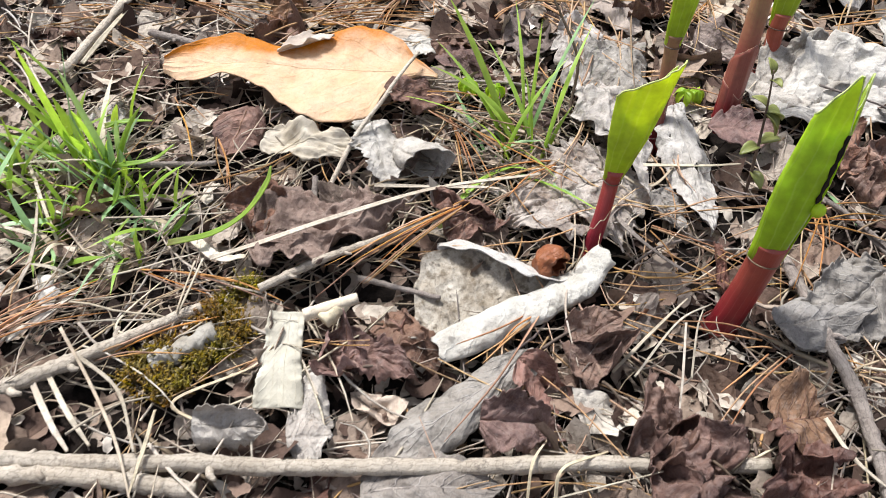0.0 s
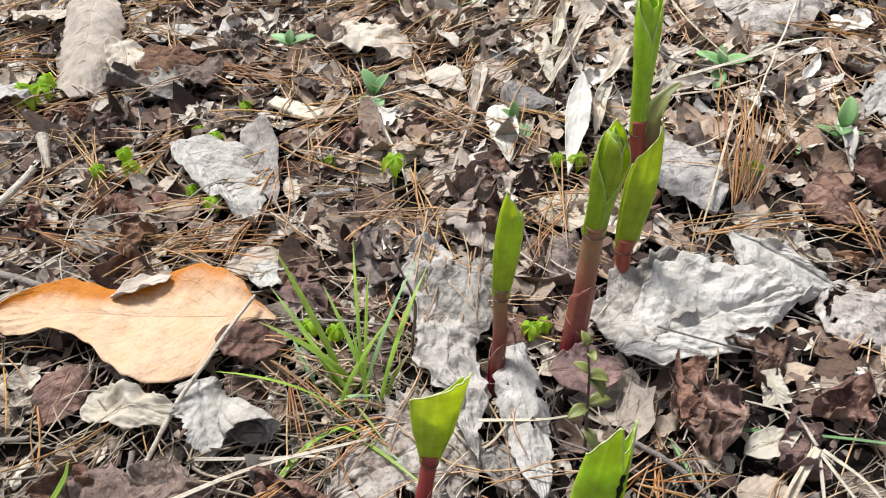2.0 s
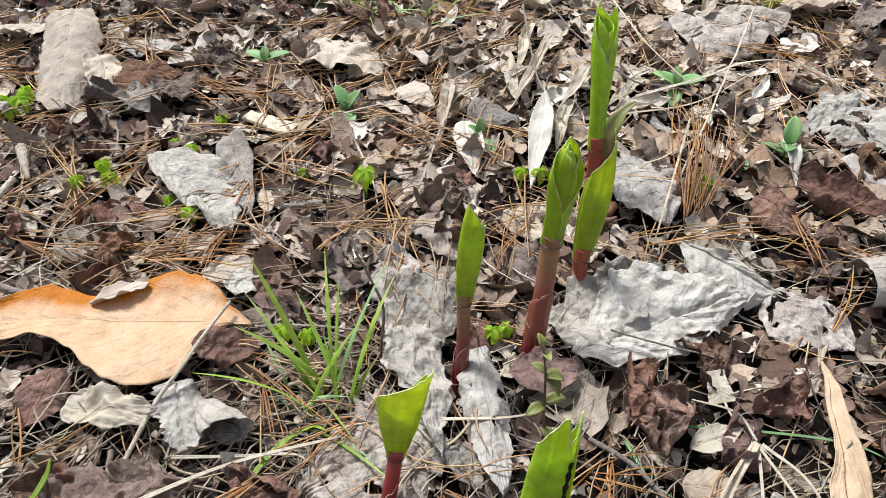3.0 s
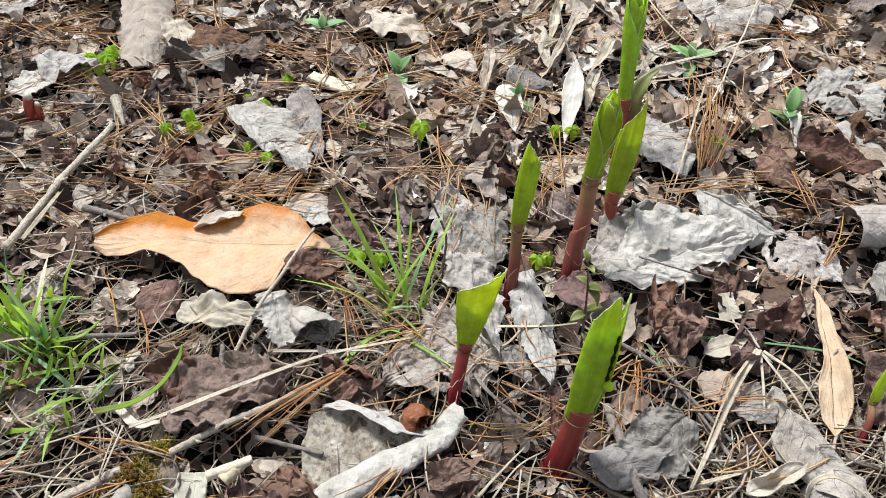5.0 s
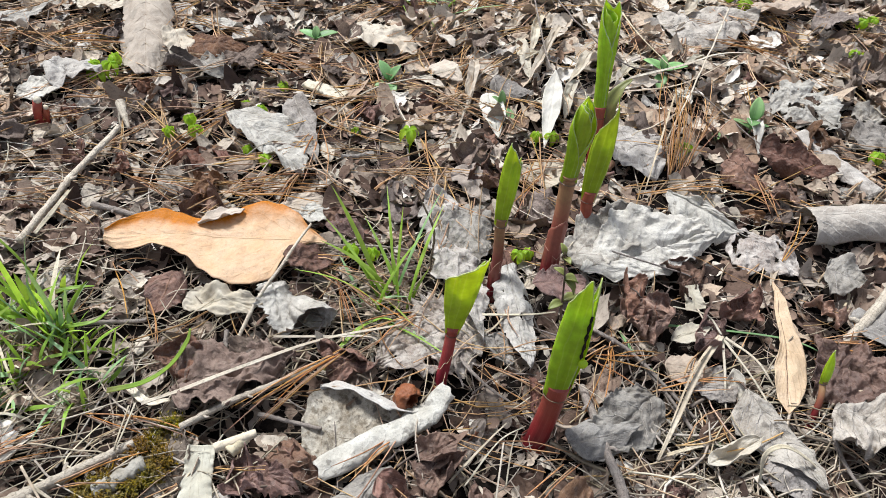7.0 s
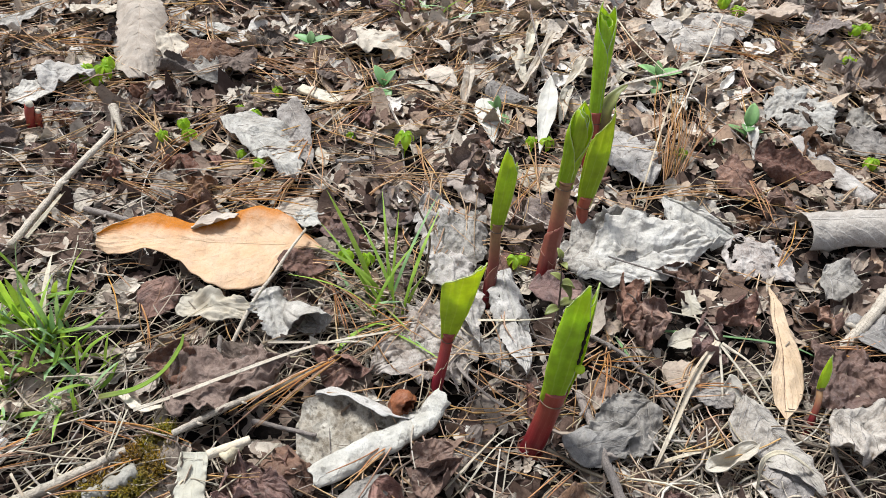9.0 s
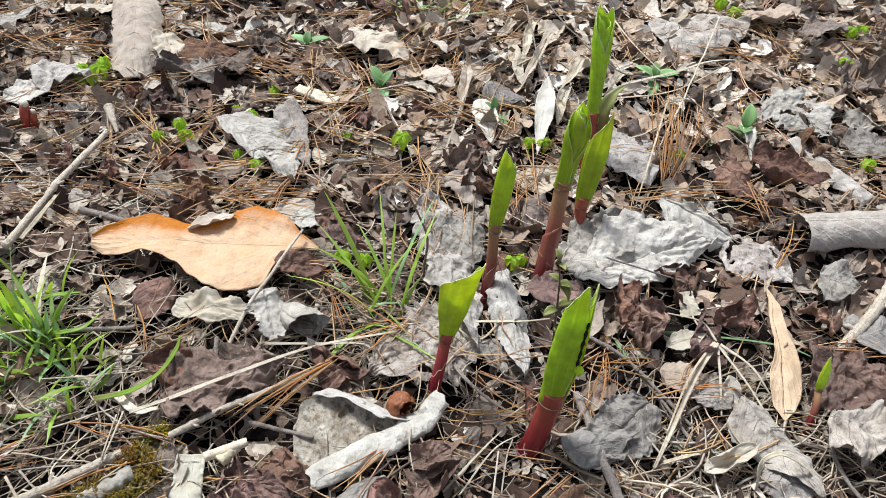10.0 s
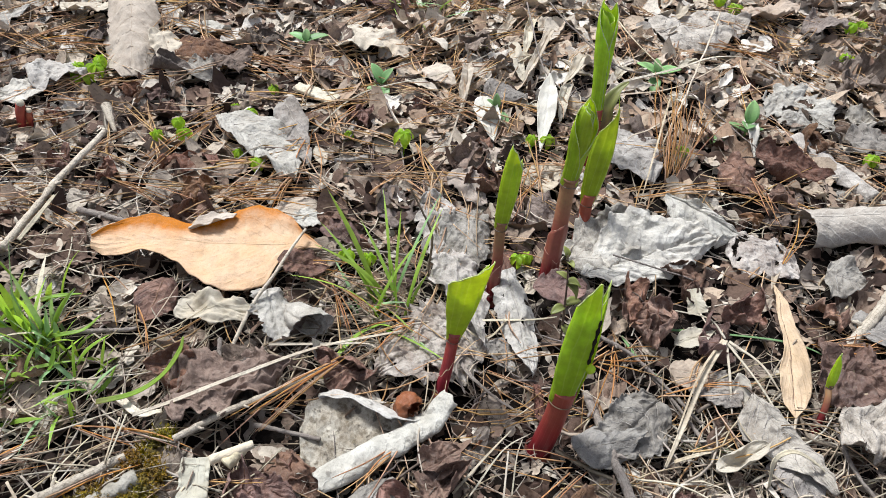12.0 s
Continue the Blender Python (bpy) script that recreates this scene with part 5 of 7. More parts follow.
leaf((-0.1678, 0.6554, 0.0040), (-0.1118, 0.6428, 0.0060), 0.0150, WHITE, "white chip of leaf", kind="oval", crumple=0.0018, roll=(-0.3, -0.2))
leaf((-0.1547, 0.6026, 0.0120), (-0.1011, 0.6052, 0.0080), 0.0240, RUST, "brown ribbed leaf lying over a white one", roll=(-0.8, -0.7), crumple=0.004, pucker=0.0016)
leaf((-0.1688, 0.5728, 0.0060), (-0.1344, 0.5724, 0.0060), 0.0165, TAUPE, "grey-brown leaf curled into a tube", roll=(1.9, 2.2), crumple=0.003)
leaf((-0.1401, 0.5817, 0.0040), (-0.1066, 0.5617, 0.0040), 0.016, GREY, "grey leaf fragment", roll=(1.2, 0.6), crumple=0.004)
leaf((-0.0095, 0.6369, 0.0060), (0.0557, 0.6146, 0.0060), 0.0300, BEIGE, "broad pale beige leaf half buried", roll=(-0.4, 0.5), crumple=0.006, nu=36)
leaf((0.0383, 0.6279, 0.0080), (0.0547, 0.5992, 0.0080), 0.016, BEIGE, "folded beige leaf", roll=(-0.9, -0.9), crumple=0.003)
leaf((0.0740, 0.5864, 0.0080), (0.0993, 0.5591, 0.0120), 0.0115, BEIGE, "small beige leaf folded at its corner", roll=(0.7, -0.2), crumple=0.003)
leaf((0.1258, 0.5615, 0.0120), (0.1625, 0.5427, 0.0100), 0.0165, GREY, "pale grey leaf arched over the litter", roll=(-0.9, -1.0), crumple=0.002)
leaf((0.1217, 0.5354, 0.0160), (0.1285, 0.4857, 0.0040), 0.0105, HUSK, "white triangular piece of leaf", roll=(0.3, -0.2), crumple=0.002)
leaf((0.1822, 0.5611, 0.0260), (0.1656, 0.4721, 0.0060), 0.0085, HUSK, "white silky leaf hanging down, twisted at its tip", kind="lance", roll=(0.4, 0.6), crumple=0.0016, pucker=0.0003, stalk=0.018, tilt=8)
for a, b, w in (((0.1842, 0.6936, 0.0200), (0.1667, 0.6089, 0.0100), 0.006), ((0.2031, 0.6611, 0.0200), (0.1597, 0.5659, 0.0100), 0.0055), ((0.2262, 0.6143, 0.0200), (0.1952, 0.5554, 0.0200), 0.0065), ((0.2045, 0.5718, 0.0160), (0.1846, 0.5129, 0.0060), 0.006),
                ((0.1566, 0.6476, 0.0100), (0.1638, 0.5743, 0.0060), 0.007), ((0.1118, 0.5884, 0.0120), (0.1057, 0.5277, 0.0040), 0.007), ((0.1277, 0.6516, 0.0060), (0.0928, 0.6353, 0.0040), 0.0055), ((0.2191, 0.7077, 0.0060), (0.2398, 0.6566, 0.0100), 0.006),
                ((0.2371, 0.5594, 0.0080), (0.2870, 0.5763, 0.0120), 0.009), ((0.2686, 0.6037, 0.0120), (0.2344, 0.5714, 0.0060), 0.0065), ((0.3138, 0.6063, 0.0100), (0.3436, 0.6160, 0.0120), 0.0055), ((0.3535, 0.7306, 0.0120), (0.3423, 0.7061, 0.0080), 0.008),
                ((0.2092, 0.5978, 0.0060), (0.2382, 0.6140, 0.0100), 0.008), ((0.1848, 0.6223, 0.0080), (0.1532, 0.6022, 0.0060), 0.006), ((0.1701, 0.6983, 0.0080), (0.1436, 0.6533, 0.0060), 0.0065)):
    leaf(a, b, w, SILK, "pale straw-coloured withered leaf, curled and twisted", kind="lance", roll=(1.5, 1.1), crumple=0.004, bend=-0.6, name="withered_leaf", group="withered pale leaves")
rnd = random.Random(31)
for _ in range(22):
    x, y = rnd.uniform(0.08, 0.36), rnd.uniform(0.52, 0.80)
    a, ln = rnd.uniform(0, math.tau), rnd.uniform(0.022, 0.05)
    leaf((x, y, rnd.uniform(0.004, 0.014)), (x + ln * math.cos(a), y + ln * math.sin(a), rnd.uniform(0.002, 0.012)), rnd.uniform(0.004, 0.008), rnd.choice((SILK, SILK, HUSK, BEIGE)),
         "pale straw-coloured withered leaf, curled and twisted", kind="lance", roll=(rnd.uniform(0.5, 2.0), rnd.uniform(0.3, 1.6)), crumple=0.0035, bend=rnd.uniform(-1.0, 0.6),
         name="withered_leaf", group="withered pale leaves", nu=26, nv=11)
leaf((0.3112, 0.6768, 0.0080), (0.4220, 0.7102, 0.0120), 0.0420, GREY, "broad grey-beige leaf lying at the back", roll=(-0.4, -0.5), crumple=0.005, nu=40, nv=25)
leaf((0.4213, 0.7174, 0.0120), (0.4894, 0.7469, 0.0100), 0.024, BEIGE, "beige-brown leaf with a dark folded edge", roll=(-0.6, 1.0), crumple=0.005)
leaf((0.4862, 0.7225, 0.0080), (0.5185, 0.6900, 0.0080), 0.024, TAUPE, "dull grey-brown leaf", roll=(-0.5, -0.7), crumple=0.005)
leaf((0.3938, 0.5735, 0.0140), (0.4368, 0.5067, 0.0080), 0.0270, LIGHT, "lacy grey leaf eaten into holes", crumple=0.0034, holes=0.26, freq=1.5, teeth=0.2, ragged=0.3, roll=(0.4, -0.5), nu=90, nv=61)
leaf((0.3962, 0.5075, 0.0100), (0.4336, 0.4278, 0.0080), 0.0130, LIGHT, "pale leaf rolled up into a tube", kind="strip", roll=(-1.7, -1.5), crumple=0.002)
leaf((0.4434, 0.5017, 0.0060), (0.4984, 0.5140, 0.0060), 0.018, GREY, "grey leaf fragment", crumple=0.004, roll=(0.5, -0.5))
leaf((0.2318, 0.5003, 0.0060), (0.2523, 0.4350, 0.0040), 0.0300, GREY, "flat pale grey leaf behind the shoots", crumple=0.003, roll=(-0.2, 0.4), nu=36)
leaf((-0.0412, 0.5511, 0.0060), (-0.0055, 0.5336, 0.0040), 0.0075, PITH, "flat chip of pale wood", kind="strip", crumple=0.0006, pucker=0.0, teeth=0.02, depth=0.003, name="wood_chip", group="")
leaf((-0.0016, 0.4532, 0.0040), (0.0248, 0.4587, 0.0040), 0.0055, GREY, "short grey roll of leaf", kind="strip", roll=(-2.4, -2.4), crumple=0.001)
leaf((-0.0165, 0.4704, 0.0040), (-0.0091, 0.4469, 0.0030), 0.005, SILK, "small pale yellow fragment", kind="oval", crumple=0.001)
leaf((0.0917, 0.4384, 0.0080), (0.1158, 0.4047, 0.0040), 0.0120, BEIGE, "pale beige torn leaf", crumple=0.003, ragged=0.3, roll=(0.4, -0.5))
leaf((0.0661, 0.4011, 0.0080), (0.0853, 0.3999, 0.0100), 0.0110, GREY, "pale round leaf standing on its edge", kind="oval", crumple=0.0015, roll=(0.5, 0.3), tilt=25)
leaf((0.1491, 0.4295, 0.0060), (0.1841, 0.4564, 0.0060), 0.0180, BEIGE, "tan-brown flat leaf", crumple=0.002, roll=(-0.3, 0.2))
leaf((0.0678, 0.4960, 0.0040), (0.0841, 0.4855, 0.0040), 0.008, BEIGE, "small beige leaf", kind="lance", crumple=0.001)
leaf((-0.1099, 0.5943, 0.0040), (-0.0897, 0.5633, 0.0040), 0.02, TAUPE, TL, crumple=0.006, roll=(0.8, -0.6))
# to the right of the shoots
leaf((0.3130, 0.3290, 0.0130), (0.2890, 0.2200, 0.0100), 0.0115, TAN, "smooth tan leaf, widest at its lower end", roll=(-0.25, 0.3), crumple=0.0014, pucker=0.0003, teeth=0.015, ragged=0.06, nu=60, bend=-0.25, flutter=0.25,
     edges=([0.0005, 0.0036, 0.0050, 0.0063, 0.0084, 0.0110, 0.0127, 0.0138, 0.0134, 0.0117, 0.0074, 0.0], [0.0005, 0.0012, 0.0017, 0.0022, 0.0026, 0.0031, 0.0041, 0.0062, 0.0084, 0.0091, 0.0072, 0.0]))
leaf((0.3261, 0.3513, 0.0060), (0.3105, 0.3252, 0.0080), 0.0028, BEIGE, "twisted dry leaf tip", kind="lance", roll=(1.2, 1.2), crumple=0.001)
leaf((0.2489, 0.3172, 0.0140), (0.2516, 0.3017, 0.0060), 0.0070, SILK, "white upright bit of husk", kind="strip", crumple=0.0008, tilt=6, teeth=0.02)
leaf((0.2060, 0.2290, 0.0120), (0.1560, 0.1870, 0.0080), 0.0168, GREY, "crumpled light grey leaf lying over a twig", tilt=-3, roll=(-0.5, 0.9), rim=0.45, bend=-0.15, crumple=0.0030, freq=1.5, ragged=0.40, teeth=0.16, nu=100, nv=61, flutter=0.15, pucker=0.0009)
leaf((0.2650, 0.2340, 0.0120), (0.2930, 0.1700, 0.0100), 0.0190, GREY, "long grey-brown leaf with its side turned down", roll=(-1.3, -0.4), rim=0.15, crumple=0.0022, freq=0.8, nu=70, nv=41, stalk=0.01, flutter=0.3, ragged=0.10,
     edges=([0.001, 0.006, 0.010, 0.012, 0.012, 0.010, 0.006, 0.001], [0.002, 0.019, 0.024, 0.021, 0.016, 0.011, 0.006, 0.001]))
leaf((0.2747, 0.1971, 0.0060), (0.2802, 0.1631, 0.0060), 0.0170, GREY, "grey leaf under another", roll=(-0.6, -0.6), crumple=0.003)
leaf((0.3153, 0.2196, 0.0060), (0.3461, 0.1979, 0.0100), 0.0290, GREY, "bleached grey leaf with a toothed edge", roll=(-0.5, 0.5), crumple=0.006, teeth=0.14, nu=60, nv=35, flutter=0.6)
leaf((0.3167, 0.2605, 0.0080), (0.3674, 0.2405, 0.0080), 0.0300, DARK, "purple-brown leaf with a grey torn patch", roll=(-0.7, -0.5), crumple=0.0080, freq=1.4, ragged=0.35, teeth=0.10, nu=90, nv=55, flutter=0.5)
leaf((0.3573, 0.2830, 0.0100), (0.4002, 0.2974, 0.0120), 0.020, GREY, "pale grey leaf against a stick", roll=(-0.7, -0.3), crumple=0.003)
leaf((0.2281, 0.2748, 0.0060), (0.2584, 0.2868, 0.0080), 0.0080, SILK, "pale withered blade", kind="lance", roll=(0.8, 0.5), crumple=0.0018)
leaf((0.2198, 0.2555, 0.0060), (0.2499, 0.2518, 0.0040), 0.0130, BEIGE, "pale oval leaf half under straws", kind="oval", roll=(-0.4, -0.3), crumple=0.002)
leaf((0.2290, 0.1860, 0.0090), (0.2630, 0.2000, 0.0130), 0.0110, SILK, "cream husk curled into an open fold", kind="lance", roll=(2.4, 1.9), crumple=0.002)
leaf((0.2601, 0.2494, 0.0120), (0.2614, 0.2303, 0.0040), 0.006, SILK, "twisted pale blade", kind="lance", roll=(1.0, 0.8), crumple=0.003)
leaf((0.2408, 0.2546, 0.0040), (0.2565, 0.2281, 0.0040), 0.018, GREY, "flat grey leaf", crumple=0.003, roll=(-0.3, 0.2))
leaf((0.3558, 0.3407, 0.0080), (0.3792, 0.3290, 0.0100), 0.0170, GREY, "crumpled pale grey leaf with a dark hollow", roll=(1.4, -0.6), crumple=0.004)
leaf((0.3131, 0.4603, 0.0100), (0.3385, 0.4312, 0.0060), 0.016, RUST, "rust-brown leaf turned up at its corner", roll=(1.2, -1.0), crumple=0.005, freq=1.35)
leaf((0.3487, 0.4740, 0.0080), (0.4045, 0.4494, 0.0050), 0.015, RUST, "curled rust-brown dead leaf on the litter", roll=(1.6, -1.2), crumple=0.005, freq=1.4, ragged=0.3, nu=60, nv=35)
leaf((0.4590, 0.5452, 0.0060), (0.4886, 0.5317, 0.0080), 0.014, GREY, GL, roll=(1.4, -0.9), crumple=0.005, freq=1.35)
# bottom and left
leaf((-0.0819, 0.2300, 0.0060), (-0.0115, 0.2478, 0.0060), 0.0270, BROAD, "broad grey-brown leaf under a twig", roll=(-0.6, 0.6), crumple=0.0068, freq=1.3, pucker=0.0014, ragged=0.5, teeth=0.10, nu=76, nv=47, flutter=0.5)
leaf((-0.0420, 0.2495, 0.0080), (-0.0392, 0.2724, 0.0060), 0.014, TAUPE, TL, roll=(0.5, -0.5), crumple=0.004)
leaf((-0.0389, 0.1793, 0.0050), (0.0021, 0.1660, 0.0050), 0.0115, BROWN, "red-brown leaf with curled ribs", roll=(0.9, -0.9), crumple=0.0048, pucker=0.0018, ragged=0.4, teeth=0.12, nu=70, nv=41, flutter=0.6)
leaf((-0.0812, 0.1364, 0.0080), (-0.0532, 0.1392, 0.0060), 0.0120, LIGHT, "grey-brown leaf curled into rings", roll=(2.6, -1.8), crumple=0.0040, flutter=0.4, ragged=0.3, nu=60, nv=35)
leaf((-0.0467, 0.1339, 0.0060), (-0.0306, 0.1381, 0.0040), 0.0110, LIGHT, "pale grey torn scrap of leaf", crumple=0.0025, ragged=0.6, teeth=0.3, roll=(-0.3, -0.2))
leaf((-0.0147, 0.1164, 0.0060), (0.0381, 0.1227, 0.0040), 0.018, GREY, "flat bluish grey leaf under the stick", crumple=0.0025)
leaf((0.1486, 0.1961, 0.0120), (0.1946, 0.2090, 0.0080), 0.013, GREY, "crumpled grey leaf over a stick", roll=(-0.8, -0.6), crumple=0.005, nu=38)
leaf((0.1399, 0.1536, 0.0140), (0.1666, 0.1594, 0.0060), 0.0165, RUST, "rust-orange leaf with a raised tip", roll=(0.9, -0.4), crumple=0.004)
leaf((0.0280, 0.1480, 0.0020), (0.0640, 0.1450, 0.0020), 0.014, BROWN, BL, roll=(1.4, -0.8), crumple=0.008, ragged=0.3, teeth=0.12, nu=64, nv=37)
leaf((0.0656, 0.1861, 0.0060), (0.0871, 0.1975, 0.0080), 0.012, BROWN, BL, roll=(1.2, 0.7), crumple=0.004)
leaf((0.1459, 0.4030, 0.0060), (0.1762, 0.3888, 0.0060), 0.016, TAUPE, TL, roll=(0.7, -0.6), crumple=0.004)
leaf((-0.0320, 0.2500, 0.0040), (-0.0602, 0.2292, 0.0060), 0.022, TAUPE, TL, roll=(0.4, -0.4), crumple=0.004)
maple((0.1004, 0.1459, 0.0080), 0.025, 30, DARK, "large purple-brown lobed leaf", roll=-0.5, crumple=0.0085)
maple((0.1070, 0.1237, 0.0100), 0.029, 120, DARK, "large purple-brown lobed leaf over the stick", roll=-0.4, crumple=0.0085)
maple((0.1473, 0.1355, 0.0080), 0.025, 70, DARK, "dark purple-brown lobed leaf", roll=-0.6, crumple=0.0085)
for at, size, turn, mat, roll in (((0.2171, 0.2914, 0.0080), 0.025, 200, BROWN, -0.6), ((0.2549, 0.2765, 0.0020), 0.019, 90, BROWN, 0.7), ((0.2836, 0.3029, 0.0030), 0.019, 20, BROWN, 0.8), ((0.2496, 0.3270, 0.0060), 0.024, 300, BROWN, -0.5),
                                  ((0.2087, 0.3057, 0.0080), 0.022, 120, BROWN, 0.9), ((0.3547, 0.4264, 0.0060), 0.017, 140, RUST, -0.9), ((0.0176, 0.2528, 0.0060), 0.022, 40, BROWN, -0.3), ((-0.0780, 0.2478, 0.0060), 0.020, 150, RUST, -0.8),
                                  ((-0.1660, 0.4290, 0.0060), 0.015, 20, RUST, -0.8), ((-0.2044, 0.4399, 0.0060), 0.017, 200, RUST, -0.8),
                                  ((-0.0297, 0.1728, 0.0040), 0.016, 60, BROWN, 0.9), ((-0.0083, 0.1896, 0.0040), 0.014, 260, BROWN, -1.2), ((0.0744, 0.1765, 0.0060), 0.018, 10, BROWN, 0.9), ((0.4075, 0.4950, 0.0060), 0.022, 50, RUST, -0.8),
                                  ((0.1183, 0.4299, 0.0040), 0.022, 100, BROWN, 0.5), ((0.0083, 0.3788, 0.0040), 0.018, 0, BROWN, -0.5), ((0.3488, 0.3004, 0.0060), 0.020, 70, BROWN, -0.7),
                                  ((0.1198, 0.6294, 0.0060), 0.020, 30, TAUPE, -0.8), ((-0.0791, 0.6294, 0.0060), 0.020, 220, TAUPE, -0.6),
                                  ((0.0175, 0.5121, 0.0040), 0.016, 330, BROWN, -0.8), ((0.4953, 0.6047, 0.0060), 0.03, 200, TAUPE, 0.6), ((-0.2253, 0.6137, 0.0060), 0.020, 10, TAUPE, -0.7)):
    maple(at, size, turn, mat, "crumpled purple-brown lobed leaf" if mat is BROWN else "crumpled rust-brown lobed leaf" if mat is RUST else "dull grey-brown lobed leaf", roll=roll)


# ---- twigs and straws ----
twig([(-0.0694, 0.1985, 0.0130), (-0.0332, 0.2203, 0.0150), (0.0077, 0.2457, 0.0120)], 0.0019, 0.0016, "straight grey-brown twig across the leaf litter", BARK_PALE, knots=3)
twig([(-0.2114, 0.3416, 0.0080), (-0.1963, 0.4058, 0.0100), (-0.1761, 0.4629, 0.0160)], 0.0026, 0.0022, "pale grey twig leaning over the litter", BARK_PALE, knots=3)
twig([(-0.1757, 0.3851, 0.0040), (-0.1390, 0.3731, 0.0050)], 0.0024, 0.0020, "short brown twig ending at the orange leaf", BARK, knots=1)
twig([(-0.1719, 0.1422, 0.0060), (-0.1389, 0.1619, 0.0070), (-0.1008, 0.1842, 0.0100)], 0.0036, 0.0026, "thick grey twig with knots", BARK_PALE, knots=3)
twig([(-0.1738, 0.1190, 0.0060), (-0.0862, 0.1220, 0.0060), (-0.0034, 0.1260, 0.0060), (0.0691, 0.1320, 0.0060), (0.1366, 0.1365, 0.0040)], 0.0034, 0.0029, "long straight pale stick lying across the ground", BARK_PALE, knots=5, n=60, wander=0.0008)
twig([(-0.1730, 0.1151, 0.0040), (-0.1156, 0.1149, 0.0050), (-0.0763, 0.1136, 0.0030)], 0.0036, 0.0034, "thick pale stick beside a longer one", BARK_PALE, knots=2)
twig([(0.1639, 0.2386, 0.0040), (0.1707, 0.1993, 0.0050), (0.1779, 0.1603, 0.0060), (0.1786, 0.1209, 0.0050)], 0.0026, 0.0030, "grey-brown stick running under the leaves", BARK, knots=4)
twig([(0.4054, 0.3338, 0.0120), (0.3717, 0.2980, 0.0100), (0.3460, 0.2770, 0.0040)], 0.0040, 0.0034, "thick grey stick", BARK_PALE, knots=2)
twig([(-0.0535, 0.2521, 0.0040), (-0.0415, 0.2900, 0.0140), (-0.0265, 0.3180, 0.0225), (-0.0130, 0.3560, 0.0215)], 0.0013, 0.0009, "thin bent twig leaning on the orange leaf", BARK_PALE, knots=2, lumps=0.2)
twig([(-0.0562, 0.2520, 0.0040), (-0.0579, 0.2717, 0.0060)], 0.0016, 0.0014, "short upright broken twig", BARK)
twig([(-0.1476, 0.2738, 0.0060), (-0.1094, 0.2787, 0.0060)], 0.0016, 0.0013, "thin grey twig on the soil", BARK, knots=1)
twig([(-0.1077, 0.1639, 0.0040), (-0.0842, 0.1794, 0.0080)], 0.0048, 0.0040, "short stick crusted with grey lichen", LICHEN, lumps=0.9)
twig([(-0.1354, 0.1636, 0.0040), (-0.1145, 0.1784, 0.0060), (-0.0937, 0.1919, 0.0060)], 0.0030, 0.0024, "grey twig among dry straws", BARK_PALE, knots=2)
twig([(-0.0301, 0.2130, 0.0040), (0.0085, 0.2050, 0.0050)], 0.0014, 0.0012, "thin grey twig by the white leaf", BARK)
twig([(0.0008, 0.3500, 0.0060), (0.0339, 0.3485, 0.0080), (0.0613, 0.3460, 0.0080)], 0.0009, 0.0007, "thin grey stem", BARK, lumps=0.2)
twig([(0.1767, 0.2776, 0.0100), (0.1982, 0.2634, 0.0080), (0.2163, 0.2379, 0.0060), (0.2310, 0.2178, 0.0040)], 0.0014, 0.0010, "thin branching grey twig", BARK, knots=3)
twig([(0.2356, 0.1909, 0.0030), (0.2158, 0.2345, 0.0050), (0.2040, 0.2599, 0.0040)], 0.0012, 0.0008, "thin grey twig", BARK)
twig([(0.2936, 0.2282, 0.0040), (0.2911, 0.2072, 0.0080), (0.3079, 0.2017, 0.0040)], 0.0008, 0.0007, "thin curved leaf stalk", STEM_DARK, lumps=0.2)
twig([(0.3126, 0.2177, 0.0040), (0.3120, 0.1841, 0.0050), (0.3215, 0.1613, 0.0040)], 0.0013, 0.0010, "thin dark twig between the leaves", BARK)
twig([(0.0701, 0.3315, 0.0040), (0.0706, 0.3490, 0.0300), (0.0562, 0.3662, 0.0520)], 0.0009, 0.0006, "thin dark upright stem beside the grass", STEM_DARK, knots=3)
twig([(0.1736, 0.6800, 0.0300), (0.1803, 0.5866, 0.0160), (0.1982, 0.5485, 0.0100)], 0.0008, 0.0006, "thin brown stem bent over the pale leaves", BARK, lumps=0.2)
twig([(0.1967, 0.6828, 0.0300), (0.2144, 0.6289, 0.0300), (0.2508, 0.5808, 0.0220), (0.2979, 0.5710, 0.0160), (0.3504, 0.4922, 0.0080), (0.3708, 0.4605, 0.0040)], 0.0008, 0.0006, "long thin brown stem lying over the litter", BARK, lumps=0.2, n=50)
twig([(0.3824, 0.7002, 0.0200), (0.3208, 0.5795, 0.0180), (0.2681, 0.4784, 0.0080)], 0.0009, 0.0007, "thin tan stem leaning", STRAW, lumps=0.2)
twig([(0.2296, 0.2255, 0.0040), (0.2389, 0.2304, 0.0060)], 0.0012, 0.001, "short dark twig", STEM_DARK)
twig([(0.0125, 0.6082, 0.0060), (0.0463, 0.5063, 0.0040), (0.0544, 0.4407, 0.0030)], 0.0009, 0.0007, "thin grey-brown stem", BARK, lumps=0.2)
twig([(-0.1866, 0.4998, 0.0120), (-0.1732, 0.4718, 0.0080)], 0.0042, 0.0012, "short flattened grey piece of bark", BARK_PALE)
twig([(0.1986, 0.4282, 0.0040), (0.2178, 0.4526, 0.0080)], 0.0042, 0.0036, "short stub of reddish brown bark", fibre_material("red_bark", (0.24, 0.13, 0.085), (0.16, 0.085, 0.06)), knots=1)
twig([(-0.0477, 0.1859, 0.0140), (-0.0265, 0.1945, 0.0160)], 0.0028, 0.0024, "short broken pale stalk", PITH, lumps=0.25, category="plant stalk", name="broken_stalk")
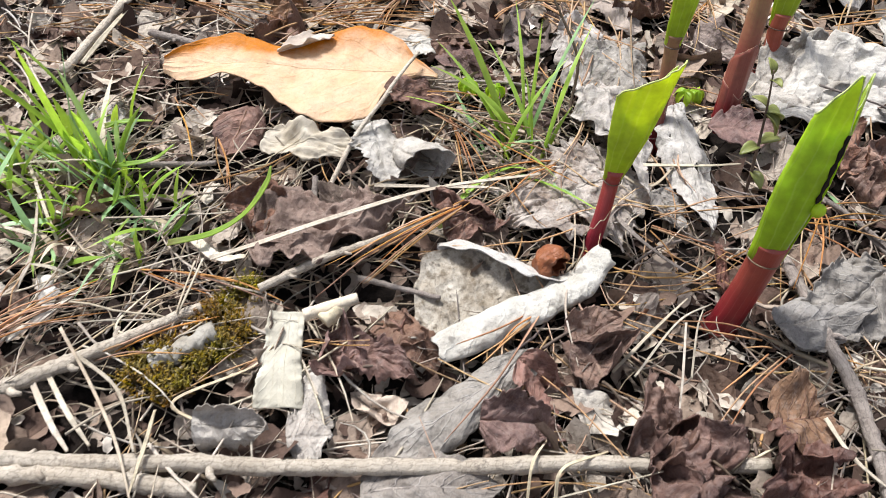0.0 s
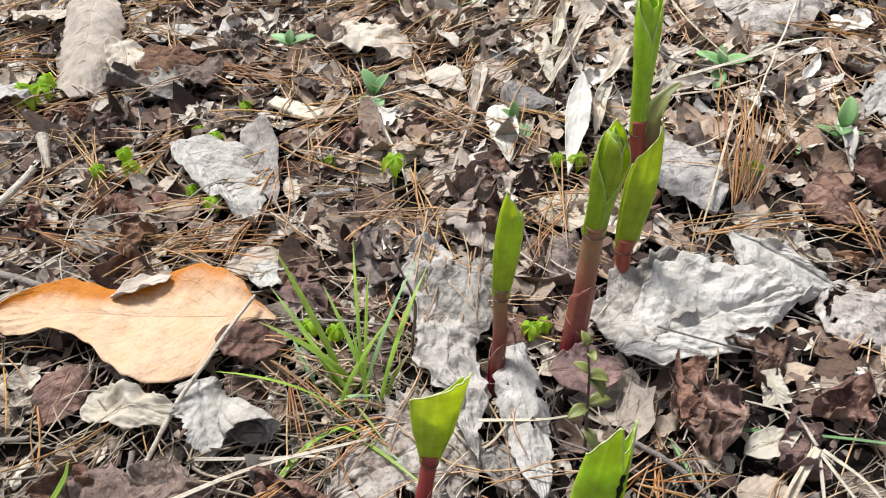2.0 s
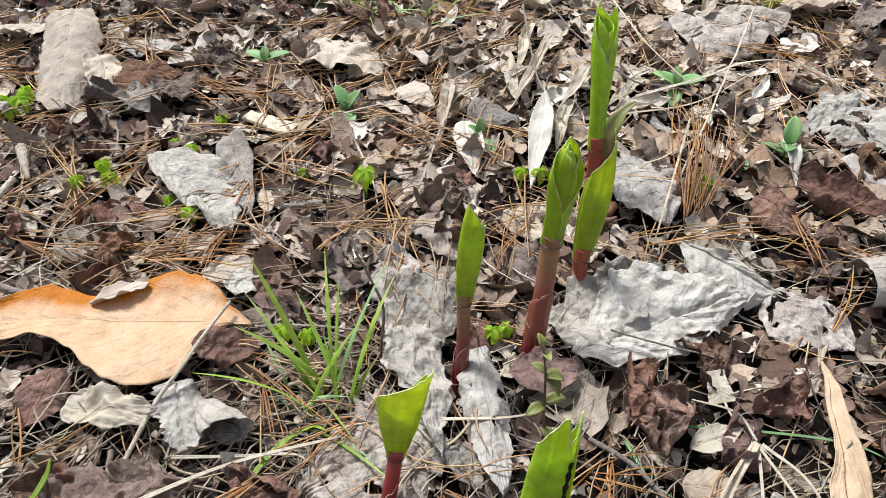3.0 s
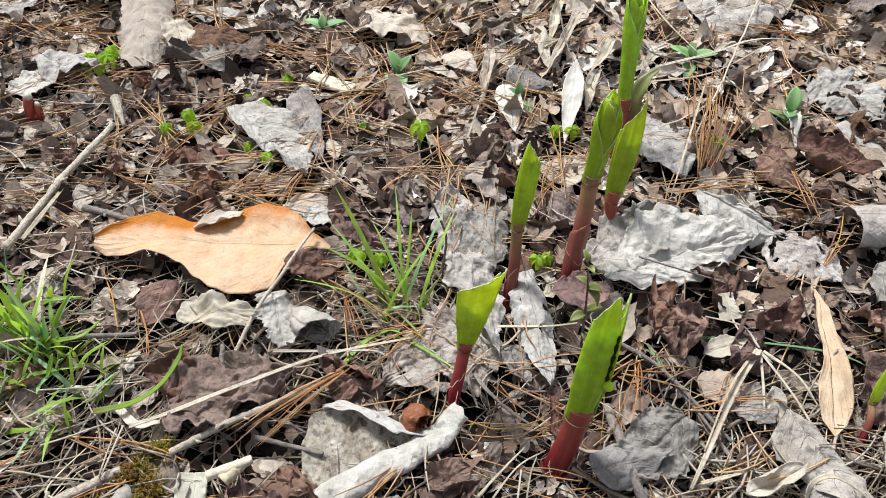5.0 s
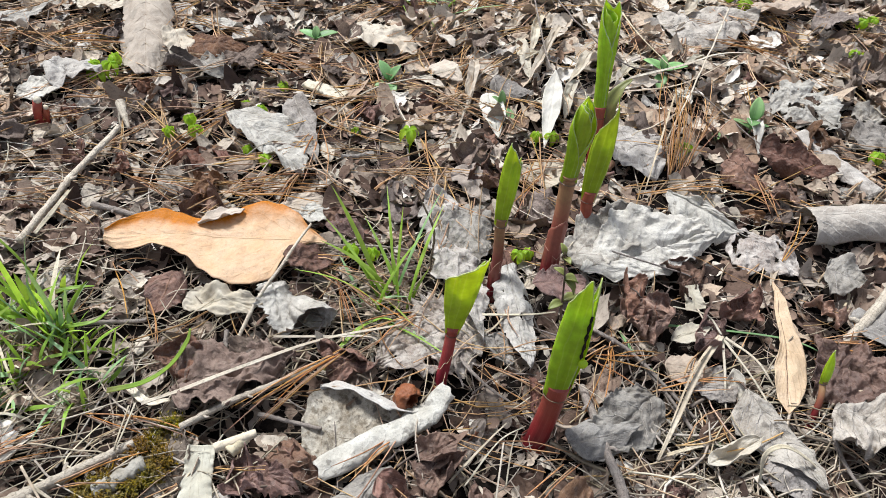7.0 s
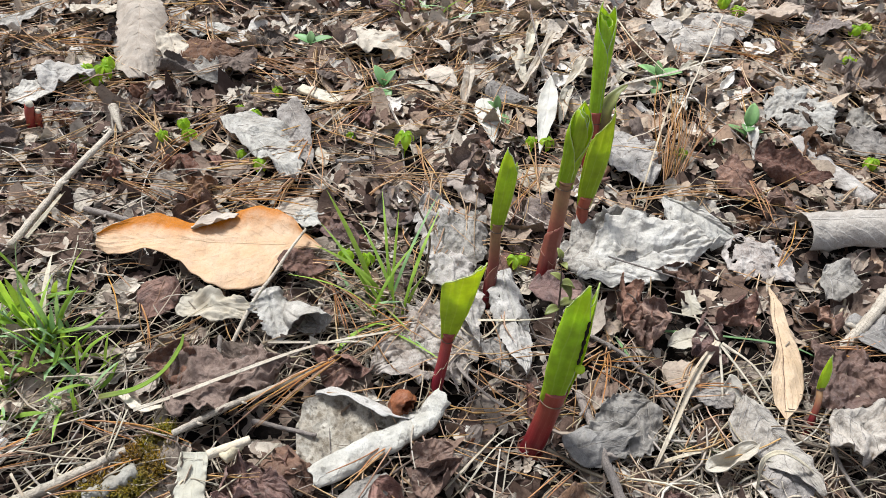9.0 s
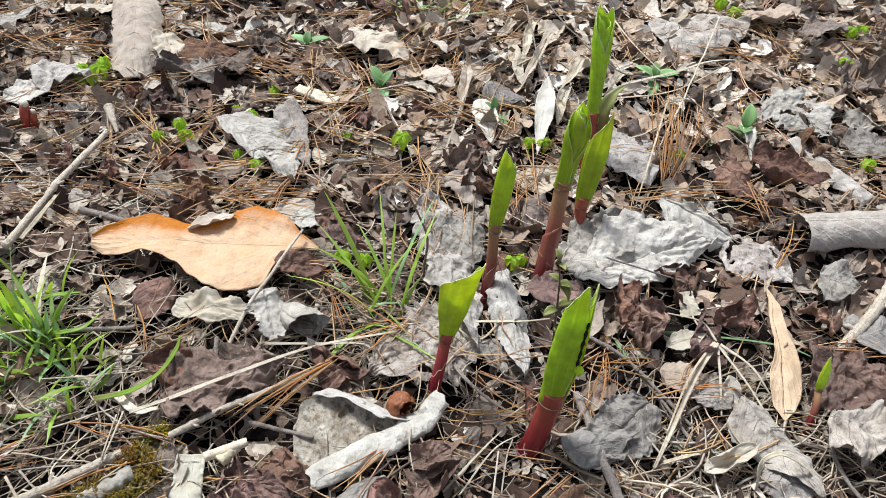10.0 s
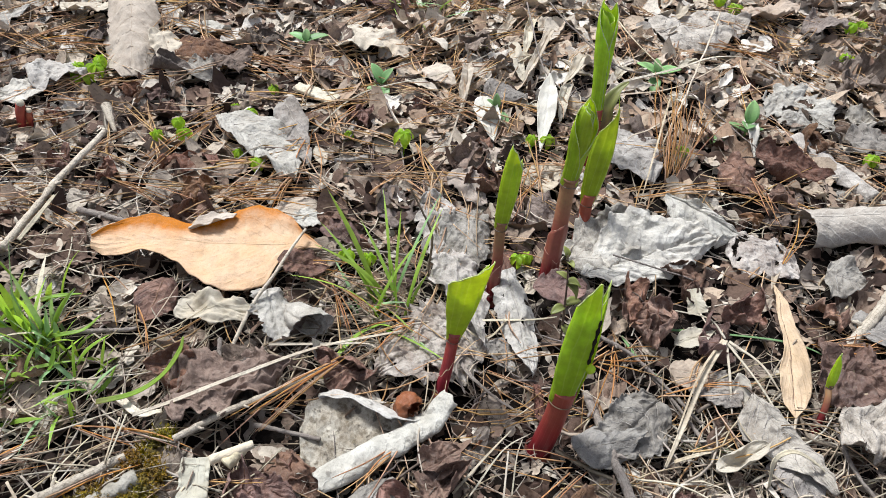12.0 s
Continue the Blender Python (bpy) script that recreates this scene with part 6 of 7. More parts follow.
twig([(-0.0388, 0.1839, 0.0120), (-0.0308, 0.1936, 0.0140)], 0.0036, 0.0030, "frayed pale piece of stalk", STRAW, lumps=0.7, category="plant stalk", name="broken_stalk")
straw([(-0.0936, 0.2125, 0.0140), (-0.0726, 0.2191, 0.0180), (-0.0383, 0.2361, 0.0200), (0.0039, 0.2596, 0.0160), (0.0531, 0.2778, 0.0100)], 0.0024)
straw([(-0.0283, 0.2684, 0.0060), (0.0026, 0.2686, 0.0070), (0.0302, 0.2704, 0.0060), (0.0391, 0.2669, 0.0040)], 0.0016)
straw([(-0.1078, 0.2306, 0.0040), (-0.0917, 0.2158, 0.0100), (-0.0805, 0.2189, 0.0080)], 0.0046)
straw([(0.2595, 0.2744, 0.0120), (0.2379, 0.2467, 0.0120), (0.2183, 0.2157, 0.0100), (0.2014, 0.1891, 0.0040)], 0.0036, "broad pale dry grass stalk lying on the litter")
straw([(0.2573, 0.2743, 0.0120), (0.2323, 0.2437, 0.0160), (0.2114, 0.2081, 0.0100)], 0.0014)
straw([(0.2595, 0.2744, 0.0120), (0.2736, 0.2421, 0.0080), (0.2823, 0.2113, 0.0040)], 0.0014)
straw([(0.2630, 0.2751, 0.0100), (0.2780, 0.2578, 0.0100), (0.2874, 0.2411, 0.0040)], 0.0018)
straw([(0.2599, 0.2758, 0.0120), (0.2540, 0.2919, 0.0120), (0.2358, 0.3035, 0.0060)], 0.0014)
straw([(0.2612, 0.2751, 0.0100), (0.2563, 0.2500, 0.0080), (0.2511, 0.2241, 0.0040)], 0.0016)
straw([(0.2571, 0.1770, 0.0040), (0.2564, 0.1842, 0.0220), (0.2678, 0.1870, 0.0260), (0.2887, 0.1834, 0.0120), (0.2915, 0.1775, 0.0040)], 0.0028)
straw([(0.2566, 0.1803, 0.0040), (0.2627, 0.1629, 0.0060)], 0.0030)
straw([(0.2078, 0.1927, 0.0040), (0.2175, 0.1915, 0.0140), (0.2299, 0.1977, 0.0060)], 0.0022)
straw([(0.2793, 0.5196, 0.0300), (0.2585, 0.4674, 0.0160), (0.2376, 0.4158, 0.0040)], 0.0015)
straw([(0.2862, 0.5068, 0.0260), (0.2598, 0.4945, 0.0160), (0.2394, 0.4840, 0.0080), (0.2358, 0.4157, 0.0040)], 0.0013)
straw([(0.2501, 0.6775, 0.0360), (0.2671, 0.6240, 0.0300), (0.2889, 0.5945, 0.0200), (0.3026, 0.5853, 0.0120)], 0.0013)
straw([(0.2522, 0.5668, 0.0160), (0.3058, 0.5864, 0.0200), (0.3522, 0.6141, 0.0180), (0.3990, 0.6215, 0.0120), (0.4402, 0.5803, 0.0060)], 0.0020)
straw([(0.2420, 0.5493, 0.0120), (0.3010, 0.5620, 0.0160), (0.3760, 0.6277, 0.0100)], 0.0014)
straw([(-0.0262, 0.4772, 0.0040), (0.0162, 0.5369, 0.0100), (0.0955, 0.5740, 0.0140), (0.1701, 0.6455, 0.0120)], 0.0012)
straw([(0.0358, 0.5389, 0.0040), (0.0561, 0.4807, 0.0060), (0.0632, 0.4470, 0.0040)], 0.0012)
straw([(0.0884, 0.4706, 0.0040), (0.1130, 0.5603, 0.0120), (0.1387, 0.5943, 0.0100)], 0.0014)
straw([(0.0690, 0.2823, 0.0040), (0.0687, 0.2460, 0.0060), (0.0658, 0.2215, 0.0100)], 0.0008)
straw([(0.0653, 0.2222, 0.0060), (0.0621, 0.1990, 0.0080), (0.0669, 0.1742, 0.0040)], 0.0009)
straw([(0.1382, 0.3222, 0.0060), (0.1080, 0.2759, 0.0080), (0.0872, 0.2906, 0.0060)], 0.0014)
straw([(0.1125, 0.1716, 0.0040), (0.1169, 0.1930, 0.0080), (0.1211, 0.2037, 0.0080)], 0.0008)
straw([(0.0806, 0.1728, 0.0040), (0.0996, 0.1927, 0.0080), (0.1151, 0.2090, 0.0080)], 0.0013, "yellowish dry straw leaning on the litter")
straw([(0.0896, 0.1713, 0.0040), (0.1093, 0.1964, 0.0080), (0.1271, 0.2099, 0.0040)], 0.0009)
straw([(0.1016, 0.2895, 0.0080), (0.1343, 0.2891, 0.0100), (0.1536, 0.2938, 0.0080)], 0.0016)
straw([(0.2548, 0.3453, 0.0040), (0.2534, 0.2968, 0.0060), (0.2683, 0.2693, 0.0060)], 0.0012)
straw([(0.0872, 0.2799, 0.0020), (0.0904, 0.2565, 0.0040), (0.1056, 0.2349, 0.0060), (0.1203, 0.2248, 0.0040)], 0.0022, "grey withered straw", BARK)
straw([(0.0974, 0.2697, 0.0040), (0.0860, 0.2549, 0.0060), (0.0907, 0.2359, 0.0040)], 0.0018, "grey withered straw", BARK)
for pts, w in (([(-0.1442, 0.1718, 0.0160), (-0.1260, 0.1505, 0.0120), (-0.1080, 0.1272, 0.0120), (-0.0959, 0.1056, 0.0100)], 0.0022), ([(-0.1372, 0.1636, 0.0100), (-0.1149, 0.1486, 0.0100), (-0.0998, 0.1233, 0.0120)], 0.0024), ([(-0.0959, 0.1394, 0.0140), (-0.0964, 0.1235, 0.0120), (-0.0974, 0.1075, 0.0100)], 0.0024),
               ([(-0.0971, 0.1286, 0.0080), (-0.0843, 0.1174, 0.0080), (-0.0709, 0.1077, 0.0060)], 0.0020), ([(-0.0984, 0.2152, 0.0100), (-0.0998, 0.1909, 0.0120), (-0.1051, 0.1749, 0.0060)], 0.0016), ([(-0.1016, 0.2134, 0.0100), (-0.1013, 0.1879, 0.0120), (-0.1032, 0.1723, 0.0060)], 0.0014),
               ([(-0.1415, 0.1782, 0.0100), (-0.1285, 0.1706, 0.0060), (-0.1159, 0.1926, 0.0080)], 0.0016), ([(-0.1531, 0.1533, 0.0060), (-0.1378, 0.1349, 0.0060), (-0.1282, 0.1250, 0.0040)], 0.0040), ([(-0.1495, 0.1587, 0.0060), (-0.1320, 0.1390, 0.0080), (-0.1207, 0.1277, 0.0040)], 0.0034),
               ([(-0.1709, 0.1705, 0.0060), (-0.1552, 0.1829, 0.0100), (-0.1466, 0.2010, 0.0060)], 0.0052), ([(-0.2016, 0.2704, 0.0060), (-0.1760, 0.2332, 0.0080), (-0.1623, 0.2141, 0.0040)], 0.0026), ([(-0.1770, 0.1960, 0.0060), (-0.1756, 0.2148, 0.0100), (-0.1898, 0.2520, 0.0060)], 0.0028),
               ([(-0.0777, 0.1376, 0.0060), (-0.0927, 0.1463, 0.0080), (-0.0663, 0.1641, 0.0060), (-0.0589, 0.1740, 0.0080)], 0.0020), ([(-0.2043, 0.3511, 0.0060), (-0.1958, 0.3697, 0.0120), (-0.1904, 0.3982, 0.0120)], 0.0050), ([(-0.0372, 0.1534, 0.0060), (-0.0502, 0.1758, 0.0060)], 0.0012),
               ([(0.1561, 0.1240, 0.0040), (0.1611, 0.1401, 0.0120), (0.1738, 0.1327, 0.0060)], 0.0026), ([(0.1595, 0.1545, 0.0100), (0.1657, 0.1391, 0.0100), (0.1800, 0.1268, 0.0060)], 0.0026), ([(0.0551, 0.1168, 0.0060), (0.0575, 0.1262, 0.0140), (0.0758, 0.1373, 0.0060)], 0.0022),
               ([(0.0453, 0.1169, 0.0040), (0.0467, 0.1284, 0.0120), (0.0527, 0.1403, 0.0060)], 0.0018), ([(0.0542, 0.1177, 0.0060), (0.0739, 0.1226, 0.0100), (0.0941, 0.1283, 0.0120)], 0.0010), ([(0.1121, 0.1950, 0.0100), (0.1075, 0.1707, 0.0100), (0.1043, 0.1543, 0.0080)], 0.0016),
               ([(-0.1155, 0.1742, 0.0060), (-0.1264, 0.1805, 0.0080), (-0.1117, 0.2095, 0.0060)], 0.0014)):
    straw(pts, w * 0.62)


# ---- pine needles lying together ----
def needle_geo(a, b, r, sag, seed):
    a, b = Vector(a), Vector(b)
    side = (b - a).cross(Vector((0, 0, 1)))
    mid = (a + b) / 2 + side * sag + Vector((0, 0, 0.002))
    return Geo().tube(smooth_line([a, mid, b], 9), [r, r, r, r, r, r * 0.95, r * 0.85, r * 0.7, r * 0.3], 5)


def bundle(a, b, count, fan, label, seed, r=0.00040, start=0.15):
    rnd = random.Random(seed)
    a, b = drop_line([a, b])
    root = holder("pine_needle_bundle", a, label, "pine needles", "bundles of pine needles")
    d = Vector(b) - Vector(a)
    for k in range(count):
        off = Vector((rnd.gauss(0, fan * 1.5), rnd.gauss(0, fan * 1.5), abs(rnd.gauss(0, fan * 0.4))))
        s = rnd.uniform(0.75, 1.05)
        part("needle", needle_geo(off * start + d * rnd.uniform(-0.12, 0.12), d * s + off, r * rnd.uniform(0.8, 1.2), rnd.uniform(-0.06, 0.06), k), NEEDLE, root)
    return root


NB = "orange-brown pine needles lying close together"
for k, (a, b, count, fan) in enumerate((
        ((0.0121, 0.2484, 0.0140), (-0.0403, 0.1985, 0.0140), 9, 0.004), ((0.2677, 0.4489, 0.0020), (0.2833, 0.5032, 0.0340), 14, 0.008), ((0.2791, 0.4569, 0.0020), (0.2995, 0.5230, 0.0300), 12, 0.008), ((0.2663, 0.4633, 0.0020), (0.2790, 0.5381, 0.0360), 8, 0.008),
        ((-0.0809, 0.4083, 0.0060), (0.0018, 0.4103, 0.0060), 6, 0.006), ((-0.1604, 0.4162, 0.0060), (-0.0993, 0.3885, 0.0060), 7, 0.008), ((-0.0779, 0.4013, 0.0040), (0.0000, 0.4060, 0.0040), 6, 0.006), ((-0.0299, 0.4314, 0.0060), (-0.0563, 0.3811, 0.0040), 5, 0.008),
        ((-0.0221, 0.4824, 0.0060), (-0.0288, 0.4205, 0.0040), 6, 0.006), ((-0.1013, 0.4956, 0.0060), (-0.1500, 0.4234, 0.0060), 4, 0.004), ((0.0168, 0.5258, 0.0060), (-0.0179, 0.4866, 0.0060), 6, 0.008), ((0.2392, 0.4137, 0.0100), (0.3190, 0.4253, 0.0100), 6, 0.004),
        ((0.3356, 0.4461, 0.0080), (0.3400, 0.3950, 0.0060), 4, 0.003), ((0.3559, 0.6558, 0.0080), (0.4378, 0.6352, 0.0060), 6, 0.005), ((0.1875, 0.2712, 0.0060), (0.1569, 0.2363, 0.0060), 7, 0.012), ((0.1782, 0.2584, 0.0050), (0.2178, 0.2427, 0.0050), 6, 0.010),
        ((0.2163, 0.2379, 0.0060), (0.2714, 0.2463, 0.0080), 5, 0.004), ((0.3273, 0.2758, 0.0060), (0.3703, 0.2703, 0.0060), 8, 0.006), ((0.3410, 0.2627, 0.0060), (0.3645, 0.2817, 0.0060), 5, 0.008), ((-0.1771, 0.1676, 0.0100), (-0.1413, 0.1954, 0.0080), 8, 0.006),
        ((-0.1784, 0.1757, 0.0100), (-0.1493, 0.1904, 0.0080), 6, 0.006), ((-0.1289, 0.1652, 0.0060), (-0.0926, 0.1800, 0.0100), 5, 0.005), ((-0.1134, 0.2969, 0.0060), (-0.0988, 0.2554, 0.0060), 3, 0.002), ((-0.1242, 0.2097, 0.0060), (-0.0736, 0.2025, 0.0080), 3, 0.003),
        ((-0.1026, 0.2096, 0.0080), (-0.0548, 0.2006, 0.0100), 2, 0.003), ((0.3254, 0.3467, 0.0060), (0.3579, 0.3959, 0.0120), 4, 0.003), ((0.1919, 0.4462, 0.0060), (0.1663, 0.4625, 0.0060), 5, 0.008), ((-0.0835, 0.5888, 0.0060), (-0.0272, 0.5847, 0.0060), 7, 0.010),
        ((-0.0957, 0.6022, 0.0060), (-0.0397, 0.5602, 0.0060), 6, 0.010), ((-0.2609, 0.5999, 0.0060), (-0.2014, 0.5818, 0.0060), 5, 0.014), ((0.0497, 0.1975, 0.0040), (0.0296, 0.1694, 0.0060), 6, 0.010), ((0.1642, 0.4443, 0.0060), (0.1344, 0.4109, 0.0040), 5, 0.010),
        ((0.0143, 0.5730, 0.0040), (0.0868, 0.6157, 0.0060), 4, 0.008), ((0.3252, 0.6959, 0.0060), (0.3803, 0.6563, 0.0060), 5, 0.008), ((0.0089, 0.3193, 0.0030), (0.0299, 0.2764, 0.0040), 7, 0.014), ((0.0581, 0.2912, 0.0040), (0.0163, 0.2699, 0.0060), 8, 0.012),
        ((-0.0121, 0.3331, 0.0040), (0.0368, 0.2990, 0.0060), 8, 0.014), ((0.1070, 0.2527, 0.0040), (0.1466, 0.2334, 0.0040), 6, 0.014), ((0.1505, 0.1889, 0.0040), (0.1082, 0.1748, 0.0040), 6, 0.012), ((-0.1438, 0.3278, 0.0030), (-0.1303, 0.3124, 0.0040), 4, 0.010))):
    bundle(a, b, count, fan, NB, 60 + k)


# by the large light leaf
leaf((0.1693, 0.3439, 0.0060), (0.2377, 0.3919, 0.0140), 0.022, GREY, "grey withered leaf behind the large light one", tilt=-6, roll=(0.6, -0.4), crumple=0.0065, ragged=0.35, teeth=0.12, nu=64, nv=37, flutter=0.6)
twig([(0.1925, 0.3293, 0.0300), (0.2196, 0.3250, 0.0260), (0.2522, 0.3259, 0.0120)], 0.0006, 0.0005, "thin brown stem resting on the large light leaf", BARK, lumps=0.2)


# ---- moss ----
def moss(centre, reach, count, seed, label):
    rnd = random.Random(seed)
    g = Geo()
    for _ in range(count):
        a, r = rnd.uniform(0, math.tau), math.sqrt(rnd.random())
        x, y = centre[0] + reach[0] * r * math.cos(a), centre[1] + reach[1] * r * math.sin(a)
        h = 0.003 + 0.005 * (1 - r * r) + 0.004 * noise.noise((x * 120, y * 120, 0))
        if noise.noise((x * 150, y * 150, 2.0)) < -0.12:
            continue
        z = max(ground_height(x, y) - 0.002, -0.004)
        tip = Vector((x + rnd.gauss(0, 0.0022), y + rnd.gauss(0, 0.0022), z + h + rnd.uniform(0, 0.003)))
        foot = Vector((x, y, z))
        g.tube([foot, foot.lerp(tip, 0.5), tip], [0.0006, 0.0005, 0.0002], 3)
        for _ in range(5):
            p = foot.lerp(tip, rnd.uniform(0.4, 1.0))
            d = Vector((rnd.gauss(0, 1), rnd.gauss(0, 1), rnd.uniform(0.2, 1))).normalized() * rnd.uniform(0.0012, 0.0026)
            s = d.cross(Vector((0.3, 0.2, 1))).normalized() * 0.0004
            k = len(g.v)
            g.v += [tuple(p - s), tuple(p + s), tuple(p + d)]
            g.uv += [(0, 0), (0, 1), (1, 0.5)]
            g.f.append((k, k + 1, k + 2))
    return thing("moss", g, MOSS, label, "moss", kind="stuff")


moss((-0.1017, 0.1613, 0.0000), (0.017, 0.015), 700, 3, "patch of yellow-green and rust moss on a twig")
moss((-0.0838, 0.1829, 0.0000), (0.014, 0.016), 600, 4, "patch of yellow-green moss beside a twig")
moss((-0.0770, 0.2009, 0.0000), (0.008, 0.010), 250, 5, "small tuft of rust and green moss")
moss((0.2565, 0.3723, 0.0000), (0.010, 0.014), 160, 6, "thin green moss under a grey leaf")


# ---- loose leaves over the whole floor: a few forms, many copies ----
def leaf_forms():
    rnd = random.Random(5)
    forms = []
    for k in range(26):
        mat, text = ((BROWN, "crumpled dark brown dead leaf"), (BROWN, "curled purple-brown dead leaf"), (TAUPE, "dull grey-brown dead leaf"), (TAUPE, "crumpled taupe dead leaf"), (BROWN, "dark brown broken leaf"),
                     (RUST, "rust-brown curled dead leaf"), (GREY, "small grey leaf fragment"), (BEIGE, "small beige leaf fragment"))[k % 8]
        small = mat in (GREY, BEIGE)
        if k % 7 == 0 and not small:
            g = maple_geo(rnd.uniform(0.013, 0.020), rnd.uniform(-2.0, 2.4), rnd.uniform(0.004, 0.006), 40 + k, 12, 60)
        else:
            length = rnd.uniform(0.018, 0.03) if small else rnd.uniform(0.022, 0.040)
            g = leaf_geo(length, length * rnd.uniform(0.28, 0.42), rnd.choice(("poplar", "oval", "poplar")), (rnd.uniform(0.6, 2.6) * rnd.choice((-1, 1, 1)), rnd.uniform(0.5, 2.4) * rnd.choice((-1, 1, 1))), rnd.uniform(0, 0.4), rnd.uniform(-1.2, 0.8),
                         rnd.uniform(0.0035, 0.006), 0.0010, 0.12, 0.4, rnd.choice((0, 0, 0.2)), 70 + k, 24, 17, freq=1.2)
        low = min(p[2] for p in g.v)
        g.v = [(x, y, z - low) for x, y, z in g.v]
        ob = thicken(thing("dead_leaf", g, mat, text, "dead leaf", "dead leaves on the ground"), 0.00035)
        y0 = min(g.v, key=lambda p: p[1])
        line = smooth_line([(y0[0], y0[1] + 0.003, y0[2]), (y0[0] + 0.001, y0[1] - 0.004, y0[2] + 0.001), (y0[0] + 0.004, y0[1] - 0.012, max(0.001, y0[2] - 0.002))], 6)
        part("stalk", Geo().tube(line, [0.0006] * 6, 5), STEM_DARK, ob)
        forms.append(ob)
    return forms


def near_cover(x, y):
    i, j = round(x / 0.004), round(y / 0.004)
    return any((i + a, j + b) in COVER for a, b in ((0, 0), (2, 0), (-2, 0), (0, 2), (0, -2)))


def scatter_leaves():
    """The nearer loose leaves one by one; the rest, further off, in one mesh."""
    rnd = random.Random(11)
    forms = leaf_forms()
    for form in forms:
        form.location.z = -9
    spots, used = [], 0
    while len(spots) < 1700:
        x, y = rnd.uniform(-0.52, 0.86), rnd.uniform(-0.15, 1.05)
        if near_cover(x, y) and rnd.random() < 0.985 or (x + 0.16) ** 2 / 0.009 + (y - 0.27) ** 2 / 0.008 < 1:
            continue
        if y < 0.36 and rnd.random() < 0.35:
            continue
        spots.append((x, y))
    spots += [(rnd.gauss(0.15, 0.85), rnd.gauss(0.45, 0.85)) for _ in range(420)]
    rest_geo = {}
    for k, (x, y) in enumerate(spots):
        form = forms[k] if k < len(forms) else rnd.choice(forms)
        # paler kinds further back: pale leaves lie there, and they stand for low-angle sheen
        if y > 0.40 and rnd.random() < 0.75:
            form = rnd.choice([f for f in forms if f.data.materials[0] in (GREY, BEIGE, TAUPE, RUST)])
        m = pose(x, y, ground_height(x, y) + rnd.uniform(0.0, 0.005), rnd.gauss(0, 13), rnd.gauss(0, 13), rnd.uniform(0, 360)) @ Matrix.Scale(rnd.uniform(0.6, 1.2), 4)
        if used < 165 and 0.05 < y < 0.62 and -0.3 < x < 0.5:
            used += 1
            copy_thing(form, m)
        else:
            g = rest_geo.setdefault(form.data.materials[0].name, (Geo(), form.data.materials[0]))[0]
            base = len(g.v)
            g.v += [tuple(m @ v.co) for v in form.data.vertices]
            uv = {}
            for poly in form.data.polygons:
                g.f.append(tuple(base + i for i in poly.vertices))
                for li, vi in zip(poly.loop_indices, poly.vertices):
                    uv[vi] = tuple(form.data.uv_layers[0].data[li].uv)
            g.uv += [uv.get(i, (0.5, 0.5)) for i in range(len(form.data.vertices))]
    for form in forms:
        for child in form.children:
            bpy.data.objects.remove(child)
        bpy.data.objects.remove(form)
    for g, mat in rest_geo.values():
        ob = thing("leaf_litter", g, mat, "layer of crumpled dead leaves over the soil", "leaf litter", kind="stuff")


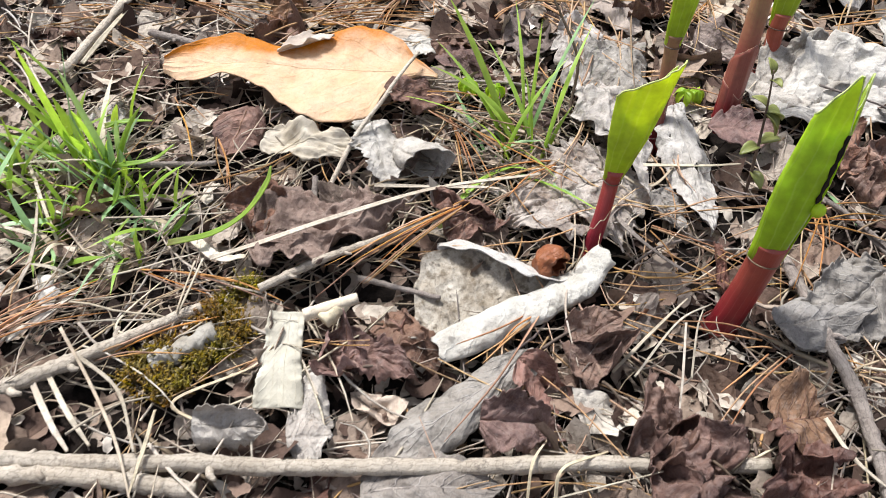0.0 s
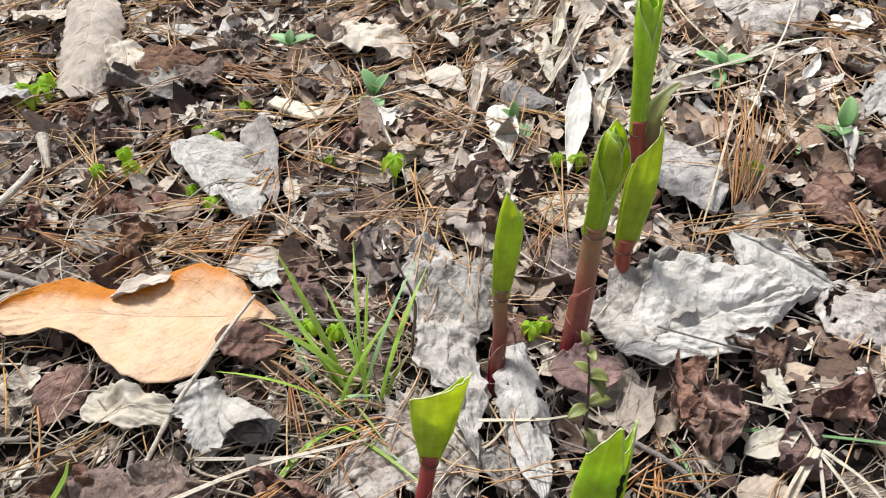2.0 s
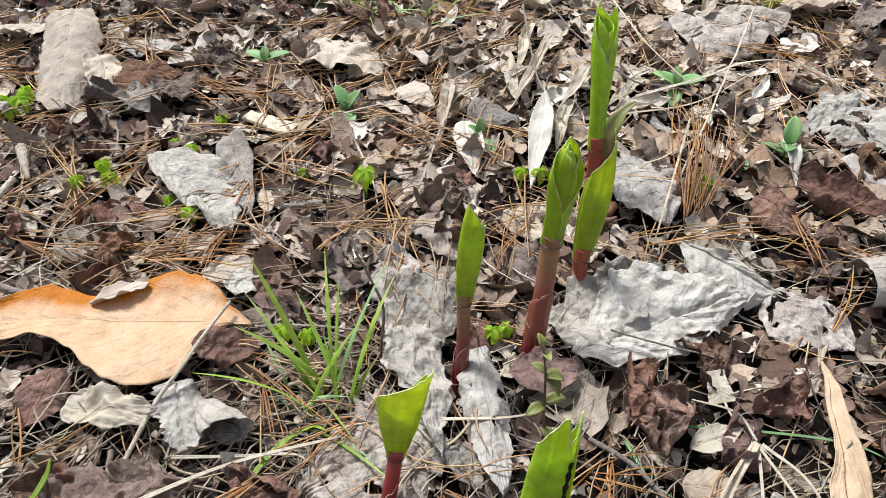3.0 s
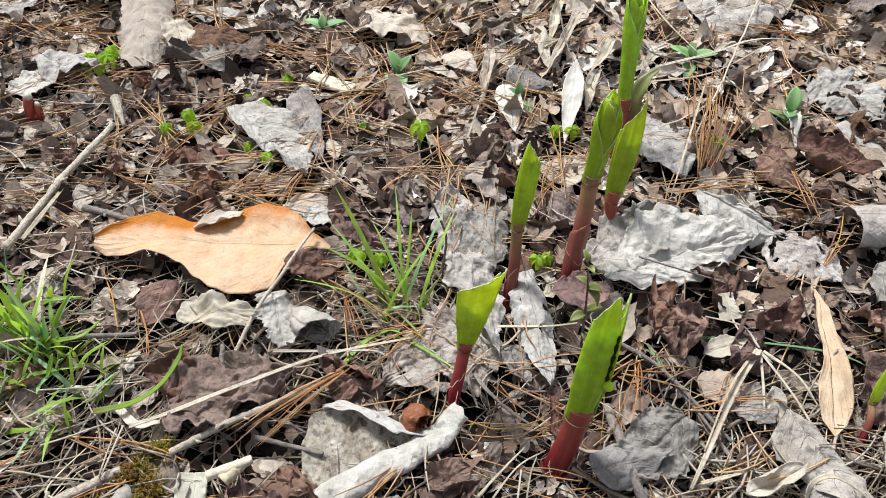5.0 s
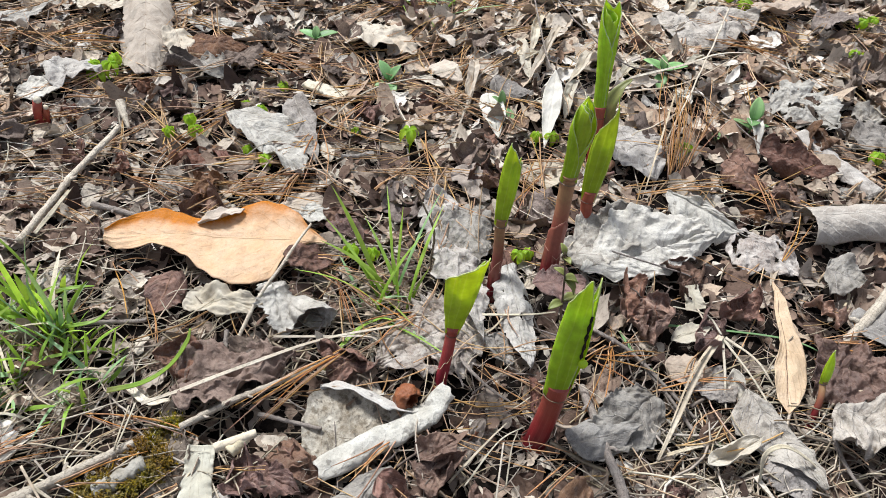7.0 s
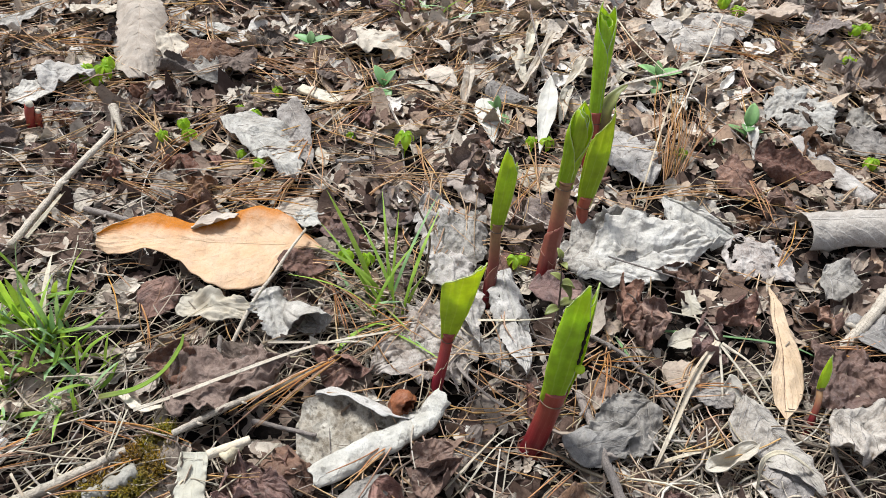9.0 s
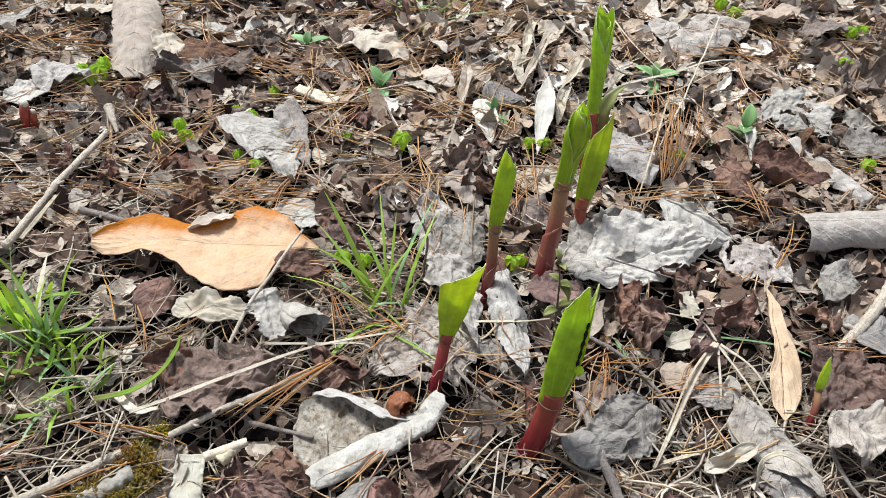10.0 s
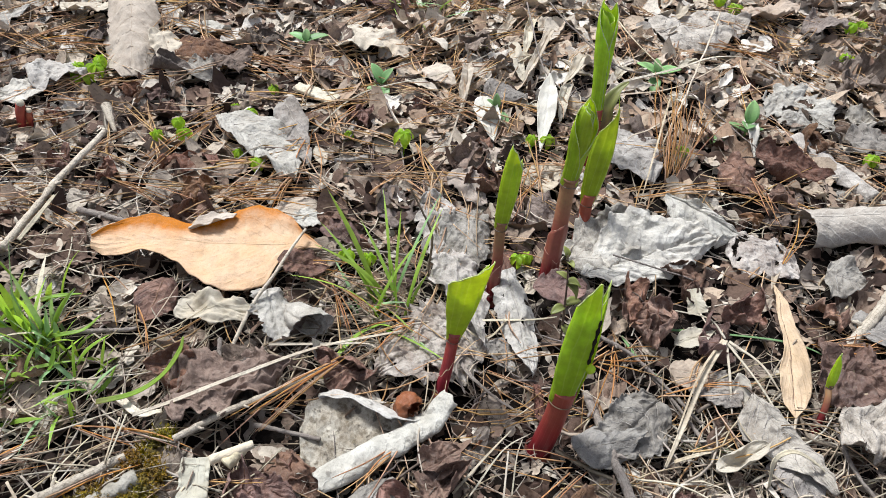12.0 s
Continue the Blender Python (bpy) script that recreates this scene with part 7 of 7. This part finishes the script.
def crumbs(name, label, count, area, size, lift, seed, mat, lean=0.28):
    """Thousands of crumpled flakes of leaf, each with a ragged outline, in one mesh."""
    rnd = np.random.RandomState(seed)
    n = 6
    xs, ys = rnd.uniform(area[0], area[1], count), rnd.uniform(area[2], area[3], count)
    blur = 0.45 if area is WIDE else 0.09 if area is NEAR or area[1] - area[0] > 1 else 0.02
    xs, ys = xs + rnd.normal(0, blur, count), ys + rnd.normal(0, blur, count)
    gu, gv = np.meshgrid(np.linspace(-1, 1, n), np.linspace(-1, 1, n), indexing="ij")
    us, vs = (gu * np.sqrt(1 - gv ** 2 / 2)).ravel(), (gv * np.sqrt(1 - gu ** 2 / 2)).ravel()  # a rounded outline
    quad = np.array([(i * n + j, i * n + j + 1, (i + 1) * n + j + 1, (i + 1) * n + j) for i in range(n - 1) for j in range(n - 1)])

    def some(lo, hi):
        return rnd.uniform(lo, hi, (count, 1))

    s = some(*size) * np.where(rnd.rand(count, 1) < 0.8, 1.0, 1.6)
    ang = np.arctan2(vs, us)[None, :]
    rag = 1 + 0.22 * np.sin(2 * ang + some(0, 6.3)) + 0.16 * np.sin(3 * ang + some(0, 6.3)) + 0.12 * np.sin(5 * ang + some(0, 6.3)) + 0.07 * rnd.randn(count, n * n)
    px, py = us * rag, vs * rag * some(0.45, 0.95)
    turn, bend = some(0, 6.3), some(-0.5, 1.5)
    along_bend = px * np.cos(turn) + py * np.sin(turn)
    pz = 0.5 * bend * along_bend ** 2
    for k, deep in ((2.6, 0.20), (5.0, 0.10)):
        way = some(0, 6.3)
        pz = pz - deep * np.abs(np.sin(k * (px * np.cos(way) + py * np.sin(way)) + some(0, 6.3)))
    pz = (pz + 0.05 * rnd.randn(count, n * n)) * s
    px, py = px * s, py * s
    pts = np.stack([px, py, pz], 2)
    tilt = rnd.normal(0, lean, (count, 2))
    for k in range(count):
        e = Euler((tilt[k, 0], tilt[k, 1], rnd.uniform(0, 6.283))).to_matrix()
        under = (round(xs[k] / 0.004), round(ys[k] / 0.004)) in COVER
        pts[k] = pts[k] @ np.array(e).T + (xs[k], ys[k], ground_height(xs[k], ys[k]) + (rnd.uniform(-0.002, 0.001) if under else rnd.uniform(*lift)))
    g = Geo()
    g.v = pts.reshape(-1, 3).tolist()
    g.f = (quad[None] + (np.arange(count) * n * n)[:, None, None]).reshape(-1, 4).tolist()
    g.uv = np.tile(np.stack([us * 0.5 + 0.5, vs * 0.5 + 0.5], 1), (count, 1)).tolist()
    return thing(name, g, mat, label, "leaf litter", kind="stuff")


def strands(name, label, count, area, length, r, lift, seed, mat, sides=4, curve=0.12, flat=1.0, cluster=1):
    """Thousands of fine needles or stems in one mesh."""
    rnd = np.random.RandomState(seed)
    verts, faces, uvs = [], [], []
    n = 6
    ring = np.array([(math.cos(math.tau * j / sides), math.sin(math.tau * j / sides)) for j in range(sides)])
    for k in range(count):
        if k % cluster == 0:
            x, y = rnd.uniform(area[0], area[1]), rnd.uniform(area[2], area[3])
            blur = 0.45 if area is WIDE else 0.09 if area is NEAR or area[1] - area[0] > 1 else 0.02
            x, y = x + rnd.normal(0, blur), y + rnd.normal(0, blur)
            a = rnd.uniform(0, math.tau)
            if rnd.rand() < 0.5:
                a = rnd.normal(0.2 + 1.5 * noise.noise((x * 6, y * 6, 8.0)), 0.5)
        else:
            x, y, a = x + rnd.normal(0, 0.004), y + rnd.normal(0, 0.004), a + rnd.normal(0, 0.10)
        ln, rad = rnd.uniform(*length), r * rnd.uniform(0.7, 1.3)
        t = np.linspace(-0.5, 0.5, n)
        c = rnd.normal(0, curve)
        d, s = np.array((math.cos(a), math.sin(a))), np.array((-math.sin(a), math.cos(a)))
        xy = np.array((x, y)) + np.outer(t * ln, d) + np.outer((t * t - 0.08) * ln * c * 4, s)
        tilt = rnd.normal(0, 0.07)
        z0 = ground_height(x, y) + rnd.uniform(*lift) + abs(tilt) * ln * 0.3
        z = z0 + t * ln * tilt + 0.0006 * rnd.randn(n)
        b = k * n * sides
        for i in range(n):
            q = rad * (1 - 0.6 * (i / (n - 1)) ** 3)
            for cx, cy in ring:
                verts.append((xy[i, 0] + s[0] * cx * q, xy[i, 1] + s[1] * cx * q, z[i] + cy * q * flat))
                uvs.append((i / (n - 1), 0.5))
        for i in range(n - 1):
            for j in range(sides):
                m = (j + 1) % sides
                faces.append((b + i * sides + j, b + i * sides + m, b + (i + 1) * sides + m, b + (i + 1) * sides + j))
    g = Geo()
    g.v, g.f, g.uv = verts, faces, uvs
    return thing(name, g, mat, label, "plant litter", kind="stuff")


NEAR = (-0.46, 0.82, -0.12, 0.98)
WIDE = (-1.6, 1.9, -1.2, 2.2)
COVER = cover_map()
scatter_leaves()
crumbs("leaf_litter", "pale broken leaves among the brown litter", 2200, (-0.46, 0.82, 0.36, 0.98), (0.004, 0.013), (0.002, 0.009), 13, PALE_CRUMBS)
crumbs("leaf_litter", "pale crumbs of leaf among the brown litter", 220, (-0.30, 0.50, 0.02, 0.38), (0.002, 0.006), (0.003, 0.010), 14, PALE_CRUMBS)
crumbs("leaf_litter", "curled bits of brown leaf between the larger leaves", 2600, (-0.30, 0.50, 0.0, 0.45), (0.004, 0.0115), (0.002, 0.010), 21, CRUMBS)
strands("straw_litter", "thin pale straws lying across each other", 36, (-0.17, -0.01, 0.06, 0.24), (0.025, 0.08), 0.0006, (0.006, 0.016), 22, PALE_STRAWS, curve=0.08, flat=0.6)
strands("straw_litter", "pale straws lying behind the grass tufts", 130, (-0.34, -0.06, 0.30, 0.52), (0.02, 0.07), 0.0006, (0.006, 0.014), 33, PALE_STRAWS, curve=0.1, flat=0.6)
strands("straw_litter", "pale straws scattered over the litter", 420, NEAR, (0.02, 0.07), 0.00055, (0.005, 0.014), 23, PALE_STRAWS, curve=0.1, flat=0.6)
strands("pine_needle_litter", "orange-brown pine needles lying thickly behind the orange leaf", 640, (-0.36, 0.16, 0.37, 0.80), (0.04, 0.09), 0.00055, (0.008, 0.016), 24, NEEDLES, curve=0.06, cluster=4)
crumbs("leaf_litter", "light brown broken leaves behind the orange leaf", 2200, (-0.40, 0.15, 0.37, 0.85), (0.004, 0.012), (0.002, 0.010), 25, CRUMBS)
crumbs("leaf_litter", "small curled bits of brown leaf at the front", 1500, (-0.08, 0.42, 0.02, 0.26), (0.003, 0.0085), (0.003, 0.012), 35, CRUMBS)
crumbs("leaf_litter", "pale curled leaves lying far back", 1500, (-0.46, 0.82, 0.58, 1.0), (0.006, 0.016), (0.004, 0.012), 41, PALE_CRUMBS)
crumbs("humus", "crumbled humus between the leaves, darkened for the shade there", 6000, NEAR, (0.002, 0.007), (-0.001, 0.003), 15, SHADED_HUMUS)
crumbs("leaf_litter", "pale leaves lying thickly behind the shoots", 1300, (0.02, 0.42, 0.50, 0.85), (0.004, 0.014), (0.003, 0.011), 16, PALE_CRUMBS)
crumbs("leaf_litter", "layer of small broken brown leaves", 8000, NEAR, (0.0025, 0.0115), (0.002, 0.009), 3, CRUMBS)
crumbs("leaf_litter", "thin layer of broken brown leaves further off", 7500, WIDE, (0.006, 0.018), (-0.002, 0.003), 4, CRUMBS)
strands("pine_needle_litter", "scattered orange-brown pine needles", 1050, NEAR, (0.03, 0.085), 0.00050, (0.005, 0.015), 5, NEEDLES, cluster=3)
strands("straw_litter", "fine dry grass stems scattered over the soil", 1200, NEAR, (0.015, 0.07), 0.00042, (0.002, 0.012), 6, STRAWS, curve=0.14, flat=0.6)
strands("straw_litter", "broader dry grass blades scattered over the soil", 240, NEAR, (0.02, 0.06), 0.0012, (0.003, 0.012), 7, STRAWS, curve=0.25, flat=0.25)
strands("stem_litter", "dark fine twigs scattered over the soil", 500, NEAR, (0.02, 0.07), 0.0007, (0.002, 0.012), 8, fibre_material("fine_twigs", (0.14, 0.105, 0.085), (0.22, 0.17, 0.14), per_island=True, vary=0.4), curve=0.15)
strands("pine_needle_litter", "pine needles scattered further off", 1500, WIDE, (0.04, 0.09), 0.0006, (0.0, 0.006), 9, NEEDLES)
strands("pine_needle_litter", "orange-brown pine needles lying over the leaves round the shoots", 80, (0.02, 0.36, 0.12, 0.36), (0.03, 0.08), 0.00042, (0.006, 0.016), 31, NEEDLES)
strands("pine_needle_litter", "orange-brown pine needles lying behind the shoots", 330, (0.05, 0.60, 0.38, 0.90), (0.04, 0.09), 0.00046, (0.008, 0.016), 37, NEEDLES, curve=0.06, cluster=3)
# dense dry grass under the green tufts and at the front edge
strands("straw_litter", "matted dry grass under the green tufts", 170, (-0.22, -0.06, 0.17, 0.34), (0.02, 0.06), 0.0005, (0.002, 0.013), 10, STRAWS, curve=0.18, flat=0.5)
strands("straw_litter", "matted dry grass between the leaves", 420, (0.18, 0.36, 0.10, 0.24), (0.02, 0.06), 0.0005, (0.002, 0.013), 11, STRAWS, curve=0.18, flat=0.5)
strands("straw_litter", "pale matted straws at the foot of the dry grass stalks", 70, (0.19, 0.30, 0.12, 0.215), (0.025, 0.06), 0.0008, (0.006, 0.015), 53, PALE_STRAWS, curve=0.2, flat=0.45)
strands("root_litter", "thin grey rootlets and withered stems over the dark soil", 420, (0.0, 0.40, 0.10, 0.34), (0.015, 0.05), 0.00036, (0.004, 0.012), 51, fibre_material("rootlets", (0.34, 0.28, 0.22), (0.22, 0.175, 0.135), per_island=True, vary=0.4), curve=0.32)
strands("root_litter", "thin pale rootlets and straws beside the grass tufts", 260, (-0.20, 0.0, 0.12, 0.34), (0.015, 0.05), 0.00036, (0.004, 0.012), 52, STRAWS, curve=0.3)
strands("straw_litter", "matted dry needles round the grass tuft", 220, (-0.01, 0.09, 0.26, 0.36), (0.02, 0.05), 0.0006, (0.003, 0.012), 12, STRAWS, curve=0.15, flat=0.6)
